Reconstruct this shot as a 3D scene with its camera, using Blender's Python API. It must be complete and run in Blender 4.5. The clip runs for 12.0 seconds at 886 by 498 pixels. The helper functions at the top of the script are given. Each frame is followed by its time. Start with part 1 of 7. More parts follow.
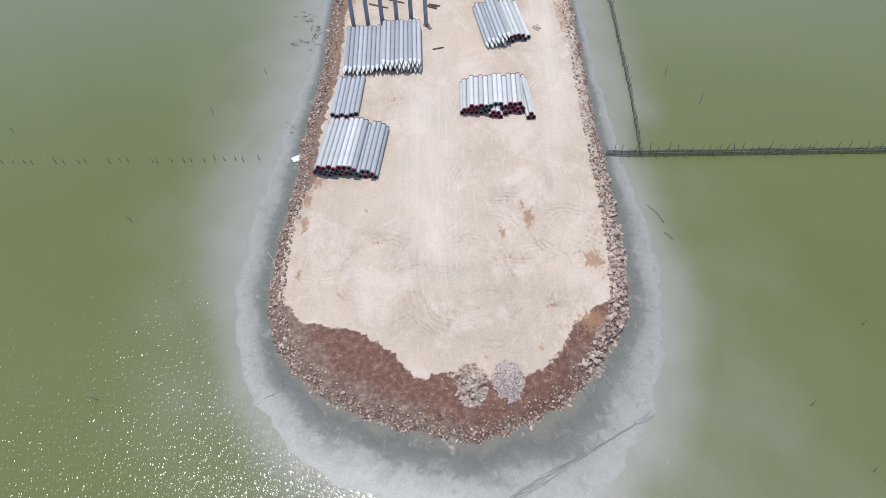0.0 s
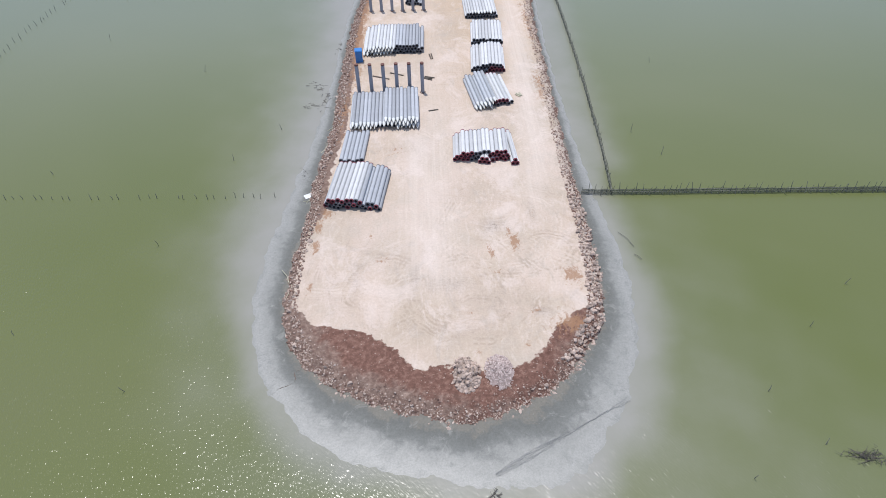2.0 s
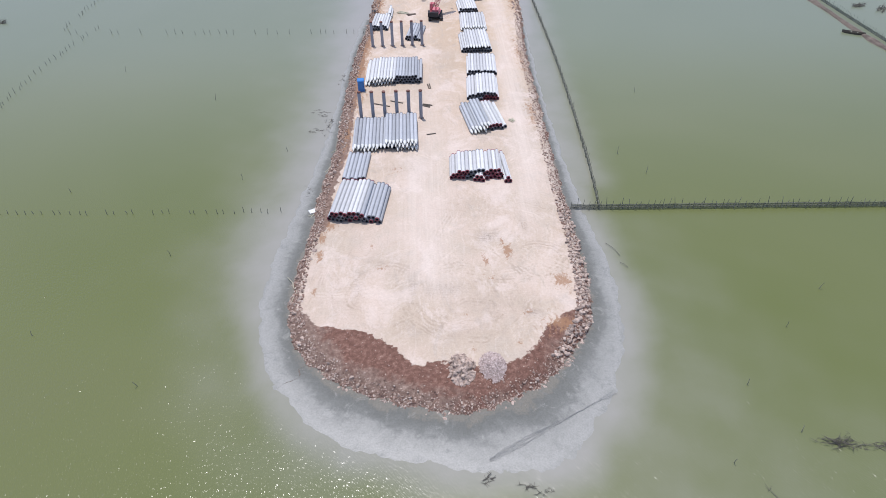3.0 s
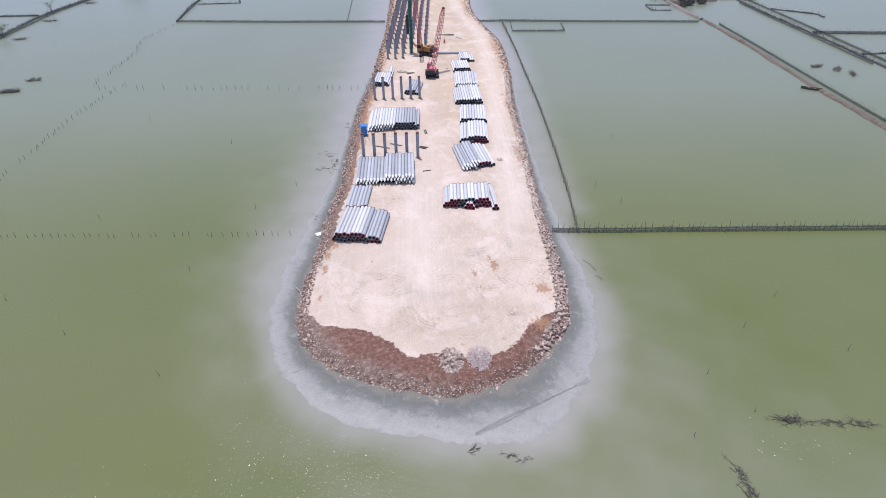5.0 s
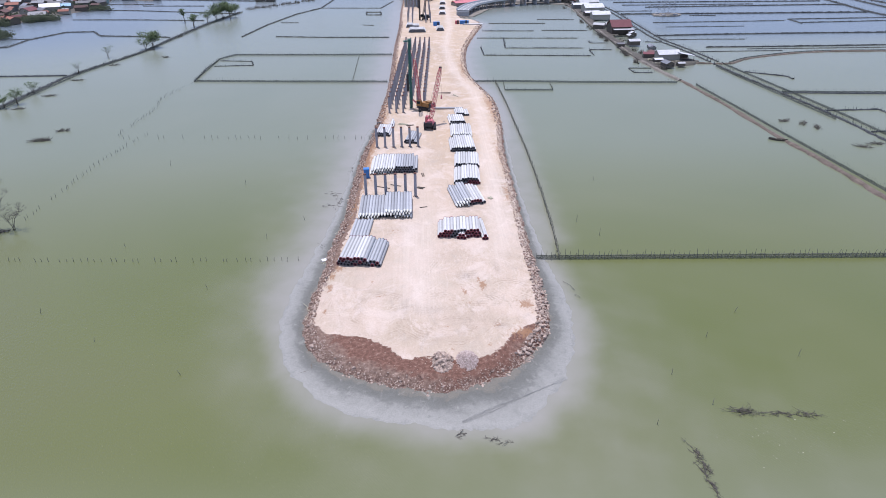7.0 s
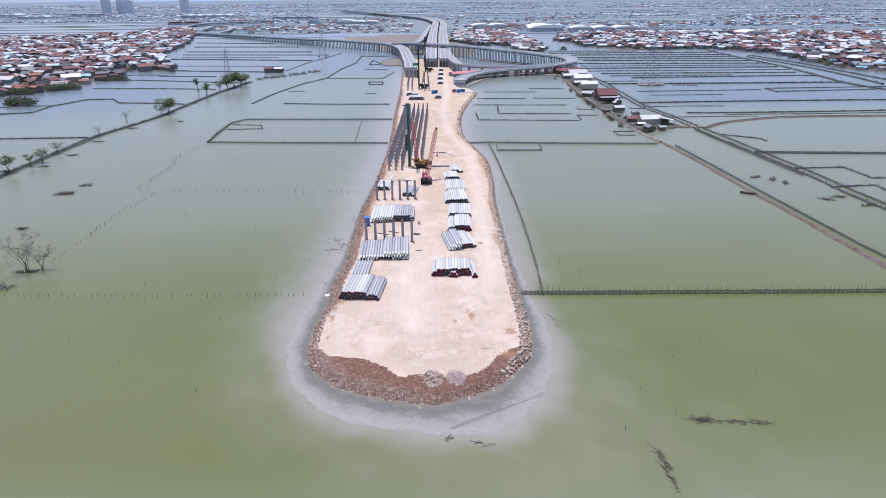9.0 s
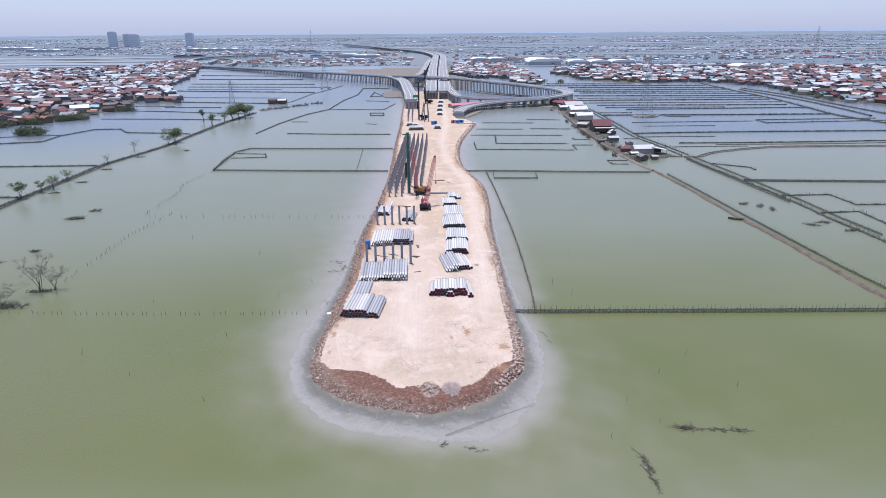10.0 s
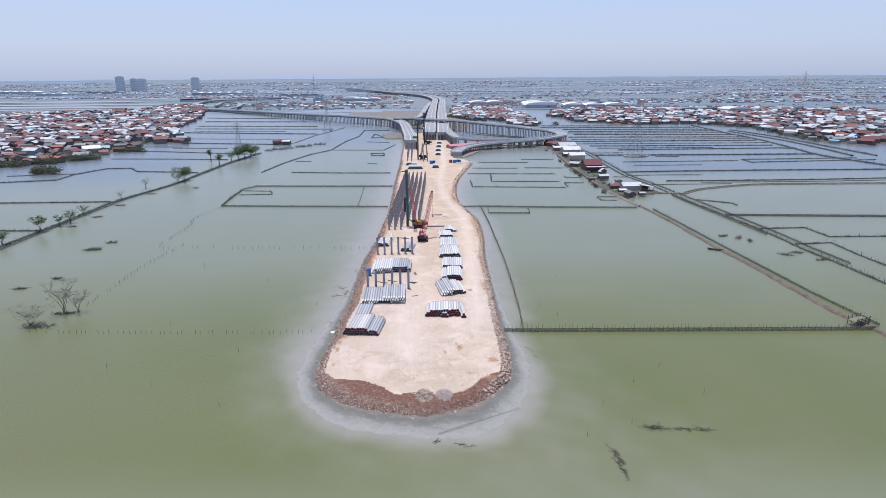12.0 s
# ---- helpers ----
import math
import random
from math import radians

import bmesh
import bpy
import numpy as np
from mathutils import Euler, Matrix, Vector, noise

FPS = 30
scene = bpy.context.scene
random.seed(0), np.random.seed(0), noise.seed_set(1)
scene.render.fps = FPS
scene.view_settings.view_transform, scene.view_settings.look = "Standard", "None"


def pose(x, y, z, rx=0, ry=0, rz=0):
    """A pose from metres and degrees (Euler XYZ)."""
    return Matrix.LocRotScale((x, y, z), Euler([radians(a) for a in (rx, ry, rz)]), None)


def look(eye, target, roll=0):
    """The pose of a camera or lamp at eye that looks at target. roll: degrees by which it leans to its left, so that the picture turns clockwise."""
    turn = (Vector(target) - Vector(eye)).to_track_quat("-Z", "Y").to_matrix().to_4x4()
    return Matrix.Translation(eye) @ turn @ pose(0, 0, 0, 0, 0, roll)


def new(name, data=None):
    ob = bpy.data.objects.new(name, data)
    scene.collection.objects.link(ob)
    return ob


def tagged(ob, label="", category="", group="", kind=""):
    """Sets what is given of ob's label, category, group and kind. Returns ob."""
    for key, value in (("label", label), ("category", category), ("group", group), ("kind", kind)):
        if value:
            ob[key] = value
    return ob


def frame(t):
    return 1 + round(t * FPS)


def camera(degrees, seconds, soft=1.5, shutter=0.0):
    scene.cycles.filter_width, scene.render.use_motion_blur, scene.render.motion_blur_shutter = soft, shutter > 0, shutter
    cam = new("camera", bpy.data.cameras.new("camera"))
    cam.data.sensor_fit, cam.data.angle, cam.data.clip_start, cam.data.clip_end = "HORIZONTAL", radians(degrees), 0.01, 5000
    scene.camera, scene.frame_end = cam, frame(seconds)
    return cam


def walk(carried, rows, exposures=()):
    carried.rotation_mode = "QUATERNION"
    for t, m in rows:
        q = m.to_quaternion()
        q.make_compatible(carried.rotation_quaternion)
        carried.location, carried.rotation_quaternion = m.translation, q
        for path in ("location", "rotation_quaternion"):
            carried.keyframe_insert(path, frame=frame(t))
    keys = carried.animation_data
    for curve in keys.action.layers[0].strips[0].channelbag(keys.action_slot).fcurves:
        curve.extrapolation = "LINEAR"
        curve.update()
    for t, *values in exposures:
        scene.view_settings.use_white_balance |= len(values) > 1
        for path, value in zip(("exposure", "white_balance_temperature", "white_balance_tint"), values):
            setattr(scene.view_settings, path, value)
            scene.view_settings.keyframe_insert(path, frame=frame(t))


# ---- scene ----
cam = camera(71.5, 12.0, soft=0.8)
PATH = [
    (0, (0.965, -1.859, 54.335), (0.94, -0.674, 52.724), -3.2),
    (0.5, (0.644, -5.059, 54.358), (0.633, -3.804, 52.801), -2.4),
    (1, (0.255, -8.191, 54.398), (0.26, -6.871, 52.896), -1.9),
    (1.5, (-0.156, -11.338, 54.464), (-0.137, -9.959, 53.015), -1.4),
    (2, (-0.498, -14.54, 54.524), (-0.467, -13.108, 53.128), -1.2),
    (2.5, (-0.642, -17.733, 54.532), (-0.604, -16.253, 53.188), -1.2),
    (3, (-0.532, -20.744, 54.475), (-0.491, -19.221, 53.179), -1.0),
    (5, (-0.091, -32.615, 54.077), (-0.04, -30.958, 52.958), -0.8),
    (5.5, (0.096, -35.589, 54.034), (0.148, -33.904, 52.957), -0.7),
    (6, (0.234, -38.542, 54.016), (0.289, -36.832, 52.981), -0.6),
    (6.5, (0.387, -41.494, 54.025), (0.442, -39.758, 53.033), -0.6),
    (8.5, (1.262, -53.506, 54.065), (1.322, -51.676, 53.26), -0.5),
    (9, (1.471, -56.544, 54.076), (1.532, -54.693, 53.32), -0.5),
    (9.5, (1.639, -59.533, 54.155), (1.701, -57.663, 53.447), -0.4),
    (10, (1.83, -62.523, 54.279), (1.893, -60.638, 53.615), -0.4),
    (10.5, (2.011, -65.541, 54.386), (2.074, -63.641, 53.763), -0.5),
    (11, (2.158, -68.575, 54.446), (2.222, -66.663, 53.861), -0.5),
    (11.5, (2.323, -71.593, 54.49), (2.389, -69.674, 53.931), -0.4),
    (12, (2.502, -74.565, 54.536), (2.568, -72.64, 53.997), -0.4),
]
walk(cam, [(t, look(eye, target, roll)) for t, eye, target, roll in PATH],
     [(0, -0.07, 6480, 9), (1.5, -0.02, 6480, 10.5), (3, 0.03, 6450, 14.5), (5, 0.09, 6370, 19), (6.5, 0.1, 6370, 19), (9.5, 0.13, 6480, 19), (11, 0.07, 6500, 16.5), (12, 0.04, 6540, 15.5)])

# ---- world, sun and exposure ----
SUN_DIR = Vector((-0.09, 0.18, 0.97)).normalized()
world = bpy.data.worlds.new("sky")
world.use_nodes = True
scene.world = world
wn, wl = world.node_tree.nodes, world.node_tree.links
sky = wn.new("ShaderNodeTexSky")
sky.sky_type = "NISHITA"
sky.sun_disc = False
sky.sun_elevation = math.asin(SUN_DIR.z)
sky.sun_rotation = math.atan2(SUN_DIR.x, SUN_DIR.y)
sky.air_density, sky.dust_density, sky.ozone_density = 1.0, 1.4, 3.0
wl.new(sky.outputs[0], wn["Background"].inputs[0])
wn["Background"].inputs[1].default_value = 0.05
# the humid veil over the whole sky, slightly deeper overhead
veil = wn.new("ShaderNodeBackground")
veil.inputs[0].default_value = (0.555, 0.70, 1.0, 1)
veil.inputs[1].default_value = 0.58
both = wn.new("ShaderNodeAddShader")
wl.new(wn["Background"].outputs[0], both.inputs[0])
wl.new(veil.outputs[0], both.inputs[1])
wl.new(both.outputs[0], wn["World Output"].inputs[0])
sun = new("sun", bpy.data.lights.new("sun", "SUN"))
sun.data.energy, sun.data.angle, sun.data.color = 3.6, radians(0.6), (1.0, 0.975, 0.94)
sun.matrix_basis = look(SUN_DIR * 300, (0, 0, 0))
scene.view_settings.exposure = 0.0


GROUND = 1.15


# ---- materials ----
def nodes_of(name):
    m = bpy.data.materials.new(name)
    m.use_nodes = True
    return m, m.node_tree.nodes, m.node_tree.links, m.node_tree.nodes["Principled BSDF"]


def ramp_of(nt, stops):
    r = nt.new("ShaderNodeValToRGB")
    while len(r.color_ramp.elements) < len(stops):
        r.color_ramp.elements.new(0.5)
    for e, (p, c) in zip(r.color_ramp.elements, stops):
        e.position, e.color = p, (*c, 1) if len(c) == 3 else c
    return r


def noise_of(nt, nl, scale, detail=5, rough=0.6, coords=None, stretch=(1, 1, 1), warp=0.0):
    n = nt.new("ShaderNodeTexNoise")
    n.inputs["Scale"].default_value = scale
    n.inputs["Detail"].default_value = detail
    n.inputs["Roughness"].default_value = rough
    n.inputs["Distortion"].default_value = warp
    if coords is not None:
        mp = nt.new("ShaderNodeMapping")
        mp.inputs["Scale"].default_value = stretch
        nl.new(coords, mp.inputs[0])
        nl.new(mp.outputs[0], n.inputs["Vector"])
    return n


def mix_of(nt, nl, fac, a, b, blend="MIX"):
    """A colour mix; fac, a and b are sockets or values."""
    n = nt.new("ShaderNodeMix")
    n.data_type, n.blend_type = "RGBA", blend
    for slot, v in ((0, fac), (6, a), (7, b)):
        if hasattr(v, "is_output"):
            nl.new(v, n.inputs[slot])
        elif slot == 0:
            n.inputs[slot].default_value = v
        else:
            n.inputs[slot].default_value = (*v, 1)
    return n.outputs[2]


def math_of(nt, nl, op, a, b=0.0, clamp=False):
    n = nt.new("ShaderNodeMath")
    n.operation, n.use_clamp = op, clamp
    for slot, v in ((0, a), (1, b)):
        if hasattr(v, "is_output"):
            nl.new(v, n.inputs[slot])
        else:
            n.inputs[slot].default_value = v
    return n.outputs[0]


def step_of(nt, nl, v, lo, hi):
    n = nt.new("ShaderNodeMapRange")
    n.interpolation_type = "SMOOTHSTEP"
    nl.new(v, n.inputs[0])
    n.inputs[1].default_value, n.inputs[2].default_value = lo, hi
    return n.outputs[0]


def bump_of(nt, nl, bsdf, height, strength, distance):
    b = nt.new("ShaderNodeBump")
    b.inputs["Strength"].default_value, b.inputs["Distance"].default_value = strength, distance
    nl.new(height, b.inputs["Height"])
    nl.new(b.outputs[0], bsdf.inputs["Normal"])


def plain(name, color, rough=0.7, metal=0.0, vary=0.15, grain=8.0, stain=0.6, bump=0.15, dirt=None, jitter=0.1):
    """A worn surface: grain and stains at two scales, and a shade of its own for each object."""
    m, nt, nl, b = nodes_of(name)
    co = nt.new("ShaderNodeTexCoord").outputs["Object"]
    fine = noise_of(nt, nl, grain, 6, 0.65, co)
    broad = noise_of(nt, nl, stain, 4, 0.6, co)
    info = nt.new("ShaderNodeObjectInfo")
    dark = tuple(c * (1 - vary * 2) for c in color)
    lite = tuple(min(1, c * (1 + vary)) for c in color)
    f = ramp_of(nt, [(0.3, dark), (0.7, lite)])
    nl.new(fine.outputs[0], f.inputs[0])
    dirt = dirt or tuple(c * 0.6 for c in color)
    s = step_of(nt, nl, broad.outputs[0], 0.48, 0.75)
    col = mix_of(nt, nl, math_of(nt, nl, "MULTIPLY", s, 0.6), f.outputs[0], dirt)
    shade = nt.new("ShaderNodeMapRange")
    nl.new(info.outputs["Random"], shade.inputs[0])
    shade.inputs[3].default_value, shade.inputs[4].default_value = 1 - jitter, 1 + jitter
    hsv = nt.new("ShaderNodeHueSaturation")
    nl.new(shade.outputs[0], hsv.inputs["Value"])
    nl.new(col, hsv.inputs["Color"])
    nl.new(hsv.outputs[0], b.inputs["Base Color"])
    b.inputs["Roughness"].default_value, b.inputs["Metallic"].default_value = rough, metal
    if bump:
        bump_of(nt, nl, b, fine.outputs[0], bump, 0.02)
    return m


def island_mat(name, colors, rough=0.75, grain=2.0):
    """Joined pieces: each loose piece takes one of the colours."""
    m, nt, nl, b = nodes_of(name)
    geo = nt.new("ShaderNodeNewGeometry")
    r = ramp_of(nt, [(i / len(colors), c) for i, c in enumerate(colors)])
    r.color_ramp.interpolation = "CONSTANT"
    nl.new(geo.outputs["Random Per Island"], r.inputs[0])
    co = nt.new("ShaderNodeTexCoord").outputs["Object"]
    n = noise_of(nt, nl, grain, 4, 0.6, co)
    g = ramp_of(nt, [(0.3, (0.7, 0.7, 0.7)), (0.7, (1.1, 1.1, 1.1))])
    nl.new(n.outputs[0], g.inputs[0])
    nl.new(mix_of(nt, nl, 1.0, r.outputs[0], g.outputs[0], "MULTIPLY"), b.inputs["Base Color"])
    b.inputs["Roughness"].default_value = rough
    return m


def water_material():
    m, nt, nl, b = nodes_of("pond_water")
    co = nt.new("ShaderNodeTexCoord").outputs["Object"]
    broad = noise_of(nt, nl, 0.012, 3, 0.5, co, warp=0.6)
    deep = ramp_of(nt, [(0.3, (0.102, 0.122, 0.034)), (0.55, (0.123, 0.138, 0.050)), (0.8, (0.130, 0.135, 0.062))])
    nl.new(broad.outputs[0], deep.inputs[0])
    silt = nt.new("ShaderNodeAttribute")
    silt.attribute_name = "silt"
    cloud = noise_of(nt, nl, 0.16, 4, 0.55, co)
    s = math_of(nt, nl, "MULTIPLY", silt.outputs["Fac"], math_of(nt, nl, "ADD", 0.72, math_of(nt, nl, "MULTIPLY", cloud.outputs[0], 0.56)))
    s = step_of(nt, nl, s, 0.0, 0.95)
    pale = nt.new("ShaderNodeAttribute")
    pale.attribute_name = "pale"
    # the last stop's blue puts haze and reflected sky into the far ponds
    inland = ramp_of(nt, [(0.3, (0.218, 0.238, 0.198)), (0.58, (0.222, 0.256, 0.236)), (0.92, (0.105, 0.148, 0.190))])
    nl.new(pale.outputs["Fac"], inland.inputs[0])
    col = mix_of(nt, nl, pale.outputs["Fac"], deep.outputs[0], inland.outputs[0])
    col = mix_of(nt, nl, s, col, (0.276, 0.267, 0.242))
    nt.remove(b)
    body, b, mixed = nt.new("ShaderNodeBsdfDiffuse"), nt.new("ShaderNodeBsdfGlossy"), nt.new("ShaderNodeMixShader")
    nl.new(col, body.inputs["Color"])
    rough = nt.new("ShaderNodeMapRange")
    rough.inputs["To Min"].default_value, rough.inputs["To Max"].default_value = 0.24, 0.17
    nl.new(rough.outputs[0], b.inputs["Roughness"])
    fres = nt.new("ShaderNodeFresnel")
    fres.inputs["IOR"].default_value = 1.46
    nl.new(fres.outputs[0], mixed.inputs[0])
    nl.new(body.outputs[0], mixed.inputs[1])
    nl.new(b.outputs[0], mixed.inputs[2])
    nl.new(mixed.outputs[0], nt["Material Output"].inputs["Surface"])
    turned = nt.new("ShaderNodeMapping")
    turned.inputs["Rotation"].default_value = (0, 0, radians(-38))
    nl.new(co, turned.inputs[0])
    small = noise_of(nt, nl, 1.0, 1, 0.5, turned.outputs[0], (5.6, 1.7, 1.0), 0.4)
    wide = noise_of(nt, nl, 1.0, 2, 0.5, turned.outputs[0], (0.9, 0.4, 1.0), 0.3)
    h = math_of(nt, nl, "ADD", math_of(nt, nl, "MULTIPLY", small.outputs[0], 1.3), math_of(nt, nl, "MULTIPLY", wide.outputs[0], 0.7))
    breeze = nt.new("ShaderNodeAttribute")
    breeze.attribute_name = "breeze"
    nl.new(breeze.outputs["Fac"], rough.inputs["Value"])
    h = math_of(nt, nl, "MULTIPLY", h, math_of(nt, nl, "ADD", 0.10, math_of(nt, nl, "MULTIPLY", breeze.outputs["Fac"], 0.90)))
    bump_of(nt, nl, b, h, 1.0, 0.105)
    nl.new(b.inputs["Normal"].links[0].from_socket, fres.inputs["Normal"])
    return m


def sand_material():
    m, nt, nl, b = nodes_of("compacted_fill")
    co = nt.new("ShaderNodeTexCoord").outputs["Object"]
    broad = noise_of(nt, nl, 0.09, 5, 0.6, co, warp=0.8)
    base = ramp_of(nt, [(0.28, (0.38, 0.325, 0.27)), (0.42, (0.455, 0.395, 0.335)), (0.55, (0.50, 0.425, 0.37)), (0.72, (0.58, 0.50, 0.45))])
    nl.new(broad.outputs[0], base.inputs[0])
    # wheel marks: stretched streaks along the way, bent by a slow warp
    streak = noise_of(nt, nl, 1.0, 4, 0.65, co, (0.9, 0.05, 1.0), 0.5)
    st = step_of(nt, nl, streak.outputs[0], 0.5, 0.72)
    col = mix_of(nt, nl, math_of(nt, nl, "MULTIPLY", st, 0.2), base.outputs[0], (0.60, 0.53, 0.46))
    swirl = nt.new("ShaderNodeTexWave")
    swirl.wave_type, swirl.rings_direction = "RINGS", "Z"
    swirl.inputs["Scale"].default_value, swirl.inputs["Distortion"].default_value = 0.16, 26.0
    swirl.inputs["Detail"].default_value, swirl.inputs["Detail Scale"].default_value = 3.0, 0.12
    mp = nt.new("ShaderNodeMapping")
    mp.inputs["Location"].default_value = (-1, -33, 0)
    nl.new(co, mp.inputs[0])
    nl.new(mp.outputs[0], swirl.inputs["Vector"])
    patch = noise_of(nt, nl, 0.16, 3, 0.5, co)
    sw = math_of(nt, nl, "MULTIPLY", step_of(nt, nl, swirl.outputs["Fac"], 0.75, 1.0), step_of(nt, nl, patch.outputs[0], 0.5, 0.72))
    col = mix_of(nt, nl, math_of(nt, nl, "MULTIPLY", sw, 0.4), col, (0.40, 0.32, 0.24))
    # wheel arcs left by turning lorries: centre, radius, width
    wavy = noise_of(nt, nl, 0.25, 3, 0.6, co)
    brk = noise_of(nt, nl, 0.35, 4, 0.7, co)
    for cx, cy, rad, wid, dark in ((2.5, 33.0, 5.0, 0.5, 1), (2.5, 33.0, 6.2, 0.4, 1), (3.4, 34.0, 8.4, 0.5, 1), (-6.5, 34.5, 4.6, 0.4, 1), (-7.0, 34.0, 6.0, 0.35, 1), (9.0, 44.0, 7.0, 0.5, 0), (4.0, 29.0, 3.2, 0.5, 1),
                                   (9.5, 44.0, 9.0, 0.6, 1), (-12.0, 52.0, 18.0, 0.7, 0), (24.0, 50.0, 15.0, 0.9, 0), (24.0, 50.0, 17.5, 0.8, 0), (-4.0, 63.0, 7.0, 0.5, 1), (14.0, 39.0, 3.5, 0.6, 1)):
        vd = nt.new("ShaderNodeVectorMath")
        vd.operation = "DISTANCE"
        nl.new(co, vd.inputs[0])
        vd.inputs[1].default_value = (cx, cy, GROUND)
        off = math_of(nt, nl, "ADD", vd.outputs["Value"], math_of(nt, nl, "MULTIPLY", wavy.outputs[0], 2.2))
        ring = math_of(nt, nl, "ABSOLUTE", math_of(nt, nl, "SUBTRACT", off, rad + 1.1))
        fac = math_of(nt, nl, "SUBTRACT", 1.0, step_of(nt, nl, ring, wid * 0.4, wid * 2.4))
        fac = math_of(nt, nl, "MULTIPLY", fac, step_of(nt, nl, math_of(nt, nl, "SINE", math_of(nt, nl, "MULTIPLY", off, 10.0)), -0.9, 0.9))
        fac = math_of(nt, nl, "MULTIPLY", fac, step_of(nt, nl, brk.outputs[0], 0.46, 0.62))
        col = mix_of(nt, nl, math_of(nt, nl, "MULTIPLY", fac, 0.7), col, (0.31, 0.265, 0.215) if dark else (0.62, 0.55, 0.49))
    # tanner ground where the fill is fresh
    tan = noise_of(nt, nl, 0.045, 5, 0.65, co, (1.0, 0.5, 1.0), 0.8)
    fresh = nt.new("ShaderNodeAttribute")
    fresh.attribute_name = "fresh"
    tf = math_of(nt, nl, "MULTIPLY", step_of(nt, nl, tan.outputs[0], 0.28, 0.52), fresh.outputs["Fac"])
    col = mix_of(nt, nl, math_of(nt, nl, "MULTIPLY", tf, 0.8), col, (0.47, 0.365, 0.265))
    # blade scrapes, bent every way
    scrape = noise_of(nt, nl, 0.55, 5, 0.7, co, (1.0, 0.28, 1.0), 2.6)
    col = mix_of(nt, nl, math_of(nt, nl, "MULTIPLY", step_of(nt, nl, scrape.outputs[0], 0.55, 0.7), 0.5), col, (0.37, 0.31, 0.255))
    col = mix_of(nt, nl, math_of(nt, nl, "MULTIPLY", step_of(nt, nl, scrape.outputs[0], 0.46, 0.33), 0.4), col, (0.60, 0.53, 0.47))
    # greyer scuffed patches
    scuff = noise_of(nt, nl, 0.3, 6, 0.75, co, (1.0, 0.6, 1.0), 1.2)
    col = mix_of(nt, nl, math_of(nt, nl, "MULTIPLY", step_of(nt, nl, scuff.outputs[0], 0.52, 0.66), 0.6), col, (0.40, 0.35, 0.30))
    blot = noise_of(nt, nl, 0.17, 7, 0.72, co, (1.0, 0.8, 1.0), 0.5)
    col = mix_of(nt, nl, math_of(nt, nl, "MULTIPLY", step_of(nt, nl, blot.outputs[0], 0.52, 0.66), 0.4), col, (0.42, 0.375, 0.32))
    col = mix_of(nt, nl, math_of(nt, nl, "MULTIPLY", step_of(nt, nl, blot.outputs[0], 0.52, 0.36), 0.55), col, (0.62, 0.545, 0.50))
    # short blade and tyre scratches where machines turned
    scar = nt.new("ShaderNodeAttribute")
    scar.attribute_name = "scar"
    cut = noise_of(nt, nl, 1.0, 6, 0.8, co, (0.9, 4.2, 1.0), 0.9)
    cut2 = noise_of(nt, nl, 1.0, 6, 0.8, co, (4.6, 0.8, 1.0), 1.4)
    cuts = math_of(nt, nl, "MAXIMUM", step_of(nt, nl, cut.outputs[0], 0.49, 0.6), step_of(nt, nl, cut2.outputs[0], 0.53, 0.62))
    weak = math_of(nt, nl, "ADD", math_of(nt, nl, "MULTIPLY", scar.outputs["Fac"], 0.8), math_of(nt, nl, "MULTIPLY", step_of(nt, nl, brk.outputs[0], 0.5, 0.68), 0.10))
    col = mix_of(nt, nl, math_of(nt, nl, "MULTIPLY", math_of(nt, nl, "MAXIMUM", cuts, 0.3), weak), col, (0.23, 0.20, 0.17))
    lane = nt.new("ShaderNodeAttribute")
    lane.attribute_name = "lane"
    col = mix_of(nt, nl, math_of(nt, nl, "MULTIPLY", lane.outputs["Fac"], 0.42), col, (0.61, 0.54, 0.495))
    rut = noise_of(nt, nl, 1.0, 3, 0.6, co, (2.2, 0.05, 1.0), 0.5)
    lf = math_of(nt, nl, "MULTIPLY", lane.outputs["Fac"], step_of(nt, nl, rut.outputs[0], 0.42, 0.62))
    col = mix_of(nt, nl, math_of(nt, nl, "MULTIPLY", lf, 0.3), col, (0.62, 0.56, 0.50))
    grit = noise_of(nt, nl, 3.5, 6, 0.7, co)
    g = ramp_of(nt, [(0.3, (0.90, 0.87, 0.845)), (0.65, (1.04, 1.012, 0.985))])
    nl.new(grit.outputs[0], g.inputs[0])
    col = mix_of(nt, nl, 1.0, col, g.outputs[0], "MULTIPLY")
    speck = noise_of(nt, nl, 1.1, 5, 0.75, co)
    col = mix_of(nt, nl, math_of(nt, nl, "MULTIPLY", step_of(nt, nl, speck.outputs[0], 0.66, 0.74), 0.6), col, (0.26, 0.20, 0.14))
    # brown laterite soil, with a ragged edge
    soil = nt.new("ShaderNodeAttribute")
    soil.attribute_name = "soil"
    edge = noise_of(nt, nl, 0.9, 5, 0.65, co)
    sv = math_of(nt, nl, "ADD", soil.outputs["Fac"], math_of(nt, nl, "MULTIPLY", math_of(nt, nl, "SUBTRACT", edge.outputs[0], 0.5), 1.2))
    sf = step_of(nt, nl, sv, 0.42, 0.56)
    lump = noise_of(nt, nl, 1.9, 8, 0.75, co)
    sc = ramp_of(nt, [(0.3, (0.088, 0.044, 0.033)), (0.5, (0.15, 0.079, 0.06)), (0.62, (0.225, 0.13, 0.10)), (0.72, (0.38, 0.27, 0.22))])
    nl.new(lump.outputs[0], sc.inputs[0])
    # washed grey-brown rubble towards the water
    rim_at = nt.new("ShaderNodeAttribute")
    rim_at.attribute_name = "rim"
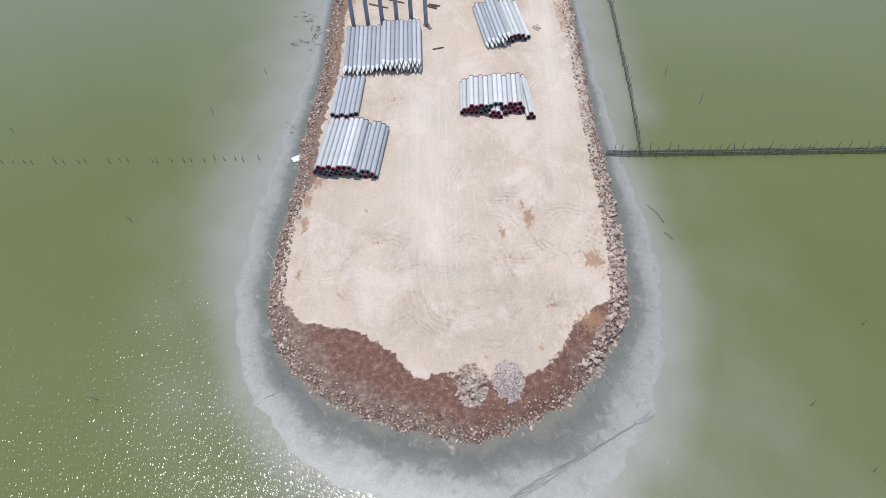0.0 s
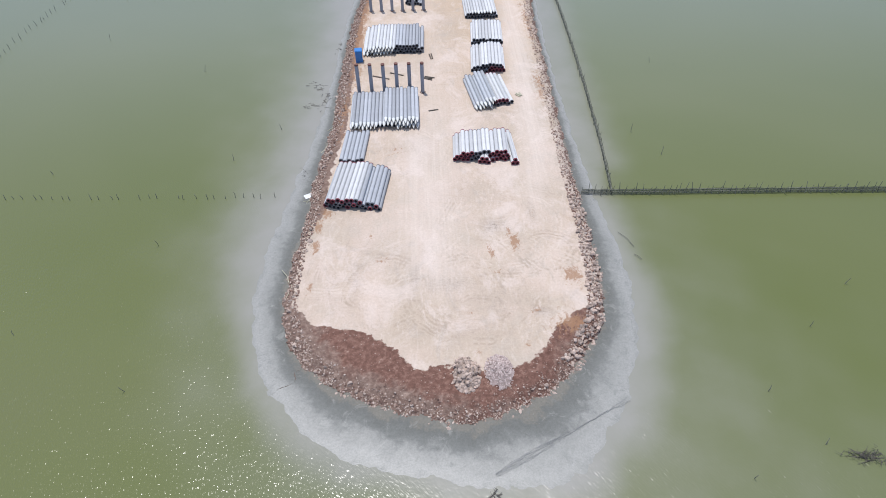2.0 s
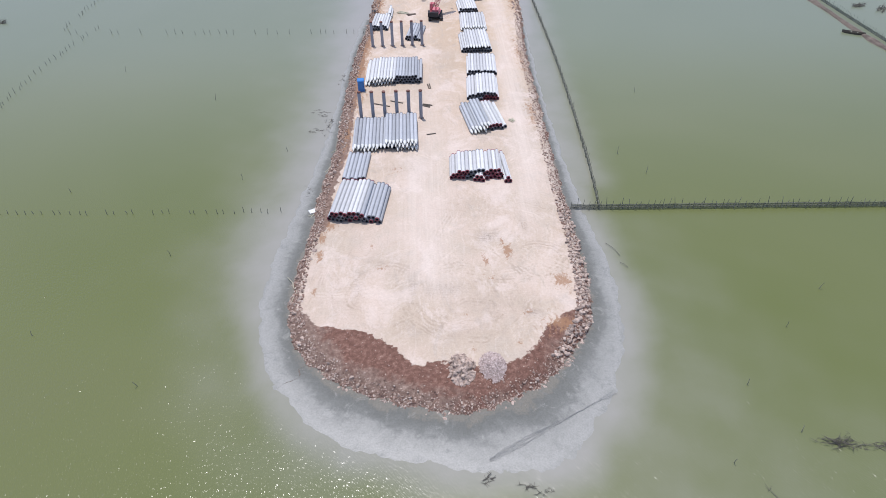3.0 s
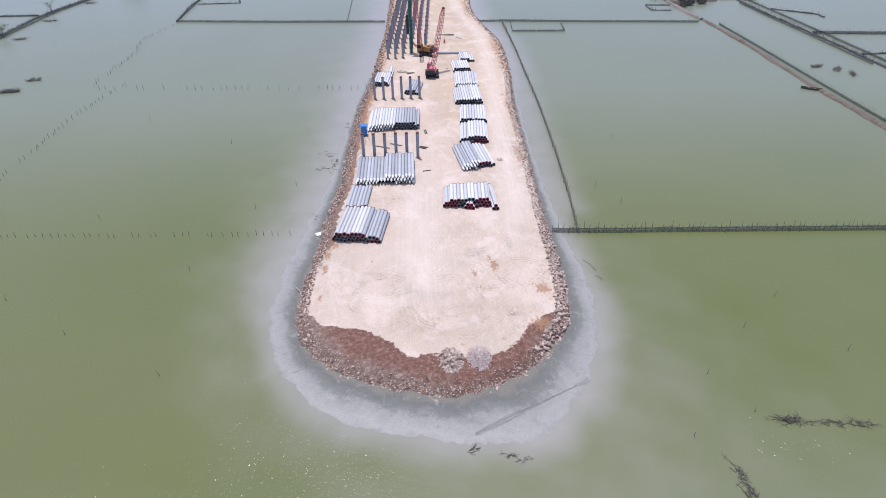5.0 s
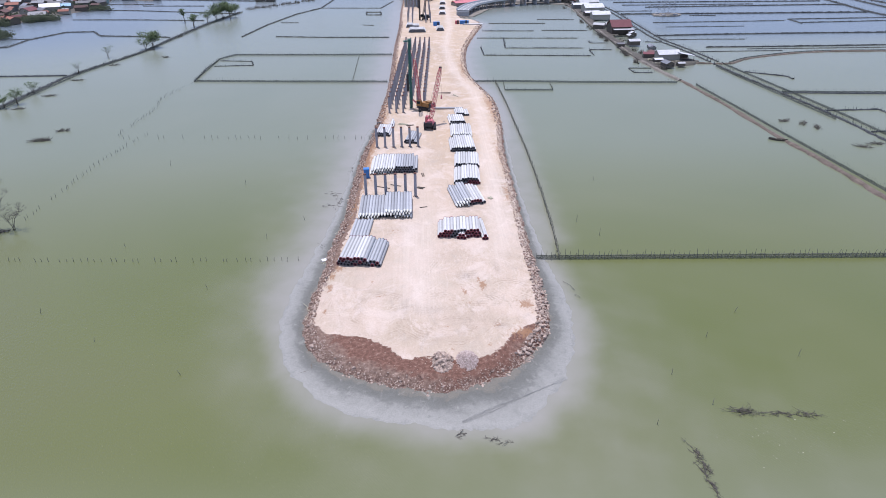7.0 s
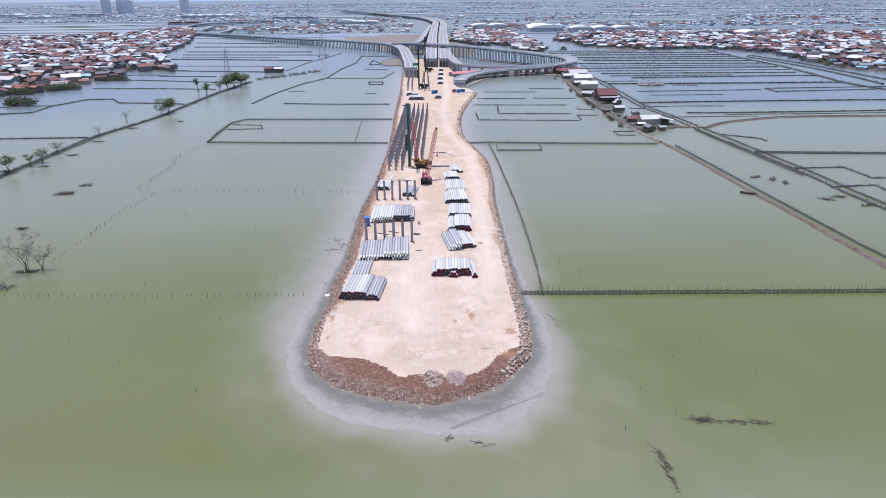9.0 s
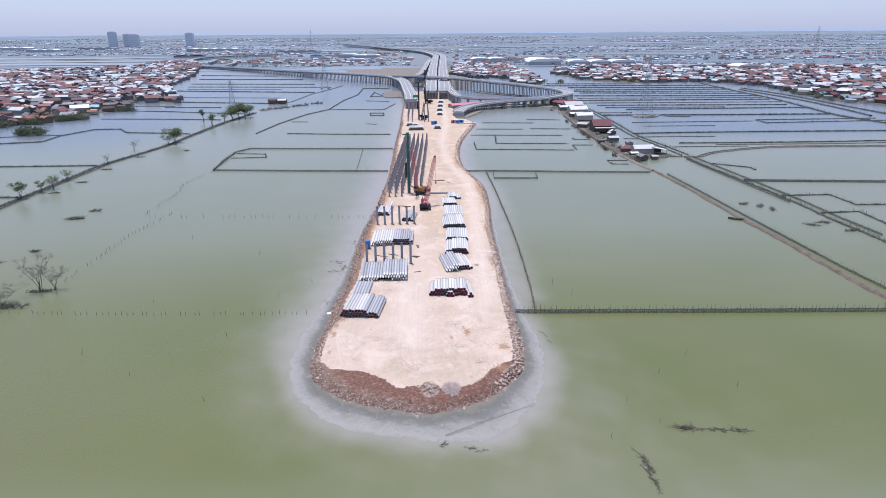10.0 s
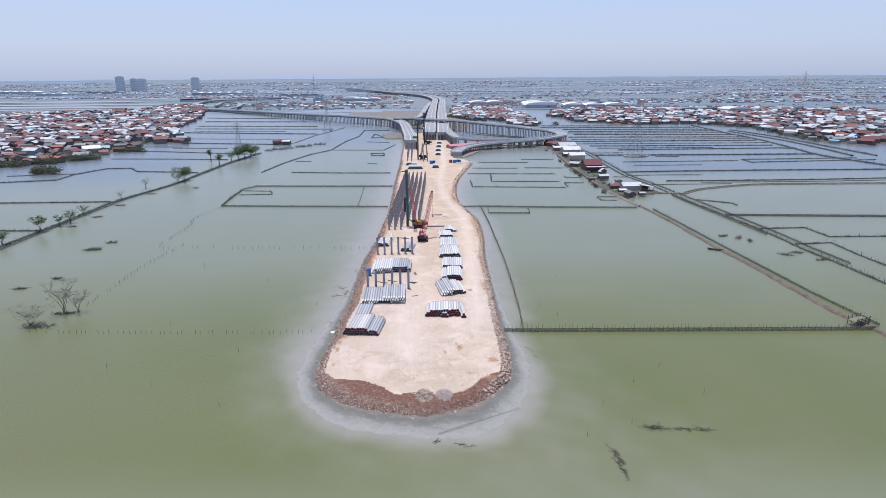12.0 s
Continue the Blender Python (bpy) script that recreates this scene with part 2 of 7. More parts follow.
    wash = noise_of(nt, nl, 0.45, 6, 0.7, co, warp=1.0)
    wv = math_of(nt, nl, "ADD", rim_at.outputs["Fac"], math_of(nt, nl, "MULTIPLY", math_of(nt, nl, "SUBTRACT", wash.outputs[0], 0.5), 1.6))
    wc = ramp_of(nt, [(0.3, (0.11, 0.074, 0.058)), (0.5, (0.20, 0.145, 0.118)), (0.68, (0.34, 0.265, 0.215))])
    nl.new(lump.outputs[0], wc.inputs[0])
    scol = mix_of(nt, nl, math_of(nt, nl, "MULTIPLY", step_of(nt, nl, wv, 0.25, 0.75), 0.75), sc.outputs[0], wc.outputs[0])
    col = mix_of(nt, nl, sf, col, scol)
    # rusty stains
    ragged = noise_of(nt, nl, 1.1, 8, 0.8, co, (1.0, 0.6, 1.0), 1.5)
    rust = nt.new("ShaderNodeAttribute")
    rust.attribute_name = "rust"
    rv = math_of(nt, nl, "SUBTRACT", rust.outputs["Fac"], step_of(nt, nl, ragged.outputs[0], 0.3, 0.66))
    col = mix_of(nt, nl, math_of(nt, nl, "MULTIPLY", step_of(nt, nl, rv, -0.16, 0.2), 0.8), col, (0.29, 0.165, 0.095))
    nl.new(col, b.inputs["Base Color"])
    b.inputs["Roughness"].default_value = 0.92
    b.inputs["Specular IOR Level"].default_value = 0.2
    hh = math_of(nt, nl, "ADD", math_of(nt, nl, "MULTIPLY", grit.outputs[0], 0.4), lump.outputs[0])
    bump_of(nt, nl, b, hh, 0.5, 0.14)
    return m


def mud_material():
    m, nt, nl, b = nodes_of("wet_grey_mud")
    co = nt.new("ShaderNodeTexCoord").outputs["Object"]
    broad = noise_of(nt, nl, 0.22, 4, 0.6, co, warp=0.7)
    fine = noise_of(nt, nl, 5.0, 6, 0.75, co)
    shelf = nt.new("ShaderNodeAttribute")
    shelf.attribute_name = "shelf"
    mid = noise_of(nt, nl, 0.9, 6, 0.7, co, warp=0.8)
    sv = math_of(nt, nl, "ADD", shelf.outputs["Fac"], math_of(nt, nl, "MULTIPLY", math_of(nt, nl, "SUBTRACT", broad.outputs[0], 0.5), 0.55))
    sv = math_of(nt, nl, "ADD", sv, math_of(nt, nl, "MULTIPLY", math_of(nt, nl, "SUBTRACT", mid.outputs[0], 0.5), 0.5))
    c2 = ramp_of(nt, [(0.0, (0.16, 0.15, 0.125)), (0.1, (0.12, 0.122, 0.11)), (0.34, (0.145, 0.148, 0.135)), (0.5, (0.215, 0.216, 0.198)), (0.64, (0.24, 0.24, 0.22)), (0.82, (0.275, 0.273, 0.252)), (0.97, (0.235, 0.236, 0.215))])
    nl.new(sv, c2.inputs[0])
    # darker drained runs and pale dried crust
    run = noise_of(nt, nl, 0.33, 6, 0.75, co, (1.0, 1.0, 1.0), 1.8)
    c3 = mix_of(nt, nl, math_of(nt, nl, "MULTIPLY", step_of(nt, nl, run.outputs[0], 0.54, 0.68), 0.55), c2.outputs[0], (0.15, 0.155, 0.145))
    c3 = mix_of(nt, nl, math_of(nt, nl, "MULTIPLY", step_of(nt, nl, run.outputs[0], 0.44, 0.34), 0.4), c3, (0.315, 0.312, 0.285))
    pit = noise_of(nt, nl, 2.4, 5, 0.8, co)
    c3 = mix_of(nt, nl, math_of(nt, nl, "MULTIPLY", step_of(nt, nl, pit.outputs[0], 0.56, 0.68), 0.35), c3, (0.13, 0.135, 0.13))
    g = ramp_of(nt, [(0.35, (0.84, 0.84, 0.84)), (0.6, (1.05, 1.05, 1.05))])
    nl.new(fine.outputs[0], g.inputs[0])
    nl.new(mix_of(nt, nl, 1.0, c3, g.outputs[0], "MULTIPLY"), b.inputs["Base Color"])
    rr = ramp_of(nt, [(0.2, (0.8, 0.8, 0.8)), (0.55, (0.5, 0.5, 0.5)), (0.9, (0.42, 0.42, 0.42))])
    nl.new(sv, rr.inputs[0])
    nl.new(rr.outputs[0], b.inputs["Roughness"])
    bump_of(nt, nl, b, fine.outputs[0], 0.4, 0.05)
    return m


def plain_material():
    """The far plain: scrub, paddies and bare earth in strips, with blue-grey haze put into their colours."""
    m, nt, nl, b = nodes_of("hazy_coastal_plain")
    co = nt.new("ShaderNodeTexCoord").outputs["Object"]
    v = nt.new("ShaderNodeTexVoronoi")
    mp = nt.new("ShaderNodeMapping")
    mp.inputs["Scale"].default_value = (0.004, 0.009, 1)
    nl.new(co, mp.inputs[0])
    nl.new(mp.outputs[0], v.inputs["Vector"])
    v.inputs["Scale"].default_value = 1.0
    sep = nt.new("ShaderNodeSeparateColor")
    nl.new(v.outputs["Color"], sep.inputs[0])
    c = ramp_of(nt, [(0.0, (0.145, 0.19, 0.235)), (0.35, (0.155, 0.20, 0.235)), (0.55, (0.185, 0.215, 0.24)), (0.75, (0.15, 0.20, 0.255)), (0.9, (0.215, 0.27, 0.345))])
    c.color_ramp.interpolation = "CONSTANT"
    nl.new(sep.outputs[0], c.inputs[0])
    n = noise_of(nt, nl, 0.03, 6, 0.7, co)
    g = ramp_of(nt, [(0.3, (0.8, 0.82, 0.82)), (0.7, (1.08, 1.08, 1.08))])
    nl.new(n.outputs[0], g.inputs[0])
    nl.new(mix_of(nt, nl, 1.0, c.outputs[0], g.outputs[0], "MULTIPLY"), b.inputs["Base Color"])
    b.inputs["Roughness"].default_value = 0.95
    return m


def net_material():
    m, nt, nl, b = nodes_of("bamboo_and_net")
    co = nt.new("ShaderNodeTexCoord").outputs["Object"]
    n = noise_of(nt, nl, 3.0, 5, 0.7, co)
    c = ramp_of(nt, [(0.3, (0.07, 0.082, 0.068)), (0.7, (0.17, 0.18, 0.15))])
    nl.new(n.outputs[0], c.inputs[0])
    nl.new(c.outputs[0], b.inputs["Base Color"])
    a = ramp_of(nt, [(0.35, (0.28, 0.28, 0.28)), (0.65, (0.75, 0.75, 0.75))])
    nl.new(n.outputs[0], a.inputs[0])
    nl.new(a.outputs[0], b.inputs["Alpha"])
    b.inputs["Roughness"].default_value = 0.9
    return m


M_WATER, M_SAND, M_MUD, M_PLAIN, M_NET = water_material(), sand_material(), mud_material(), plain_material(), net_material()
M_PILE = plain("spun_concrete", (0.53, 0.535, 0.54), 0.75, vary=0.05, grain=3, stain=0.35, bump=0.06, jitter=0.16)
M_PILE_GREY = plain("weathered_concrete", (0.375, 0.39, 0.415), 0.8, vary=0.06, grain=3, stain=0.35, bump=0.06, jitter=0.18)
M_TIP = plain("pale_concrete_tip", (0.62, 0.63, 0.62), 0.75, vary=0.08)
M_BORE = plain("dark_bore", (0.03, 0.03, 0.035), 0.95, vary=0.1)
M_MAROON = plain("maroon_primer", (0.19, 0.035, 0.055), 0.6, vary=0.15)
M_BLACKEND = plain("dark_steel_plate", (0.12, 0.13, 0.155), 0.6, 0.2)
M_DRIVEN = plain("driven_concrete", (0.25, 0.26, 0.30), 0.8, vary=0.12, jitter=0.12)
M_RUSTCAP = plain("rusty_cap", (0.16, 0.07, 0.055), 0.8)
M_ROCK = plain("quarry_rock", (0.43, 0.335, 0.28), 0.9, vary=0.2, grain=4, stain=1.3, bump=0.4, jitter=0.35)
M_RUBBLE = island_mat("edge_rubble", [(0.34, 0.25, 0.205), (0.43, 0.34, 0.285), (0.21, 0.125, 0.095), (0.52, 0.43, 0.37), (0.15, 0.09, 0.07), (0.38, 0.285, 0.235), (0.26, 0.165, 0.13)], 0.9, 4)
M_GRAVEL = island_mat("crushed_stone", [(0.45, 0.36, 0.33), (0.51, 0.415, 0.38), (0.39, 0.31, 0.285), (0.56, 0.465, 0.43)], 0.9, 4)
M_BAMBOO = plain("grey_bamboo", (0.19, 0.19, 0.15), 0.85, vary=0.2)
M_NETTING = plain("old_grey_netting", (0.24, 0.245, 0.24), 0.9, vary=0.2)
M_BAMBOO_PALE = plain("pale_bamboo", (0.42, 0.40, 0.30), 0.8, vary=0.15)
M_DIKE = plain("dark_pond_dike", (0.062, 0.070, 0.075), 0.95, vary=0.25, grain=0.8, stain=0.12, bump=0.6, dirt=(0.035, 0.042, 0.034))
M_DIKE_EARTH = plain("brown_earth_dike", (0.135, 0.108, 0.088), 0.95, vary=0.25, grain=0.8, stain=0.12, bump=0.5, dirt=(0.09, 0.08, 0.06))
M_YARD = plain("trodden_yard", (0.105, 0.095, 0.083), 0.95, vary=0.25, grain=0.3, stain=0.06, bump=0.3, dirt=(0.07, 0.075, 0.055))
M_EARTH = plain("bare_earth", (0.22, 0.20, 0.175), 0.95, vary=0.18, grain=0.25, stain=0.03, bump=0.3, dirt=(0.17, 0.16, 0.11))
M_RED = plain("red_crane_paint", (0.48, 0.10, 0.12), 0.5, vary=0.12)
M_PINK = plain("faded_red_paint", (0.56, 0.17, 0.20), 0.55, vary=0.15)
M_YELLOW = plain("yellow_machine_paint", (0.30, 0.15, 0.045), 0.5, vary=0.2)
M_STEEL = plain("dark_steel", (0.04, 0.04, 0.045), 0.55, 0.4, vary=0.2)
M_TEAL = plain("green_lead_paint", (0.02, 0.13, 0.11), 0.5, vary=0.15)
M_BLUE = plain("blue_plastic", (0.03, 0.17, 0.46), 0.45, vary=0.1)
M_WHITE = plain("white_paint", (0.72, 0.73, 0.73), 0.5, vary=0.06)
M_GLASS_DARK = plain("dark_window", (0.02, 0.025, 0.03), 0.15, vary=0.1, bump=0)
M_ROAD = plain("deck_concrete", (0.27, 0.28, 0.295), 0.85, vary=0.06, grain=0.5, stain=0.04, jitter=0.04)
M_PARAPET = plain("parapet_concrete", (0.50, 0.515, 0.53), 0.85, vary=0.06, grain=0.5, stain=0.05, jitter=0.05)
M_PIER = plain("pier_concrete", (0.31, 0.325, 0.35), 0.85, vary=0.08, grain=0.5, jitter=0.06)
M_GALV = plain("galvanised_steel", (0.30, 0.32, 0.35), 0.6, 0.5, vary=0.1)
M_LEAF = island_mat("mangrove_leaf", [(0.065, 0.115, 0.035), (0.085, 0.14, 0.042), (0.05, 0.09, 0.03), (0.115, 0.16, 0.06)], 0.7, 3)
M_TWIG = plain("dead_twig", (0.11, 0.10, 0.085), 0.9, vary=0.2)
M_BARK = plain("mangrove_bark", (0.10, 0.085, 0.07), 0.9, vary=0.2)
M_WALL = [plain("house_wall_%s" % n, c, 0.85, vary=0.1, grain=1.5, stain=0.3, jitter=0.2) for n, c in
          (("grey", (0.17, 0.17, 0.17)), ("cream", (0.30, 0.285, 0.25)), ("timber", (0.10, 0.085, 0.07)), ("teal", (0.18, 0.28, 0.28)))]
M_ROOF = [plain("roof_%s" % n, c, r, vary=0.15, grain=1.2, stain=0.25, jitter=0.25) for n, c, r in
          (("tile_red", (0.16, 0.058, 0.066), 0.85), ("tile_brown", (0.115, 0.064, 0.06), 0.85), ("tin_grey", (0.22, 0.23, 0.255), 0.5),
           ("tin_white", (0.52, 0.53, 0.55), 0.5), ("tile_orange", (0.27, 0.115, 0.085), 0.85), ("tin_dark", (0.11, 0.11, 0.125), 0.6), ("tin_blue", (0.16, 0.34, 0.47), 0.5))]
M_FAR_ROOF = island_mat("far_roofs", [(0.17, 0.07, 0.078), (0.36, 0.38, 0.42), (0.10, 0.078, 0.085), (0.56, 0.58, 0.62), (0.19, 0.09, 0.085), (0.50, 0.60, 0.64), (0.08, 0.088, 0.11), (0.16, 0.088, 0.095), (0.21, 0.10, 0.085), (0.075, 0.08, 0.095), (0.46, 0.47, 0.50), (0.14, 0.075, 0.09), (0.20, 0.29, 0.34)], 0.8, 0.2)
# far scrub, roofs and walls: distance haze is mixed into these blue-grey colours
M_SCRUB = island_mat("hazed_scrub", [(0.145, 0.185, 0.21), (0.16, 0.20, 0.225), (0.14, 0.18, 0.21), (0.17, 0.21, 0.225)], 0.95, 0.3)
M_FAR_TOWN = island_mat("hazed_town_roofs", [(0.22, 0.25, 0.31), (0.30, 0.34, 0.41), (0.27, 0.24, 0.28), (0.54, 0.58, 0.65), (0.21, 0.25, 0.30), (0.28, 0.24, 0.27)], 0.9, 0.2)
M_FAR_WALL = plain("hazed_far_walls", (0.42, 0.45, 0.51), 0.9, vary=0.2, grain=0.02, stain=0.01, bump=0)
M_BUSH = island_mat("village_bush", [(0.072, 0.095, 0.05), (0.088, 0.11, 0.06), (0.06, 0.08, 0.046), (0.105, 0.12, 0.07)], 0.8, 2)
# high-rise walls and windows, paled and blued to hold the haze before them
M_TOWER = plain("hazed_tower_wall", (0.50, 0.55, 0.61), 0.8, vary=0.05)
M_TOWER_DARK = plain("hazed_window_band", (0.42, 0.47, 0.54), 0.4, vary=0.05, bump=0)
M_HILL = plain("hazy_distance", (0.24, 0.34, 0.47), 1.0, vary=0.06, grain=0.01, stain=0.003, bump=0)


# ---- builders ----
class Geo:
    """Vertices and faces gathered for one mesh."""

    def __init__(self):
        self.v, self.f = [], []

    def add(self, verts, faces, m=None):
        k = len(self.v)
        self.v += [tuple(m @ Vector(p)) for p in verts] if m is not None else [tuple(p) for p in verts]
        self.f += [tuple(i + k for i in q) for q in faces]
        return self

    def box(self, c, s, m=None, taper=1.0, turn=0.0):
        x, y, z = (a / 2 for a in s)
        p = [(-x, -y, -z), (x, -y, -z), (x, y, -z), (-x, y, -z), (-x * taper, -y * taper, z), (x * taper, -y * taper, z), (x * taper, y * taper, z), (-x * taper, y * taper, z)]
        mm = Matrix.Translation(c) @ Matrix.Rotation(turn, 4, "Z")
        return self.add(p, [(3, 2, 1, 0), (4, 5, 6, 7), (0, 1, 5, 4), (1, 2, 6, 5), (2, 3, 7, 6), (3, 0, 4, 7)], m @ mm if m is not None else mm)

    def sweep(self, rows, closed=True):
        """One skin over equal rows of points, capped when closed."""
        n = len(rows[0])
        fs = [(k * n + j, k * n + (j + 1) % n, (k + 1) * n + (j + 1) % n, (k + 1) * n + j) for k in range(len(rows) - 1) for j in range(n if closed else n - 1)]
        if closed:
            fs += [tuple(range(n - 1, -1, -1)), tuple((len(rows) - 1) * n + j for j in range(n))]
        return self.add([p for row in rows for p in row], fs)

    def rod(self, a, b, r0, r1=None, n=6, caps=True):
        a, b = Vector(a), Vector(b)
        r1 = r0 if r1 is None else r1
        q = (b - a).to_track_quat("Z", "Y").to_matrix()
        ring = [(math.cos(2 * math.pi * i / n), math.sin(2 * math.pi * i / n)) for i in range(n)]
        p = [a + q @ Vector((x * r0, y * r0, 0)) for x, y in ring] + [b + q @ Vector((x * r1, y * r1, 0)) for x, y in ring]
        fs = [(i, (i + 1) % n, n + (i + 1) % n, n + i) for i in range(n)]
        if caps:
            fs += [tuple(range(n - 1, -1, -1)), tuple(range(n, 2 * n))]
        return self.add(p, fs)

    def tube(self, y0, y1, r, z, n=16, inner=None):
        """A ring about the local y axis; with inner, an open end wall of that bore."""
        p, fs = [], []
        for yy, rr in ((y0, r), (y1, r)) + (((y1, inner), (y0, inner)) if inner else ()):
            p += [(rr * math.cos(2 * math.pi * i / n), yy, z + rr * math.sin(2 * math.pi * i / n)) for i in range(n)]
        k = len(p) // n
        for a in range(k if inner else k - 1):
            b = (a + 1) % k
            fs += [(a * n + i, b * n + i, b * n + (i + 1) % n, a * n + (i + 1) % n) for i in range(n)]
        return self.add(p, fs)

    def lattice(self, a, b, w0, w1, bays, r=0.05, up=(0, 0, 1)):
        """A square trussed boom or mast from a to b, w0 wide at a and w1 at b."""
        a, b = Vector(a), Vector(b)
        q = (b - a).to_track_quat("Z", "Y").to_matrix()
        rings = []
        for i in range(bays + 1):
            t = i / bays
            w = (w0 + (w1 - w0) * t) / 2
            c = a.lerp(b, t)
            rings.append([c + q @ Vector((sx * w, sy * w, 0)) for sx, sy in ((-1, -1), (1, -1), (1, 1), (-1, 1))])
        for k in range(4):
            self.rod(rings[0][k], rings[-1][k], r, r, 5)
        for i in range(bays):
            for k in range(4):
                self.rod(rings[i][k], rings[i + 1][(k + 1) % 4], r * 0.6, r * 0.6, 4, False)
                self.rod(rings[i + 1][k], rings[i + 1][(k + 1) % 4], r * 0.6, r * 0.6, 4, False)
        return self

    def mesh(self, name, mat, smooth=False):
        me = bpy.data.meshes.new(name)
        me.from_pydata(self.v, [], self.f)
        me.materials.append(mat)
        if smooth:
            me.polygons.foreach_set("use_smooth", [True] * len(me.polygons))
        return me


def part(name, geo, mat, parent=None, label="", smooth=False):
    ob = new(name, geo.mesh(name, mat, smooth) if isinstance(geo, Geo) else geo)
    if parent is not None:
        ob.parent = parent
    return tagged(ob, label)


def thing(name, m, label, category, group="", kind=""):
    ob = new(name)
    ob.matrix_basis = m
    ob.empty_display_size = 0.3
    return tagged(ob, label, category, group, kind)


def smooth_line(pts, n=6):
    """A rounded line through the points."""
    pts = [Vector((p[0], p[1], p[2] if len(p) > 2 else 0)) for p in pts]
    pts = [pts[0] * 2 - pts[1]] + pts + [pts[-1] * 2 - pts[-2]]
    out = []
    for a, b, c, d in zip(pts, pts[1:], pts[2:], pts[3:]):
        for i in range(n):
            t = i / n
            out.append(0.5 * ((2 * b) + (c - a) * t + (2 * a - 5 * b + 4 * c - d) * t * t + (3 * b - a - 3 * c + d) * t ** 3))
    return out + [pts[-2]]


def line_dist(x, y, line, closed=False):
    """Distance from the points to the line, and for a closed one whether they lie inside."""
    d = np.full(x.shape, 1e9)
    inside = np.zeros(x.shape, bool)
    pairs = list(zip(line, line[1:])) + ([(line[-1], line[0])] if closed else [])
    for a, b in pairs:
        ax, ay, bx, by = a[0], a[1], b[0], b[1]
        lx, ly = bx - ax, by - ay
        t = np.clip(((x - ax) * lx + (y - ay) * ly) / max(lx * lx + ly * ly, 1e-9), 0, 1)
        d = np.minimum(d, np.hypot(x - ax - t * lx, y - ay - t * ly))
        if closed and abs(by - ay) > 1e-9:
            cross = ((ay > y) != (by > y)) & (x < (bx - ax) * (y - ay) / (by - ay) + ax)
            inside ^= cross
    return d, inside


def sheet(name, xs, ys, zf, mat, attrs=None, keep=None, smooth=True):
    """A height field over the lines xs and ys; zf and attrs take arrays of x and y."""
    X, Y = np.meshgrid(xs, ys)
    Z = zf(X, Y)
    nx, ny = len(xs), len(ys)
    i = np.arange((ny - 1) * (nx - 1))
    r, c = i // (nx - 1), i % (nx - 1)
    a = r * nx + c
    F = np.stack([a, a + 1, a + nx + 1, a + nx], 1)
    if keep is not None:
        K = keep(X, Y, Z).ravel()
        F = F[K[F].any(1)]
    V = np.stack([X.ravel(), Y.ravel(), Z.ravel()], 1)
    used = np.unique(F)
    back = np.zeros(len(V), int)
    back[used] = np.arange(len(used))
    me = bpy.data.meshes.new(name)
    me.from_pydata(V[used].tolist(), [], back[F].tolist())
    me.materials.append(mat)
    for key, fn in (attrs or {}).items():
        at = me.attributes.new(key, "FLOAT", "POINT")
        at.data.foreach_set("value", fn(X, Y).ravel()[used].astype(np.float32))
    if smooth:
        me.polygons.foreach_set("use_smooth", [True] * len(me.polygons))
    return new(name, me)


def wob(x, y, s, seed=0.0):
    """A cheap smooth wobble between -1 and 1, at a size of about s metres."""
    k = 6.283 / s
    return (np.sin(k * (x + 0.37 * y) + seed) + np.sin(k * 0.83 * (y - 0.45 * x) + 1.7 * seed + 1) + np.sin(k * 1.7 * (0.6 * x + y) + seed * 2.3) * 0.6
            + np.sin(k * 2.3 * (x - 0.3 * y) + 3.1 * seed) * 0.4) / 3.0


def ease(a, lo, hi):
    t = np.clip((a - lo) / (hi - lo), 0, 1)
    return t * t * (3 - 2 * t)


def spaced(*stops):
    """Grid lines: (from, step) pairs, then the end."""
    out = []
    for (a, st), nxt in zip(stops[:-1], stops[1:]):
        b = nxt[0] if isinstance(nxt, tuple) else nxt
        out += list(np.arange(a, b - st * 0.3, st))
    return np.array(out + [stops[-1]])


def rock_mesh(name, seed, mat, rough=0.48):
    rnd = random.Random(seed)
    bm = bmesh.new()
    bmesh.ops.create_icosphere(bm, subdivisions=1, radius=1)
    for v in bm.verts:
        k = 1 + rnd.uniform(-rough, rough)
        v.co = Vector((v.co.x * k, v.co.y * k * rnd.uniform(0.6, 1.0), v.co.z * k * 0.75))
    me = bpy.data.meshes.new(name)
    bm.to_mesh(me)
    bm.free()
    me.materials.append(mat)
    return me


# ---- the fill embankment, its mud and the water ----
SHORE = smooth_line([(-10, 545), (-11.9, 409), (-11.2, 317), (-11.7, 254), (-11.4, 184), (-12.7, 146), (-13.6, 124), (-15.2, 108), (-15.9, 82), (-15.8, 70), (-17.1, 57),
                     (-17.2, 48), (-18.1, 38), (-17.6, 30), (-15.2, 24.6), (-12, 21.0), (-6.6, 18.3), (0, 16.4), (3.5, 16.0), (8.6, 17.9), (12.5, 20.2), (15.5, 24.4), (18.2, 29),
                     (19.3, 36), (19.7, 45), (19.8, 55), (20.2, 68), (20.9, 86), (21.6, 107), (23.9, 136), (24.3, 161), (21, 182), (18.8, 206), (21.5, 251), (30.7, 301), (35.4, 325),
                     (31, 343), (25, 352), (27, 420), (30, 545)], 4)
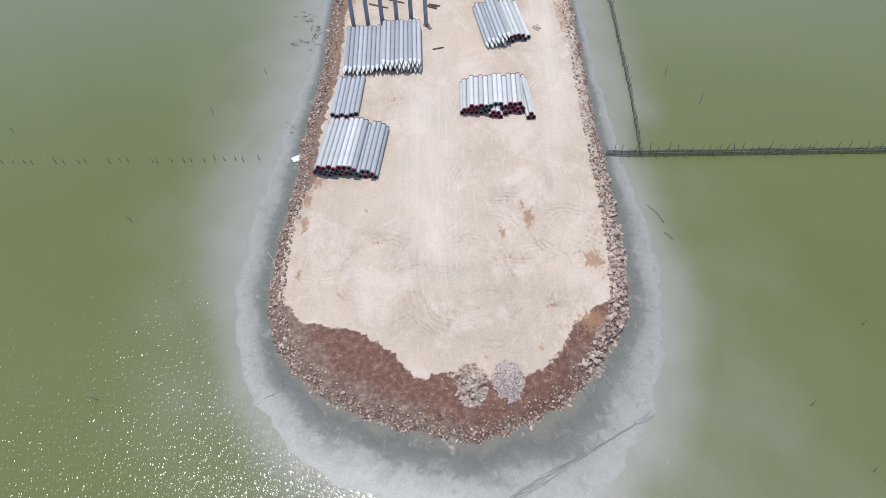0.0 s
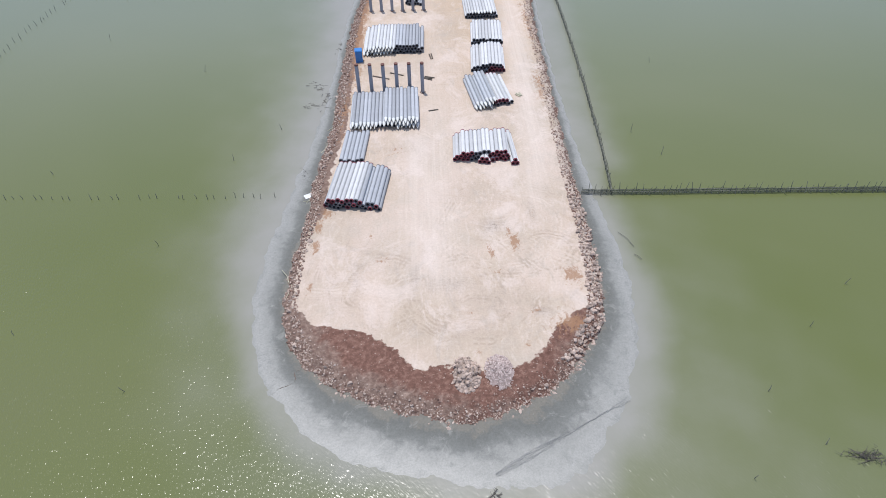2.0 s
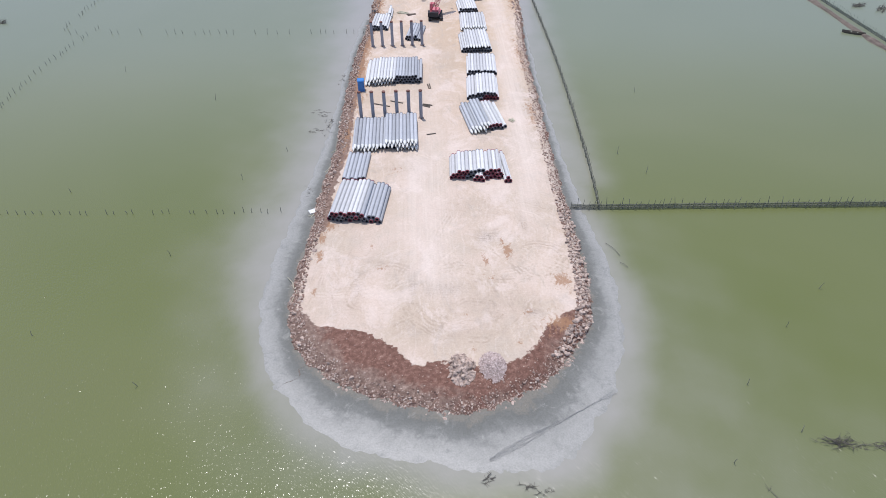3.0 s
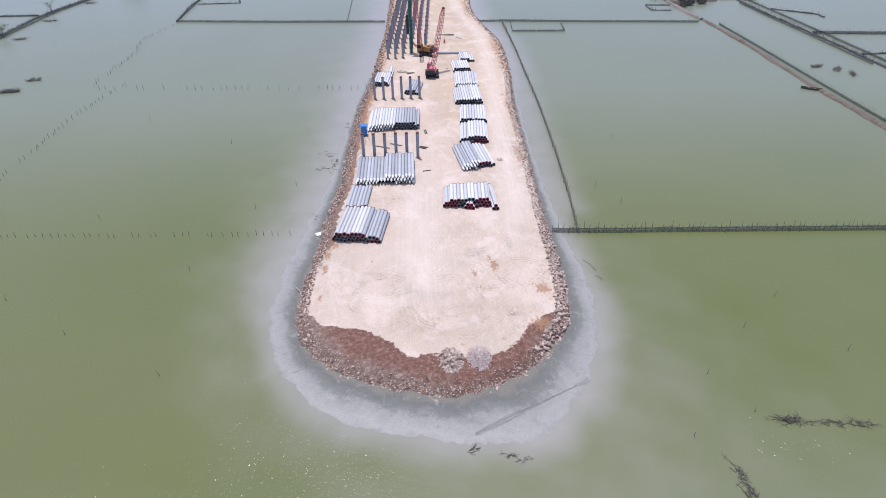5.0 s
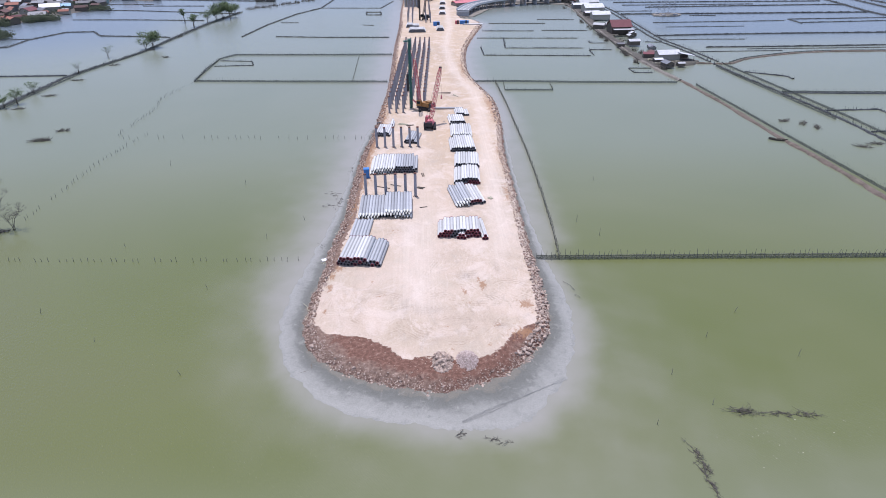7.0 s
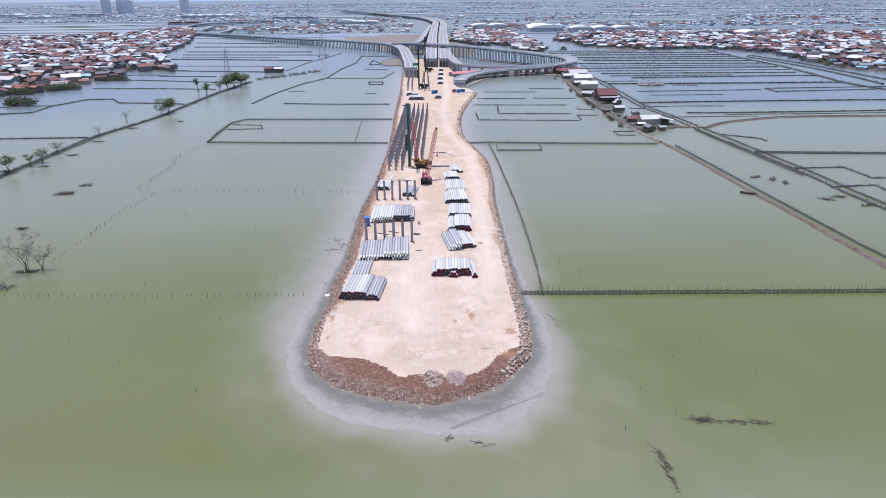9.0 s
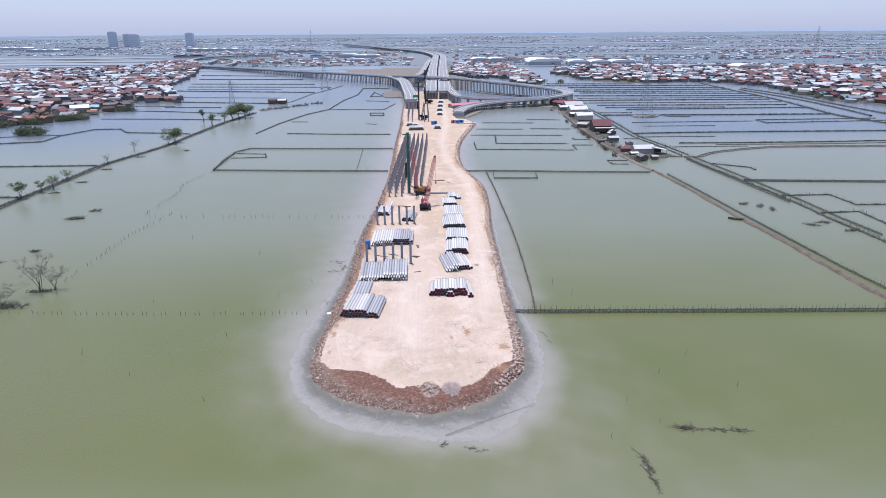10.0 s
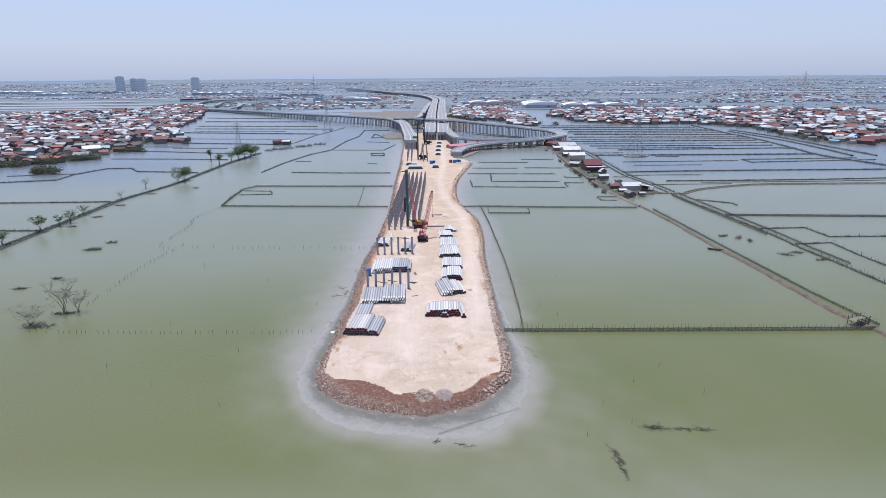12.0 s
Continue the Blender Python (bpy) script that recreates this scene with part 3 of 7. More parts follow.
SOIL_EDGE = smooth_line([(-17, 31.6), (-15.4, 30.6), (-14.6, 29.2), (-12.6, 28.6), (-10.4, 28.1), (-8.1, 27.4), (-5.8, 25.8), (-3.9, 23.9), (-2.5, 22.5), (-0.9, 22.8), (1.2, 22.6), (3.7, 21.9), (6.6, 22), (8.6, 22.7), (10.0, 23.7), (11.5, 25.4), (12.6, 27.2), (15.2, 29.3), (18, 30.5)], 3)


def shore_in(x, y):
    """Signed distance to the shore, positive on the fill."""
    d, ins = line_dist(x, y, SHORE, True)
    return np.where(ins, d, -d)


def fill_height(x, y):
    d = shore_in(x, y) + 0.35 * wob(x, y, 3.0, 2.0)
    top = GROUND + 0.05 * wob(x, y, 9.0, 1.0) + 0.02 * wob(x, y, 2.1, 4.0)
    front = ease(-(y - 27), 0, 6)
    wide = 1.5 + 1.7 * front
    lump = (0.10 + 0.10 * front) * wob(x, y, 1.3, 3.0) * ease(d, -0.5, 0.8) * (1 - ease(d, 2.0, 4.5))
    return -0.45 + (top + 0.45) * ease(d, -1.2, wide) + lump


def soil_amount(x, y):
    """Brown soil tipped over the nose and along the west edge."""
    d, _ = line_dist(x, y, SOIL_EDGE)
    ex = np.array([p[0] for p in SOIL_EDGE])
    ey = np.array([p[1] for p in SOIL_EDGE])
    below = y < np.interp(x, ex, ey) + 0.26 * wob(x, y, 2.1, 1.0) + 0.26 * wob(x, y, 0.9, 4.0)
    nose = np.where(below, 0.5 + d * 0.5, 0.5 - d * 0.9)
    s = shore_in(x, y)
    west = np.where(x < 0, 1.0 - ease(s, 1.4, 3.5 + 0.5 * wob(x, y, 7.0, 5.0)), 0) * ease(y, 42, 50) * (1 - 0.55 * ease(y, 112, 150))
    west2 = np.where(x < 0, 1.0 - ease(s, 0.6, 1.7), 0) * 0.8
    east = np.where(x > 0, 1.0 - ease(s, 0.3, 1.3), 0) * 0.55
    return np.clip(np.maximum(np.maximum(nose, west), np.maximum(west2, east)), 0, 1)


def rust_amount(x, y):
    out = np.zeros(x.shape)
    for cx, cy, rx, ry, k in ((9.7, 41.2, 0.8, 1.5, 1.0), (9.2, 43.0, 0.35, 1.0, 0.8), (6.6, 39.5, 0.4, 0.8, 0.8), (6.8, 36.1, 0.7, 0.6, 0.75), (15.9, 35.0, 1.3, 1.6, 1.0), (-15.3, 45.2, 0.7, 1.6, 0.85), (-15.3, 41.4, 0.6, 1.6, 0.8), (-14.3, 47.8, 1.1, 1.3, 0.95), (-8.3, 43.1, 0.35, 0.7, 0.8), (-15.3, 34.4, 0.4, 0.8, 0.9), (3.4, 29.6, 0.5, 0.4, 0.6),
                              (10.9, 29.7, 0.7, 0.5, 0.6), (9.4, 25.3, 0.3, 0.8, 0.7), (14.4, 28.0, 1.9, 1.7, 0.9), (18.6, 79, 1.0, 7.0, 0.7), (-12.6, 112, 1.1, 14.0, 0.8), (-14.2, 72, 1.0, 9.0, 0.7), (-13.0, 97, 1.4, 22, 0.9), (-11.2, 145, 1.6, 22, 0.85), (22.3, 150, 1.7, 24, 0.8), (19.8, 104, 1.0, 12, 0.7), (-9.6, 200, 1.5, 40, 0.7), (16.8, 205, 1.6, 25, 0.7),
                              (-7.0, 38.6, 1.6, 0.8, 0.4), (-6.0, 61.5, 2.4, 1.3, 0.4), (12.6, 46.6, 0.35, 1.5, 0.55), (3.9, 24.4, 0.4, 0.5, 0.8)):
        out = np.maximum(out, k * np.exp(-((x - cx) / rx) ** 2 - ((y - cy) / ry) ** 2))
    return out


def scar_amount(x, y):
    """Where tracked machines have turned on the spot."""
    out = np.zeros(x.shape)
    for cx, cy, rx, ry, k in ((7.2, 44.2, 1.5, 1.4, 1.0), (1.4, 34.3, 3.6, 1.3, 0.75), (-2.8, 35.6, 0.6, 2.4, 0.9), (6.5, 31.5, 4.0, 2.2, 0.4), (12.6, 46.9, 0.6, 2.4, 0.9), (11.4, 29.7, 1.1, 0.7, 0.9), (-9.8, 34.4, 0.7, 3.0, 0.5), (-6.4, 40.0, 3.0, 2.0, 0.3), (4.0, 51.0, 5.0, 2.5, 0.3), (-3.2, 62.0, 2.4, 2.4, 0.4), (3.0, 27.2, 5.0, 1.6, 0.3),
                              (9.5, 163, 5.0, 4.0, 0.7), (13, 188, 3.0, 12, 0.5), (10, 236, 5.0, 22, 0.5), (3.5, 104, 3.0, 12, 0.35), (5.0, 140, 3.0, 8, 0.5), (-4, 87, 5, 3, 0.4)):
        out = np.maximum(out, k * np.exp(-((x - cx) / rx) ** 2 - ((y - cy) / ry) ** 2))
    return out


def lane_amount(x, y):
    """The haul road along the east side and the way up the middle."""
    east = np.interp(y, [20, 45, 60, 110, 140, 165, 205, 250, 320, 545], [9, 13, 15.2, 17.0, 18.5, 18.5, 13, 12, 17, 20])
    a = np.exp(-((x - east) / 2.0) ** 2) * ease(y, 40, 55)
    b = 0.9 * np.exp(-((x + 0.8 + 1.5 * wob(x, y, 26, 2.0)) / 4.2) ** 2) * ease(y, 29, 38) * (1 - 0.6 * ease(y, 62, 80)) * (1 - ease(y, 170, 220))
    return np.maximum(a, b)


embankment = sheet("ground", spaced((-28, 0.4), (22, 0.5), 41), spaced((11, 0.36), (60, 0.6), (150, 1.5), 548), fill_height, M_SAND,
                   {"soil": soil_amount, "rust": rust_amount, "lane": lane_amount, "scar": scar_amount, "fresh": lambda x, y: 0.4 + 0.6 * ease(y, 62, 120), "rim": lambda x, y: (1 - ease(shore_in(x, y), 0.6, 5.5)) * (1 - 0.55 * ease(x, -6, 6))}, lambda x, y, z: z > -0.42)
tagged(embankment, "pale compacted fill embankment with brown soil nose", "ground", kind="structure")


MUD_EDGE = smooth_line([(-13, 160), (-16.6, 108), (-17.6, 80), (-19.2, 62), (-20.6, 52), (-21.8, 42), (-22.2, 34), (-21.0, 28.5), (-19.3, 23.2), (-16.7, 19.3), (-13.0, 15.2), (-8.5, 12.6), (-2.7, 11.1), (2.6, 10.0), (8.4, 9.6),
                        (12.4, 10.4), (14.8, 13.2), (17.6, 16.8), (20.4, 22), (22.2, 28), (23, 35), (22.9, 43), (22.2, 52), (22, 64), (22, 86), (22.9, 107), (25, 160)], 4)


def mud_in(x, y):
    """Signed distance to the mud's outer edge, positive on the mud."""
    d, ins = line_dist(x, y, MUD_EDGE, True)
    return np.where(ins, d, -d) + 0.35 * wob(x, y, 6.0, 7.0) + 0.15 * wob(x, y, 1.9, 3.0)


def mud_shelf(x, y):
    """How far out on the mud, from the shore (0) to the water (1)."""
    d, e = np.maximum(-shore_in(x, y), 0), mud_in(x, y)
    return np.where(e > 0, d / (d + e + 1e-6), 1 - e / 4)


def mud_height(x, y):
    return 0.16 - 0.17 * np.clip(mud_shelf(x, y), -1, 3) + 0.006 * wob(x, y, 1.3, 2.0) + 0.008 * wob(x, y, 3.1, 5.0)


mud = sheet("mud_bank", spaced((-30, 0.25), 31), spaced((4, 0.25), (64, 0.8), 130), mud_height, M_MUD, {"shelf": lambda x, y: np.clip(mud_shelf(x, y), 0, 1)},
            lambda x, y, z: (z > -0.04) & (shore_in(x, y) < 1.6))
tagged(mud, "wet grey mud bank sloping under shallow water", "mud", kind="structure")


def silt_amount(x, y):
    """Stirred-up silt: thick beside the mud, thinning outwards."""
    m = np.maximum(np.where(y < 120, -mud_in(x, y), -shore_in(x, y) - 1.2), 0)
    nose = 1 - ease(y, 36, 70)
    west = np.where(x < 0, 1.0, 0) * ease(y, 24, 46)
    near = np.exp(-((m / (4.1 + 4.4 * west + 0.8 * wob(x, y, 30, 2.0))) ** 1.25)) * (0.64 + 0.14 * west + 0.2 * ease(y, 105, 130))
    east = np.where(x > 0, (1 - ease(m, 0.5, 11.0)) * 0.6, 0) * ease(y, 52, 60)
    east_side = ease(x, -14, 14)
    tail = (0.30 - 0.06 * east_side) * (1 - ease(m, 0, 20 + 4 * east_side)) * nose
    plume = 0.12 * np.exp(-((x - 24) / 10) ** 2 - ((y - 12) / 8) ** 2)
    drift = 0.24 * np.exp(-((x - 38) / 28) ** 2 - ((y - 2) / 24) ** 2)
    return np.clip(np.maximum(np.maximum(near, east), np.maximum(tail, plume)) + drift + 0.05 * wob(x, y, 11, 6.0), 0, 1)


def breeze_amount(x, y):
    """Ripples raised by the wind off the nose; the inner ponds lie calm."""
    lee = ease(-shore_in(x, y), 4.5, 8)
    return lee * (1 - ease(y, 32, 66)) * (1 - 0.85 * ease(x, -16, 3) + 0.25 * ease(x, 24, 40) * (1 - ease(y, 8, 20))) * (0.1 + 0.9 * ease(y, -4, 9)) * (0.9 + 0.2 * wob(x, y, 15, 3.0))


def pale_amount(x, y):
    """The ponds turn greyer inland, then darker and bluer far off: haze and sky reflection as colour."""
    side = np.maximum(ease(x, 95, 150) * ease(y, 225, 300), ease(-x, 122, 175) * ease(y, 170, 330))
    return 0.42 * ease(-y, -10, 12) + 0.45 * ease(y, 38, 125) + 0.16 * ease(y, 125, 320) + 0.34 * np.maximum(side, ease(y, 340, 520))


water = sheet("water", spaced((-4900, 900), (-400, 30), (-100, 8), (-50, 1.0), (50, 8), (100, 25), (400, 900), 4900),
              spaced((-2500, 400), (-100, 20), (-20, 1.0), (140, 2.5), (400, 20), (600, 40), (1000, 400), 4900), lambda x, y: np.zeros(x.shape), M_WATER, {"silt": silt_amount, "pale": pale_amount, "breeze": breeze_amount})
tagged(water, "shallow green pond water with silty edges", "water", kind="structure")


# ---- the far plain and the distance ----
def plain_height(x, y):
    return 0.4 + 46 * ease(y, 1600, 5200) ** 1.2


def plain_front(x):
    return 1010 + 60 * np.sin(x * 0.006) + np.where(x < -420, 260, 0) + np.where(x < -600, 330, 0) - np.where((x > 150) & (x < 420), 60, 0)


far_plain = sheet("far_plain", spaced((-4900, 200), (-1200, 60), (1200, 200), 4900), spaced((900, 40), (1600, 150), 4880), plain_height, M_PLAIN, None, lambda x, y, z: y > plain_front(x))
tagged(far_plain, "flat coastal plain of scrub, fields and ponds, tinted with haze", "plain", kind="structure")

# upright strip closing the plain; horizon haze is painted as its blue
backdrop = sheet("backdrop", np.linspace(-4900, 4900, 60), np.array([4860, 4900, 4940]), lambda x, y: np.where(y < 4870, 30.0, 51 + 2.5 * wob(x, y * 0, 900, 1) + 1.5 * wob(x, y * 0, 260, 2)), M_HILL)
tagged(backdrop, "tree line on the horizon, painted pale blue with haze", "backdrop", kind="structure")


def patch_land(name, outline, z, mat, label, n=4):
    """A low piece of land with a sloping rim."""
    line = smooth_line(list(outline) + [outline[0]], n)[:-1]
    cx, cy = sum(p.x for p in line) / len(line), sum(p.y for p in line) / len(line)
    g = Geo()
    k = len(line)
    rim = [(p.x + random.uniform(-1, 1), p.y + random.uniform(-1, 1), -0.2) for p in line]
    top = [(cx + (p[0] - cx) * 0.985, cy + (p[1] - cy) * 0.985, z) for p in rim]
    g.add(rim + top, [(i, (i + 1) % k, k + (i + 1) % k, k + i) for i in range(k)] + [tuple(range(k, 2 * k))])
    return tagged(part(name, g, mat), label, "land", kind="structure")


VILLAGE_W = [(-290, 318), (-259, 346), (-242, 361), (-233, 397), (-226, 432), (-240, 486), (-212, 470), (-200, 476), (-231, 552), (-262, 608), (-286, 706), (-306, 811), (-372, 1040), (-450, 1240), (-520, 1240), (-488, 1062), (-535, 1018), (-668, 964), (-720, 900), (-720, 700), (-480, 480)]
VILLAGE_E = [(46, 790), (70, 718), (100, 734), (116, 612), (134, 640), (150, 770), (146, 908), (150, 1060), (60, 1060)]
VILLAGE_E2 = [(182, 800), (195, 685), (234, 635), (313, 640), (340, 603), (356, 573), (340, 481), (334, 440), (345, 408), (372, 410), (470, 470), (660, 660), (700, 900), (520, 960), (341, 985), (224, 958)]
patch_land("village_ground", VILLAGE_W, 0.5, M_YARD, "trodden grey earth under a fishing village")
patch_land("village_ground", VILLAGE_E, 0.5, M_YARD, "trodden grey earth under a waterside village")
patch_land("village_ground", VILLAGE_E2, 0.5, M_YARD, "trodden grey earth under a waterside village")
patch_land("spoil_bank", [(-34, 540), (-30, 500), (-20, 494), (-10, 500), (-10, 545), (-22, 556)], 0.6, M_EARTH, "bare earth bank beside the viaduct")
patch_land("spoil_bank", [(-46, 690), (-10, 620), (60, 610), (60, 1090), (-80, 1080), (-110, 900), (-60, 760)], 0.3, M_EARTH, "bare earth strip under the viaducts")
patch_land("spoil_bank", [(26, 352), (35, 361), (44, 385), (59, 409), (79, 420), (96, 413), (108, 408), (124, 430), (126, 462), (108, 487), (92, 507), (76, 524), (60, 544), (54, 540), (72, 516), (90, 494), (104, 472), (106, 452), (94, 446), (66, 440), (44, 436), (30, 436), (24, 400)], 0.5, M_EARTH, "narrow earth shore beneath the loop ramp")


# ---- dikes and pond fences ----
def dike(line, wide, high, mat, label, name="pond_dike", rough=0.25, sharp=False):
    pts = resample(line, 1.0, True) if sharp else smooth_line(line, 8)
    g = Geo()
    prof = ((-1.0, -0.15), (-0.6, 0.65), (0.0, 1.0), (0.6, 0.6), (1.0, -0.15))
    rows = []
    for i, p in enumerate(pts):
        q = pts[min(i + 1, len(pts) - 1)] - pts[max(i - 1, 0)]
        side = Vector((q.y, -q.x, 0)).normalized()
        w = wide / 2 * (1 + random.uniform(-rough, rough))
        h = high * (1 + random.uniform(-rough, rough))
        rows.append([p + side * (a * w) + Vector((0, 0, max(b * h, -0.2))) for a, b in prof])
    for a, b in zip(rows, rows[1:]):
        g.add(a + b, [(j, j + 1, 6 + j, 5 + j) for j in range(4)])
    g.add(rows[0], [(0, 1, 2, 3, 4)])
    g.add(rows[-1], [(4, 3, 2, 1, 0)])
    return tagged(part(name, g, mat), label, "dike", kind="structure")


def resample(line, step, sharp=False):
    pts = [Vector((p[0], p[1], 0)) for p in line] if sharp else smooth_line(line, 6)
    out, left = [pts[0]], step
    for a, b in zip(pts, pts[1:]):
        d = (b - a).length
        while left <= d:
            out.append(a.lerp(b, left / d))
            left += step
        left -= d
    return out


STAKE = []
for k in range(3):
    g = Geo()
    rnd = random.Random(k)
    a, b = Vector((0, 0, -0.5)), Vector((rnd.uniform(-0.05, 0.05), rnd.uniform(-0.05, 0.05), 0.8))
    g.rod(a, b, 0.05, 0.045, 6)
    g.rod(b, (b.x + rnd.uniform(-0.12, 0.12), b.y + rnd.uniform(-0.1, 0.1), 1.65), 0.045, 0.03, 6)
    STAKE.append(g.mesh("stake", M_BAMBOO))


def net_strip(line, low, high, step=1.0, sharp=False, wide=0.0):
    pts = resample(line, step, sharp)
    g = Geo()
    v = []
    for p in pts:
        s = random.uniform(-0.06, 0.06)
        v += [(p.x + s, p.y, low), (p.x - s, p.y + 0.05, high + random.uniform(-0.12, 0.08)), (p.x - s + wide, p.y + 0.10, high + random.uniform(-0.12, 0.05)), (p.x + s + wide, p.y + 0.12, low)]
    g.add(v, [q for i in range(len(pts) - 1) for q in ((4 * i, 4 * i + 4, 4 * i + 5, 4 * i + 1), (4 * i + 3, 4 * i + 2, 4 * i + 6, 4 * i + 7))])
    return g


def near_fence(line, label, step, tall, net_high):
    """A bamboo and net pond fence with each stake as a part."""
    fence = thing("bamboo_fence", Matrix.Translation((line[0][0], line[0][1], 0)), label, "fence")
    off = Vector((line[0][0], line[0][1], 0))
    loc = [(p[0] - off.x, p[1] - off.y) for p in line]
    part("netting", net_strip(loc, -0.15, net_high, wide=0.2), M_NET, fence, "dark sagging pond netting")
    g = Geo()
    pts = resample(loc, 2.0)
    for z in (net_high * 0.55, net_high):
        for a, b in zip(pts, pts[1:]):
            g.rod(a + Vector((0, -0.05, z)), b + Vector((0, -0.05, z + random.uniform(-0.05, 0.05))), 0.035, 0.03, 5)
    part("rail", g, M_BAMBOO, fence, "long bamboo rail")
    for p in resample(loc, step):
        ob = new("stake", random.choice(STAKE))
        ob.parent = fence
        ob.matrix_basis = pose(p.x + random.uniform(-0.15, 0.15), p.y + random.uniform(-0.25, 0.25), 0, random.uniform(-9, 9), random.uniform(-9, 9), random.uniform(0, 360)) @ Matrix.Diagonal((1, 1, tall * random.uniform(0.75, 1.15), 1))
    return fence


def far_fence(line, label, tall=0.9, step=1.6, sharp=True):
    """A far pond fence, its stakes too small to pick apart."""
    g = net_strip(line, -0.15, tall * 0.65, 1.0, sharp)
    for p in resample(line, step, sharp):
        g.rod((p.x, p.y, -0.2), (p.x + random.uniform(-0.15, 0.15), p.y + random.uniform(-0.15, 0.15), tall * random.uniform(0.9, 1.5)), 0.05, 0.035, 4)
    return tagged(part("pond_fence", g, M_NET), label, "fence", kind="stuff")


near_fence([(20.3, 51.35), (25, 51.05), (50, 50.1), (77, 49.0), (103, 48.1)], "long grey bamboo pond fence with dark netting", 0.85, 1.0, 0.85)
near_fence([(24.4, 51.3), (25.5, 63.7), (26.7, 85.5), (27.5, 108.8), (27.8, 131.7), (28.1, 156), (27.9, 186.8)], "curving bamboo pond fence running beside the embankment", 1.3, 0.75, 0.8)
FAR = "dark bamboo and net fence between fish ponds"
def bund(line, label, high=0.4, wide=1.0, tall=0.8, step=0.8, mat=None, sharp=True):
    """A low ragged pond bank with a hedge of stakes and sticks along it."""
    g = Geo()
    pts = resample(line, 1.2, sharp)
    prof = ((-1.0, -0.2), (-0.5, 0.7), (0.1, 1.0), (0.6, 0.6), (1.0, -0.2))
    rows = []
    for i, p in enumerate(pts):
        q = pts[min(i + 1, len(pts) - 1)] - pts[max(i - 1, 0)]
        side = Vector((q.y, -q.x, 0)).normalized()
        w, hh = wide * 0.32 * random.uniform(0.55, 1.35), high * random.uniform(0.65, 1.1)
        p = p + side * random.uniform(-0.08, 0.08) * wide
        rows.append([p + side * (a * w) + Vector((0, 0, max(b * hh, -0.2))) for a, b in prof])
    g.sweep(rows, False)
    for p in resample(line, step, sharp):
        if random.random() < 0.08:
            continue
        a = p + Vector((random.uniform(-0.4, 0.4) * wide, random.uniform(-0.4, 0.4) * wide, -0.2))
        g.rod(a, a + Vector((random.uniform(-0.25, 0.25), random.uniform(-0.2, 0.2), tall * random.uniform(0.5, 1.5) + 0.2)), 0.055, 0.035, 4, False)
    return tagged(part("pond_dike", g, mat or M_DIKE), label, "dike", kind="structure")


far_fence([(17.5, 186.5), (27.9, 186.9), (60, 183), (94.2, 179.8)], FAR, 1.1, 1.1)
far_fence([(30.9, 185.5), (30, 173.6), (47, 172.3), (47.7, 183.1)], FAR, 0.9)
far_fence([(-85.9, 195.6), (-49.2, 191.8), (-11.5, 188.8)], FAR, 1.1, 1.1)
far_fence([(-85.9, 195.6), (-88, 237.7), (-83.2, 246.4), (-48, 243.5), (-11.5, 241)], FAR, 1.1, 1.2)
far_fence([(-27.1, 241.3), (-25.5, 189.9)], FAR, 0.7, 2.5)
far_fence([(99.6, 176), (100.5, 150), (101.0, 123.6), (101.8, 95), (102.6, 72), (104.6, 50)], "bamboo fence along an earth dike", 1.1, 0.9)
DK = "dark overgrown dike between fish ponds"
LB = "low stick-fenced bank between fish ponds"
# ponds beside the fill
for ln in ([(29, 256.3), (28.6, 237.4), (50, 235), (76, 231.9)], [(42.4, 278.3), (40.2, 253.5), (77.3, 250.3)], [(29.2, 281.6), (80.2, 277)], [(40.2, 330.4), (72.8, 327.2)], [(34, 304), (62, 301.5)], [(93, 205), (84, 206), (84, 198), (92, 197)],
           [(88, 245), (78, 246), (77, 233)], [(90, 300), (66, 303)], [(92, 340), (70, 343)], [(91, 262), (83, 263), (83, 268)], [(-87.1, 234.3), (-72.6, 232), (-70.2, 223.5), (-87.2, 222.9)], [(-85.9, 195.6), (-88.5, 220), (-88, 237)]):
    bund(ln, LB, 0.35, 1.0, 0.8)
# the brown footpath dike along the large east pond, and the causeway to the houses
dike([(97.0, 183.5), (97.9, 165), (98.6, 147), (98.7, 115), (99.8, 97), (99.9, 76), (100.3, 60), (102.4, 46), (104, 30)], 1.9, 0.5, M_DIKE_EARTH, "brown earth dike with a worn footpath", rough=0.35)
dike([(101.7, 428), (102.2, 384), (97.6, 330), (94.4, 260), (93.2, 230), (94.2, 205), (96.4, 183)], 1.9, 0.8, M_EARTH, "pale earth causeway with a footpath to the houses", rough=0.3)
# the long dike behind the hamlet, and the ponds it parts
for off in (0.0, 3.4):
    bund([(121.1 + off, 443), (122.5 + off, 376), (119.5 + off, 317), (117.2 + off, 272), (119.8 + off, 243), (121.5 + off, 214.5)], DK, 0.5, 1.6, 1.1, 0.9, sharp=False)
bund([(121.4, 212), (122.2, 190), (124.2, 163.6), (125.8, 131), (125.6, 113.5), (126.6, 95), (127.6, 60)], DK, 0.5, 2.0, 0.9, 0.6, sharp=False)
far_fence([(124.6, 211.7), (126.0, 188), (127.4, 163.6), (128.9, 131), (128.6, 113.5), (129.6, 95)], FAR, 1.1, 1.0)
far_fence([(119.8, 206), (120.4, 188), (122.0, 163.6), (123.8, 131)], FAR, 1.0, 1.0)
far_fence([(124.7, 163.6), (150, 161), (190, 157)], FAR, 1.1, 1.0)
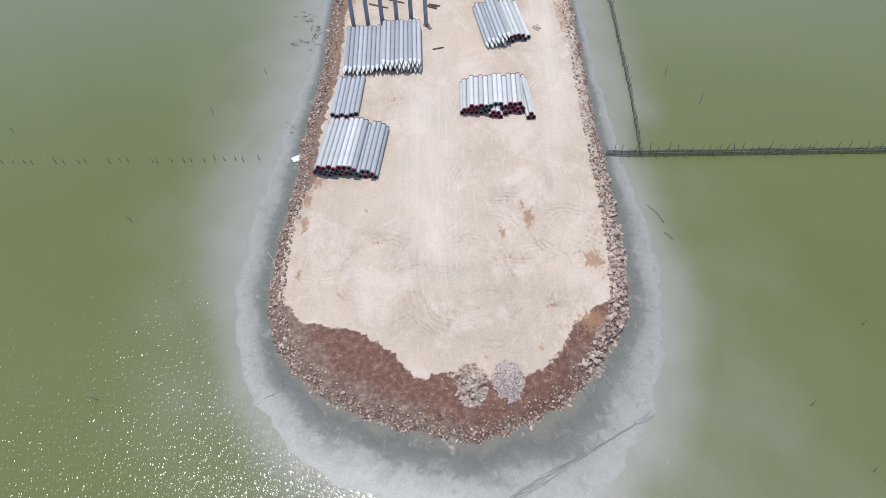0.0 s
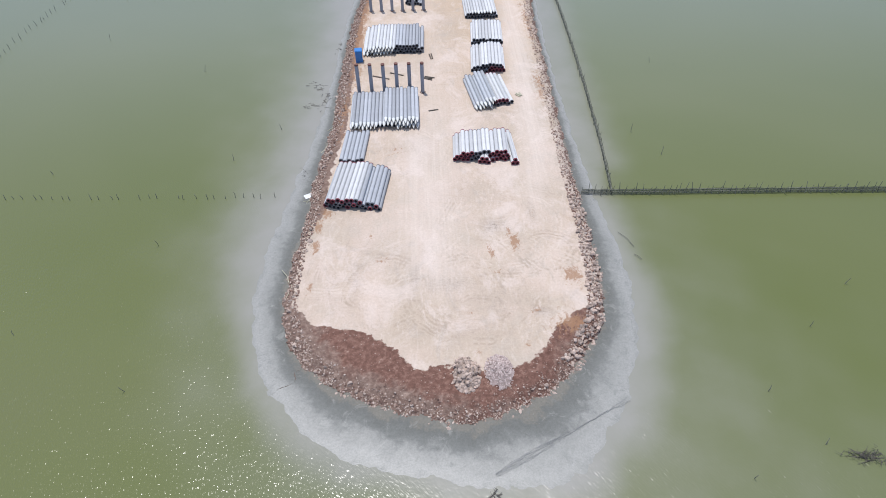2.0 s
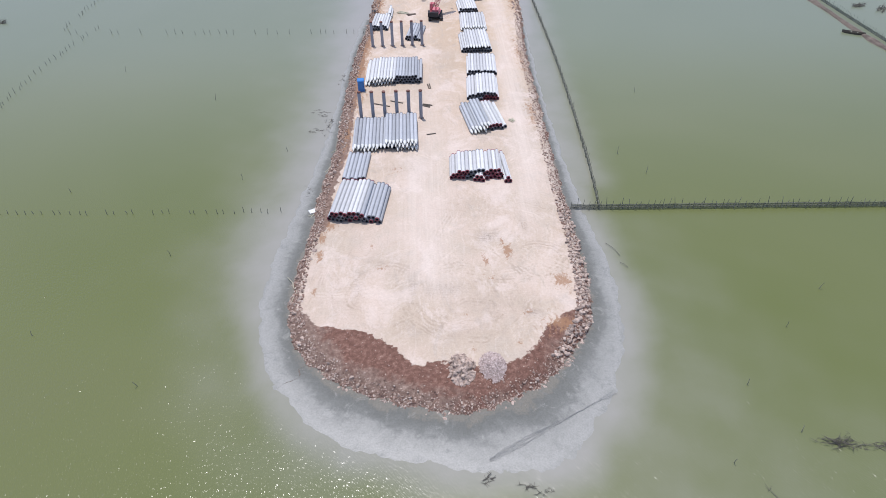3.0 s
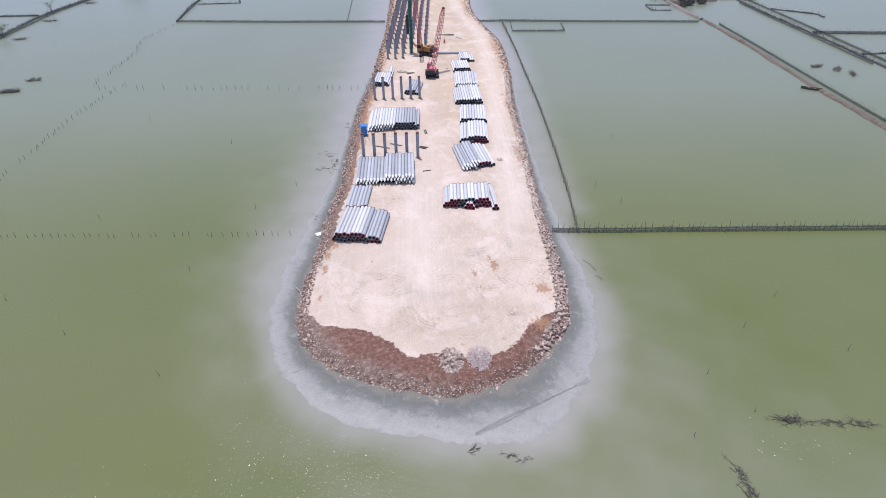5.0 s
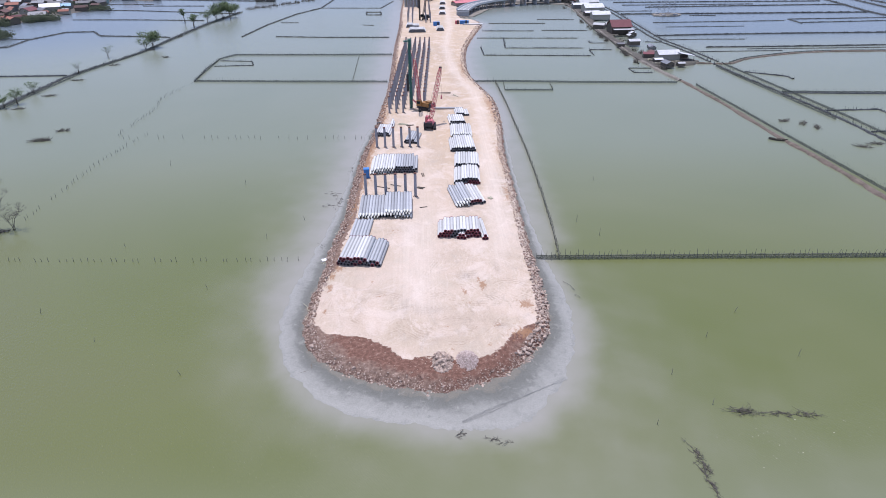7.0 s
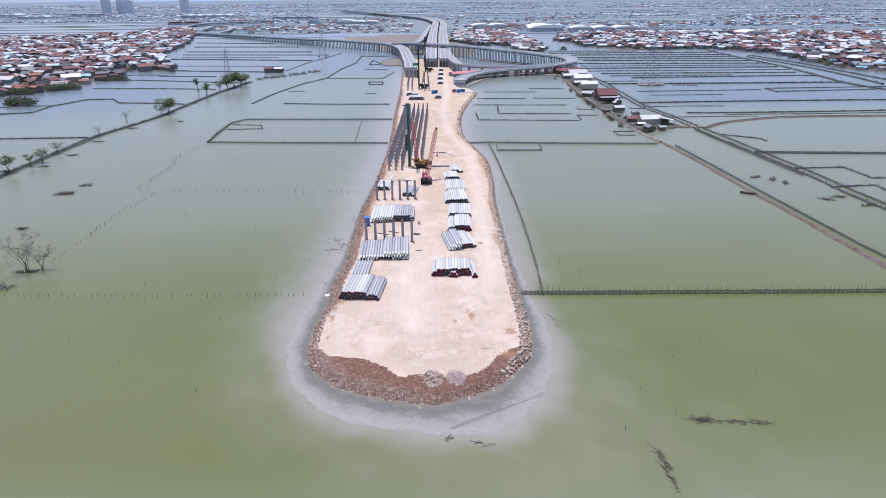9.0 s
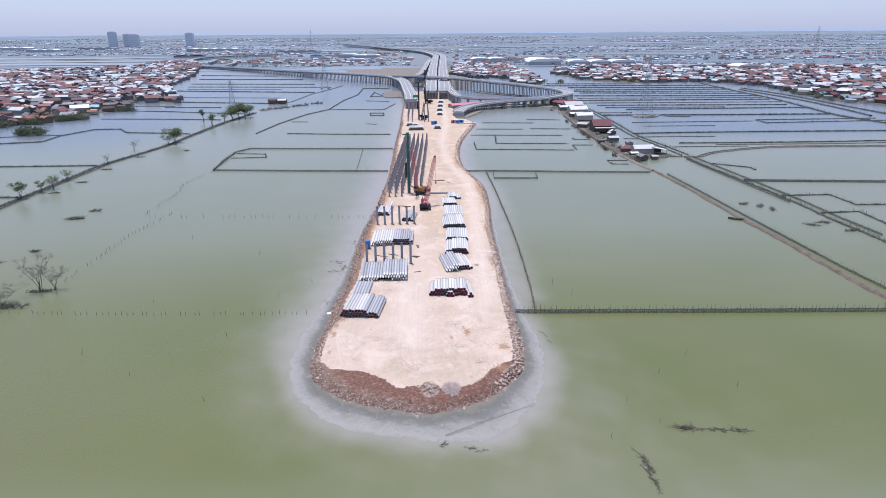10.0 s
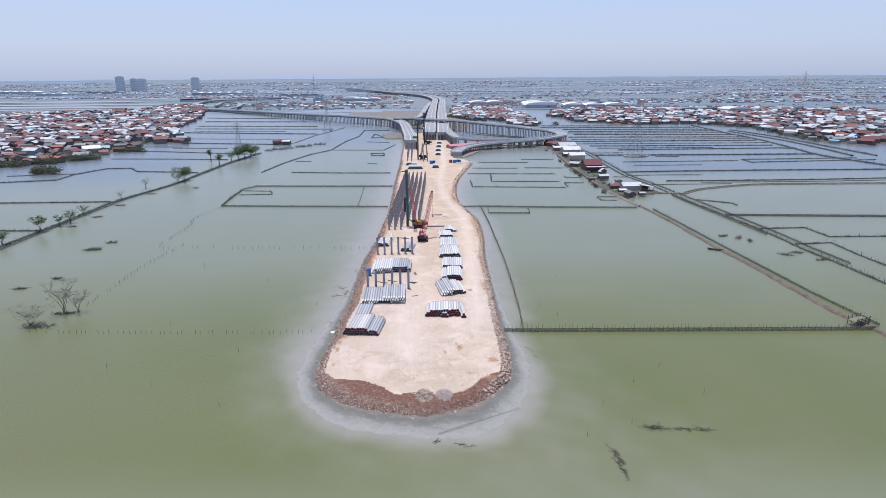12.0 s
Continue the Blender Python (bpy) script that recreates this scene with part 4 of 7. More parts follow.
for ln in ([(124.7, 163.0), (150, 160.4), (190, 156.4)], [(125.6, 140.6), (143.4, 141.1), (143.9, 127.6), (175, 126.8)], [(126.5, 118.8), (139.5, 120), (138.7, 107), (139, 92)], [(127, 196), (139, 187), (139, 182)]):
    bund(ln, LB, 0.45, 1.4, 0.9)
dike([(96.5, 214), (110, 213.4), (121, 212), (128.1, 211.4), (142.4, 221.7), (173, 231.9), (209.7, 232), (260, 230)], 1.8, 0.5, M_DIKE_EARTH, "curved earth dike around a large pond", rough=0.35)
far_fence([(128.1, 212.6), (142.4, 222.9), (173, 233.1), (209.7, 233.2), (260, 231.2)], FAR, 0.9, 1.3, False)
for ln, hh, ww in (([(133.2, 247.4), (165.8, 246.3), (210.9, 246.1), (260, 248.3)], 0.6, 1.6), ([(121.6, 237), (139.1, 237.2), (163.6, 236.8)], 0.3, 0.8), ([(150, 242), (205, 240.6), (255, 242)], 0.3, 0.9), ([(119.9, 279.8), (150, 281.4), (199.7, 281.2), (300, 278)], 0.7, 1.8), ([(119, 268), (140, 268.6), (162, 267)], 0.3, 0.9),
                   ([(134.3, 324), (212.1, 324.5)], 0.4, 1.2), ([(136, 308), (180, 307)], 0.3, 0.8), ([(216.7, 315.9), (302.4, 321.1)], 0.5, 1.4), ([(215.4, 313.4), (215.9, 329.8), (244.9, 329.7), (296, 331)], 0.5, 1.4), ([(126, 359.9), (200, 356), (282.8, 353.2)], 0.8, 2.2), ([(166, 351), (182, 348)], 0.4, 1.2),
                   ([(151.9, 391.2), (277.4, 392.4), (287.5, 387.5)], 0.7, 2.2), ([(126, 374), (150, 373)], 0.4, 1.2), ([(138.3, 419.8), (283.9, 411.5)], 0.7, 2.2), ([(140, 404), (230, 401)], 0.5, 1.8), ([(124.1, 456.4), (291.6, 450.6)], 0.8, 2.6), ([(130, 437), (290, 431)], 0.5, 2.0),
                   ([(138, 494.9), (297.4, 480.3)], 0.8, 2.8), ([(136, 474), (294, 466)], 0.5, 2.2), ([(149.8, 521.6), (298.3, 502.4)], 0.8, 3.0), ([(151.6, 552.3), (302.8, 545.1)], 0.9, 3.6), ([(140, 538), (298, 524)], 0.6, 2.6), ([(152.1, 579.4), (306.4, 565.1)], 0.9, 3.6), ([(128, 604), (300, 592)], 0.9, 3.6), ([(140, 630), (230, 618)], 0.8, 3.0),
                   ([(119, 335), (108, 336)], 0.4, 1.0), ([(118, 300), (108, 303)], 0.4, 1.0), ([(117, 262), (109, 264)], 0.4, 1.0)):
    bund(ln, DK, hh, ww, 0.5 + hh * 0.5, 0.8 if ln[0][1] < 400 else 1.4)
# the two banks of the channel in front of the east village
for ln in ([(306, 618), (299.3, 526), (296.6, 460), (287.7, 395), (280.8, 350), (283.8, 320), (290, 290)], [(319.7, 556), (324.3, 482), (321, 420), (316.6, 340)], [(310, 540), (312, 446), (306, 380), (300, 341)]):
    bund(ln, DK, 0.9, 3.0, 1.4, 0.9, sharp=False)
for y, x0, x1 in ((1010, -1000, -490), (1085, -1080, -500), (1160, -1100, -560), (1290, -1200, -640), (1400, -1280, -640), (1500, -1380, -650)):
    dike([(x0, y + 6), ((x0 + x1) / 2, y), (x1, y - 5)], 6.0, 1.0, M_DIKE, DK)
# the western ponds
far_fence([(-137.6, 100), (-137.6, 134), (-137.6, 153), (-137.4, 181), (-136.6, 213), (-128.3, 257.5), (-126.7, 296), (-123.9, 341), (-117.3, 396)], "low bamboo fence along the mangrove dike", 1.0, 1.0)
bund([(-140.3, 100), (-140.3, 134), (-139.9, 154), (-139.6, 181), (-138.8, 213), (-130.3, 257.5), (-128.7, 296), (-125.9, 341), (-119.3, 396)], "long dark dike lined with mangroves", 0.6, 2.6, 0.9, 0.6, sharp=False)
for ln, hh, ww in (([(-215, 210), (-139.5, 209.3)], 0.6, 1.8), ([(-175, 156), (-140.4, 154)], 0.6, 1.8), ([(-93, 296.9), (-88.4, 337.6), (-79.4, 381.1), (-67.4, 411.3), (-63.9, 473.9), (-56.5, 524.7), (-57.1, 594), (-30.2, 590.3)], 0.6, 1.6), ([(-67.4, 411.3), (-26, 406.8), (-18.9, 446.1)], 0.4, 1.3),
                   ([(-75.1, 295.3), (-49.1, 290.8), (-15.2, 287.7)], 0.5, 1.5), ([(-82.5, 345.2), (-71.2, 344.1)], 0.3, 1.2), ([(-34.4, 386.5), (-24.8, 385.5), (-24.1, 372.2), (-33.4, 373.2), (-34.4, 386.5)], 0.5, 1.3), ([(-32.8, 332.2), (-26.1, 329)], 0.3, 1.2), ([(-43.4, 507), (-42.8, 548), (-31.7, 510.6), (-43.4, 507)], 0.6, 1.8),
                   ([(-44.2, 471.6), (-24.4, 464.6)], 0.4, 1.5), ([(-202, 476), (-163.4, 467), (-118.4, 457.4)], 0.7, 2.2), ([(-250, 586), (-177, 570), (-100.9, 553.9)], 0.8, 2.6), ([(-250, 635), (-92, 613)], 0.7, 2.4), ([(-261, 676), (-117, 655)], 0.8, 3.0), ([(-277, 752), (-143, 732)], 0.9, 3.6), ([(-240, 604), (-140, 590)], 0.4, 2.0),
                   ([(-117.4, 453), (-106.7, 469.6), (-100.8, 536), (-89.3, 591), (-82.5, 634)], 0.5, 1.8), ([(-199, 437), (-153, 432)], 0.5, 1.6), ([(-217, 416), (-188.7, 409.7), (-119.6, 388.6)], 0.5, 1.6), ([(-216, 370), (-171.8, 365.6), (-131.1, 358.6)], 0.5, 1.6),
                   ([(-235, 268), (-202, 276.2), (-203.5, 296), (-195.7, 320), (-180.7, 321), (-170.7, 306), (-143.9, 301.5), (-131.2, 298)], 0.6, 1.8), ([(-240, 293), (-202.5, 300)], 0.4, 1.3), ([(-231, 448.8), (-193, 444.6)], 0.5, 1.6), ([(-236, 520), (-120, 503)], 0.4, 1.8), ([(-300, 830), (-190, 800)], 0.9, 3.6)):
    bund(ln, DK if ww > 1.4 else LB, hh, ww, 0.5 + hh * 0.5, 0.8 if ln[0][1] < 420 else 1.3)


def stake_row(line, step, gaps, label, tall):
    """Single old stakes standing in the water."""
    for i, p in enumerate(resample(line, step)):
        if random.random() < gaps:
            continue
        ob = new("stake", random.choice(STAKE))
        ob.matrix_basis = pose(p.x + random.uniform(-0.4, 0.4), p.y + random.uniform(-0.15, 0.15), 0, random.uniform(-8, 8), random.uniform(-8, 8), random.uniform(0, 360)) @ Matrix.Diagonal((1, 1, tall * random.uniform(0.6, 1.2), 1))
        tagged(ob, label, "stake", "row of old stakes")


stake_row([(-86, 56.5), (-71.8, 55.2), (-45.9, 53.8), (-22.1, 52.9)], 1.35, 0.12, "old dark bamboo stake standing in the pond", 0.5)
stake_row([(-85.8, 126.5), (-51.8, 124.2), (-14.4, 121.7)], 1.7, 0.3, "old grey bamboo stake standing in the pond", 0.75)
for ln in ([(-84.7, 193.9), (-89.1, 171.3), (-86.3, 157.7), (-86.6, 137.4), (-86.3, 127)], [(-78.6, 129.7), (-81.8, 103.4), (-81.4, 84.8), (-82, 70)]):
    stake_row(ln, 1.5, 0.15, "leaning bamboo stake of a broken pond fence", 0.62)
for x, y in ((-30, 62), (-36, 44), (-24, 70), (-56, 60), (-41, 90), (-63, 104), (34, 60), (31, 66), (40, 88), (48, 33), (41, 27), (-48, 30), (-33, 22), (-60, 38), (52, 22), (33, 19), (36, 13), (28, 10)):
    ob = new("stake", random.choice(STAKE))
    ob.matrix_basis = pose(x, y, 0, random.uniform(-14, 14), random.uniform(-14, 14), random.uniform(0, 360)) @ Matrix.Diagonal((0.8, 0.8, random.uniform(0.4, 0.9), 1))
    tagged(ob, "lone dark stake leaning in the water", "stake", "lone stakes")


# ---- concrete piles ----
R = 0.3


def pile_meshes(length):
    shaft = Geo().tube(0.05, length - 0.05, R, R, 18)
    bores = []
    for y0, y1 in ((0.02, 0.5), (length - 0.02, length - 0.5)):
        bore = Geo()
        bores.append(bore)
        bore.tube(y0, y1, R * 0.64, R, 14)
        bore.add([(R * 0.64 * math.cos(i * 2 * math.pi / 14), y1, R + R * 0.64 * math.sin(i * 2 * math.pi / 14)) for i in range(14)], [tuple(range(14))])
    plate = Geo()
    plate.tube(0.0, 0.16, R * 1.015, R, 18, R * 0.64)
    far_plate = Geo().tube(length - 0.16, length, R * 1.015, R, 18, R * 0.64)
    tip = Geo()
    ring = [(math.cos(i * 2 * math.pi / 16), math.sin(i * 2 * math.pi / 16)) for i in range(16)]
    tip.add([(R * c, 0.06, R + R * s) for c, s in ring] + [(R * 0.75 * c, -0.35, R + R * 0.75 * s) for c, s in ring] + [(R * 0.15 * c, -0.95, R + R * 0.15 * s) for c, s in ring],
            [(a * 16 + i, (a + 1) * 16 + i, (a + 1) * 16 + (i + 1) % 16, a * 16 + (i + 1) % 16) for a in range(2) for i in range(16)] + [tuple(range(32, 48))])
    out = {"bore": bores[0].mesh("bore", M_BORE, True), "bore_far": bores[1].mesh("bore", M_BORE, True), "tip": tip.mesh("tip", M_TIP, True)}
    for key, mat in (("light", M_PILE), ("grey", M_PILE_GREY)):
        out[key] = shaft.mesh("concrete_pole", mat, True)
    for key, mat in (("maroon", M_MAROON), ("black", M_BLACKEND)):
        out[key] = plate.mesh("end_plate", mat)
        out[key + "_far"] = far_plate.mesh("end_plate", mat)
    return out


PILES = {}


def one_pile(m, length, body, end, label, group):
    length = round(length, 1)
    if length not in PILES:
        PILES[length] = pile_meshes(length)
    me = PILES[length]
    ob = tagged(new("concrete_pole", me[body]), label, "pile", group)
    ob.matrix_basis = m
    part("bore", me["bore_far"], None, ob)
    if end != "tip":
        part("bore", me["bore"], None, ob)
    if end == "tip":
        part("tip", me["tip"], None, ob, "pale pointed concrete tip")
        part("end_plate", me["black_far"], None, ob)
    else:
        part("end_plate", me[end], None, ob, "maroon steel end plate" if end == "maroon" else "dark steel end plate")
        part("end_plate", me[end + "_far"], None, ob)
    return ob


def stack(x, y, turn, length, layers, body, end, group, uneven=0.3, rows_of=None):
    """Piles lying side by side and on top of one another. layers: (count, first slot). body and end take the slot and the layer."""
    base = pose(x, y, GROUND + 0.02, 0, 0, turn)
    for k, (count, first) in enumerate(layers):
        for i in range(count):
            b, e = body(first + i, k), end(first + i, k)
            words = {"light": "pale grey concrete foundation pile", "grey": "weathered grey concrete foundation pile"}[b]
            words += {"tip": " with a pointed tip", "maroon": " with maroon end plates", "black": " with dark hollow ends"}[e] + " in a stack"
            px = R + (first + i) * 2 * R * 1.012 + k * R
            one_pile(base @ pose(px - R, random.uniform(-uneven, uneven), k * R * 1.735), length, b, e, words, group)


always = lambda v: (lambda i, k: v)
stack(-14.75, 48.8, -7.5, 8.5, [(13, 0), (12, 0), (8, 0)], lambda i, k: "light" if i < 7 and k == 2 else "grey", lambda i, k: "maroon" if (k == 2 and i < 6) or (i * 7 + k * 3) % 5 == 0 else "black", "stack by the nose")
stack(-13.5, 58.9, -4, 7.6, [(6, 0)], always("grey"), always("black"), "single layer of piles")
stack(-12.6, 67.9, 0.8, 9.2, [(18, 0), (17, 0), (9, 8)], always("grey"), lambda i, k: "black" if (k == 0 and 7 <= i <= 11) else "tip", "stack of pointed piles")
stack(-11.9, 92.4, -1, 9.0, [(18, 0), (18, 0), (15, 1)], lambda i, k: "light" if i < 9 else "grey", lambda i, k: "tip" if i < 9 else "black", "wide stack behind the standing piles")
stack(-12.4, 120.6, -5, 8.0, [(7, 0), (6, 0)], always("light"), always("black"), "small stack at the west edge")
stack(-8.6, 128, -2, 5.5, [(2, 0), (1, 0)], always("light"), always("black"), "short piles")
stack(-4.3, 114, -9, 8.0, [(6, 0), (4, 0)], always("grey"), always("black"), "small stack among the standing piles")
stack(3.1, 58.4, -2, 5.9, [(14, 0), (13, 0), (11, 1)], always("light"), lambda i, k: "maroon" if i < 4 or i > 7 else "black", "pale stack on the east side")
stack(6.7, 57.6, -1, 1.5, [(3, 0), (2, 0)], always("light"), always("maroon"), "pile offcuts")
stack(11.4, 57.2, 3, 7.6, [(2, 0), (1, 0)], always("light"), always("maroon"), "pale stack on the east side")
stack(7.2, 72.6, 8.5, 9.0, [(11, 0), (9, 0), (3, 2)], lambda i, k: "grey" if i < 5 else "light", lambda i, k: "tip" if i < 5 else ("maroon" if k else "black"), "skewed stack on the east side")
stack(7.5, 84.4, -3, 8.6, [(10, 0), (9, 0), (6, 2)], always("light"), lambda i, k: "maroon" if i > 4 and k < 2 else "black", "row of stacks on the east side")
stack(8.2, 95.0, -3, 8.6, [(10, 0), (9, 0)], always("light"), always("black"), "row of stacks on the east side")
stack(7.8, 106.4, 1, 9.0, [(11, 0), (10, 0), (8, 1)], always("light"), lambda i, k: "tip" if k == 2 else "black", "row of stacks on the east side")
stack(8.4, 119.0, -1, 8.6, [(10, 0), (9, 0)], always("light"), always("tip"), "row of stacks on the east side")
stack(8.6, 130.0, 3, 7.0, [(8, 0), (7, 0)], always("light"), always("black"), "row of stacks on the east side")
stack(10.8, 138.6, 2, 6.0, [(7, 0), (4, 0)], always("light"), always("black"), "row of stacks on the east side")
tagged(one_pile(pose(13.2, 146.4, GROUND + 0.02, 0, 0, 87), 9.0, "grey", "black", "single grey concrete pile lying across the fill", "single pile"))


def far_stack(x, y, turn, length, layers, label):
    """A stack far off, its piles too small to lift singly."""
    ob = thing("pile_stack", pose(x, y, GROUND + 0.02, 0, 0, turn), label, "pile stack", "far pile stacks")
    g, e = Geo(), Geo()
    for k, (count, first) in enumerate(layers):
        for i in range(count):
            px, d = (first + i) * 0.607 + k * R, random.uniform(-0.2, 0.2)
            n = len(g.v)
            g.tube(d, d + length, R, 0, 10)
            g.v[n:] = [(p[0] + px, p[1], p[2] + R + k * R * 1.735) for p in g.v[n:]]
            n = len(e.v)
            e.tube(d - 0.02, d + 0.3, R * 1.01, 0, 10, R * 0.1)
            e.v[n:] = [(p[0] + px, p[1], p[2] + R + k * R * 1.735) for p in e.v[n:]]
    tagged(part("shafts", g, M_PILE, ob, smooth=True), kind="stuff")
    tagged(part("end_plates", e, M_BLACKEND, ob, "dark hollow ends"), kind="stuff")


far_stack(-5.4, 295, 0, 9, [(15, 0), (14, 0), (13, 0)], "wide pale pile stack on the fill")
far_stack(-7.0, 312, 0, 8, [(12, 0), (11, 0), (5, 0)], "pale pile stack on the fill")
far_stack(9.4, 299, 0, 9, [(7, 0), (6, 0), (5, 0)], "small pale pile stack on the fill")
for x, y in ((12.6, 362), (13.4, 387), (14.6, 413), (15.8, 440)):
    far_stack(x, y, -2, 9, [(7, 0), (6, 0), (5, 0)], "pale pile stack on the haul road")

# ---- driven piles, standing ----
DRIVEN = Geo().rod((0, 0, -0.3), (0, 0, 5.2), R, R, 16).mesh("driven_pole", M_DRIVEN)
CAP = Geo().rod((0, 0, 5.15), (0, 0, 5.4), R * 1.03, R * 1.03, 16).mesh("cap", M_RUSTCAP)
COLLAR = Geo()
for k in range(14):
    a0 = k * 2 * math.pi / 14
    COLLAR.box((0.42 * math.cos(a0), 0.42 * math.sin(a0), 0.03), (0.2, 0.24, 0.14), None, 0.6, a0)
COLLAR = COLLAR.mesh("spoil_ring", M_RUBBLE)


def driven(x, y, tall=1.0):
    ob = tagged(new("driven_pole", DRIVEN), "dark grey concrete pile standing upright in the fill", "pile", "standing driven piles")
    ob.matrix_basis = pose(x, y, GROUND, random.uniform(-0.7, 0.7), random.uniform(-0.7, 0.7), random.uniform(0, 360)) @ Matrix.Diagonal((1, 1, tall, 1))
    part("cap", CAP, None, ob, "rusty steel pile head")
    tagged(part("loose_spoil", COLLAR, None, ob, "dark loose spoil"), kind="stuff")


for k in range(6):
    driven(-11.95 + 2.12 * k, 78.2)
    driven(-11.55 + 2.16 * k, 111.2, 1.0)
for row in range(21):
    y = 143.6 + 5.2 * row
    for k in range(6):
        if (row == 0 and k > 2) or (row == 1 and k == 3):
            continue
        driven(-9.6 + 2.12 * k + (y - 143) * 0.034, y + random.uniform(-0.2, 0.2), random.uniform(0.95, 1.04))
for row in range(8):
    y = 330 + 9 * row
    for k in (0, 1, 4, 5):
        driven(-6.5 + 2.6 * k, y, 1.0)


# ---- machines ----
def crawler_base(ob, wide, long, mat_track):
    """Two crawler tracks with rollers, and the beams between them."""
    for sx in (-1, 1):
        g = Geo()
        n = 10
        prof = [(math.cos(math.pi / 2 + math.pi * i / n) * 0.45 - long / 2 + 0.45, math.sin(math.pi / 2 + math.pi * i / n) * 0.45 + 0.45) for i in range(n + 1)]
        prof += [(-p[0], 0.9 - p[1]) for p in prof]
        k = len(prof)
        x0, x1 = sx * wide / 2 - 0.35, sx * wide / 2 + 0.35
        g.add([(x0, a, b) for a, b in prof] + [(x1, a, b) for a, b in prof], [(i, (i + 1) % k, k + (i + 1) % k, k + i) for i in range(k)] + [tuple(range(k)), tuple(range(2 * k - 1, k - 1, -1))])
        for i in range(int(long / 0.35)):
            g.box((sx * wide / 2, -long / 2 + 0.35 + i * 0.35, 0.93), (0.78, 0.2, 0.07))
        part("track", g, mat_track, ob, "dusty black steel crawler track")
    part("undercarriage", Geo().box((0, 0, 0.6), (wide - 0.7, long * 0.45, 0.5)).rod((0, 0, 0.8), (0, 0, 1.15), 0.8, 0.8, 18), M_STEEL, ob)


def crawler_crane(x, y, turn, tip, label, body_mat, boom_mat):
    ob = thing("crawler_crane", pose(x, y, GROUND), label, "crane")
    crawler_base(ob, 2.7, 4.6, M_STEEL)
    m = Matrix.Rotation(radians(turn), 4, "Z")
    deck = Geo().box((0, -0.4, 1.4), (2.3, 3.8, 0.4), m).box((0.3, -0.8, 2.0), (1.5, 2.4, 0.9), m, 0.95)
    part("machine_house", deck, body_mat, ob)
    part("counterweight", Geo().box((0, -2.5, 1.65), (2.5, 0.8, 1.0), m, 0.95), M_STEEL, ob, "dark cast counterweight")
    cab = part("cab", Geo().box((-1.0, 1.3, 2.2), (0.95, 1.5, 1.5), m, 0.9), body_mat, ob)
    part("window", Geo().box((-1.0, 1.3, 2.42), (0.98, 1.3, 0.7), m, 0.92), M_GLASS_DARK, cab, "dark tinted cab glass")
    tip = Vector(tip) - Vector((x, y, GROUND))
    foot = m @ Vector((0, 1.5, 1.7))
    g = Geo().lattice(foot, foot.lerp(tip, 0.12), 0.4, 0.9, 2, 0.06).lattice(foot.lerp(tip, 0.12), foot.lerp(tip, 0.88), 0.9, 0.9, 14, 0.06).lattice(foot.lerp(tip, 0.88), tip, 0.9, 0.4, 3, 0.06)
    boom = part("boom", g, boom_mat, ob, "red lattice boom")
    side = (tip - foot).cross(Vector((0, 0, 1))).normalized()
    part("boom_head", Geo().rod(tip - side * 0.3, tip + side * 0.3, 0.28, 0.28, 12), M_STEEL, boom)
    gantry = m @ Vector((0, -2.3, 4.4))
    a = Geo()
    for sx in (-0.8, 0.8):
        a.rod(m @ Vector((sx, -0.6, 1.6)), gantry + side * sx * 0.4, 0.08, 0.08, 6)
        a.rod(m @ Vector((sx, -2.7, 1.6)), gantry + side * sx * 0.4, 0.08, 0.08, 6)
    part("gantry", a, boom_mat, ob)
    c = Geo()
    for sx in (-0.35, 0.35):
        c.rod(gantry + side * sx, tip + side * sx, 0.03, 0.03, 4)
    c.rod(tip, tip + Vector((0.2, 0.2, -tip.z * 0.55)), 0.03, 0.03, 4)
    part("cable", c, M_STEEL, ob)
    hook = tip + Vector((0.2, 0.2, -tip.z * 0.55))
    part("hook_block", Geo().box(hook, (0.5, 0.4, 1.0), None, 0.7), body_mat, ob)
    return ob


crawler_crane(2.6, 127.6, -12, (6.0, 134.3, 16.6), "red crawler crane with a raised lattice boom on the fill", M_PINK, M_RED)


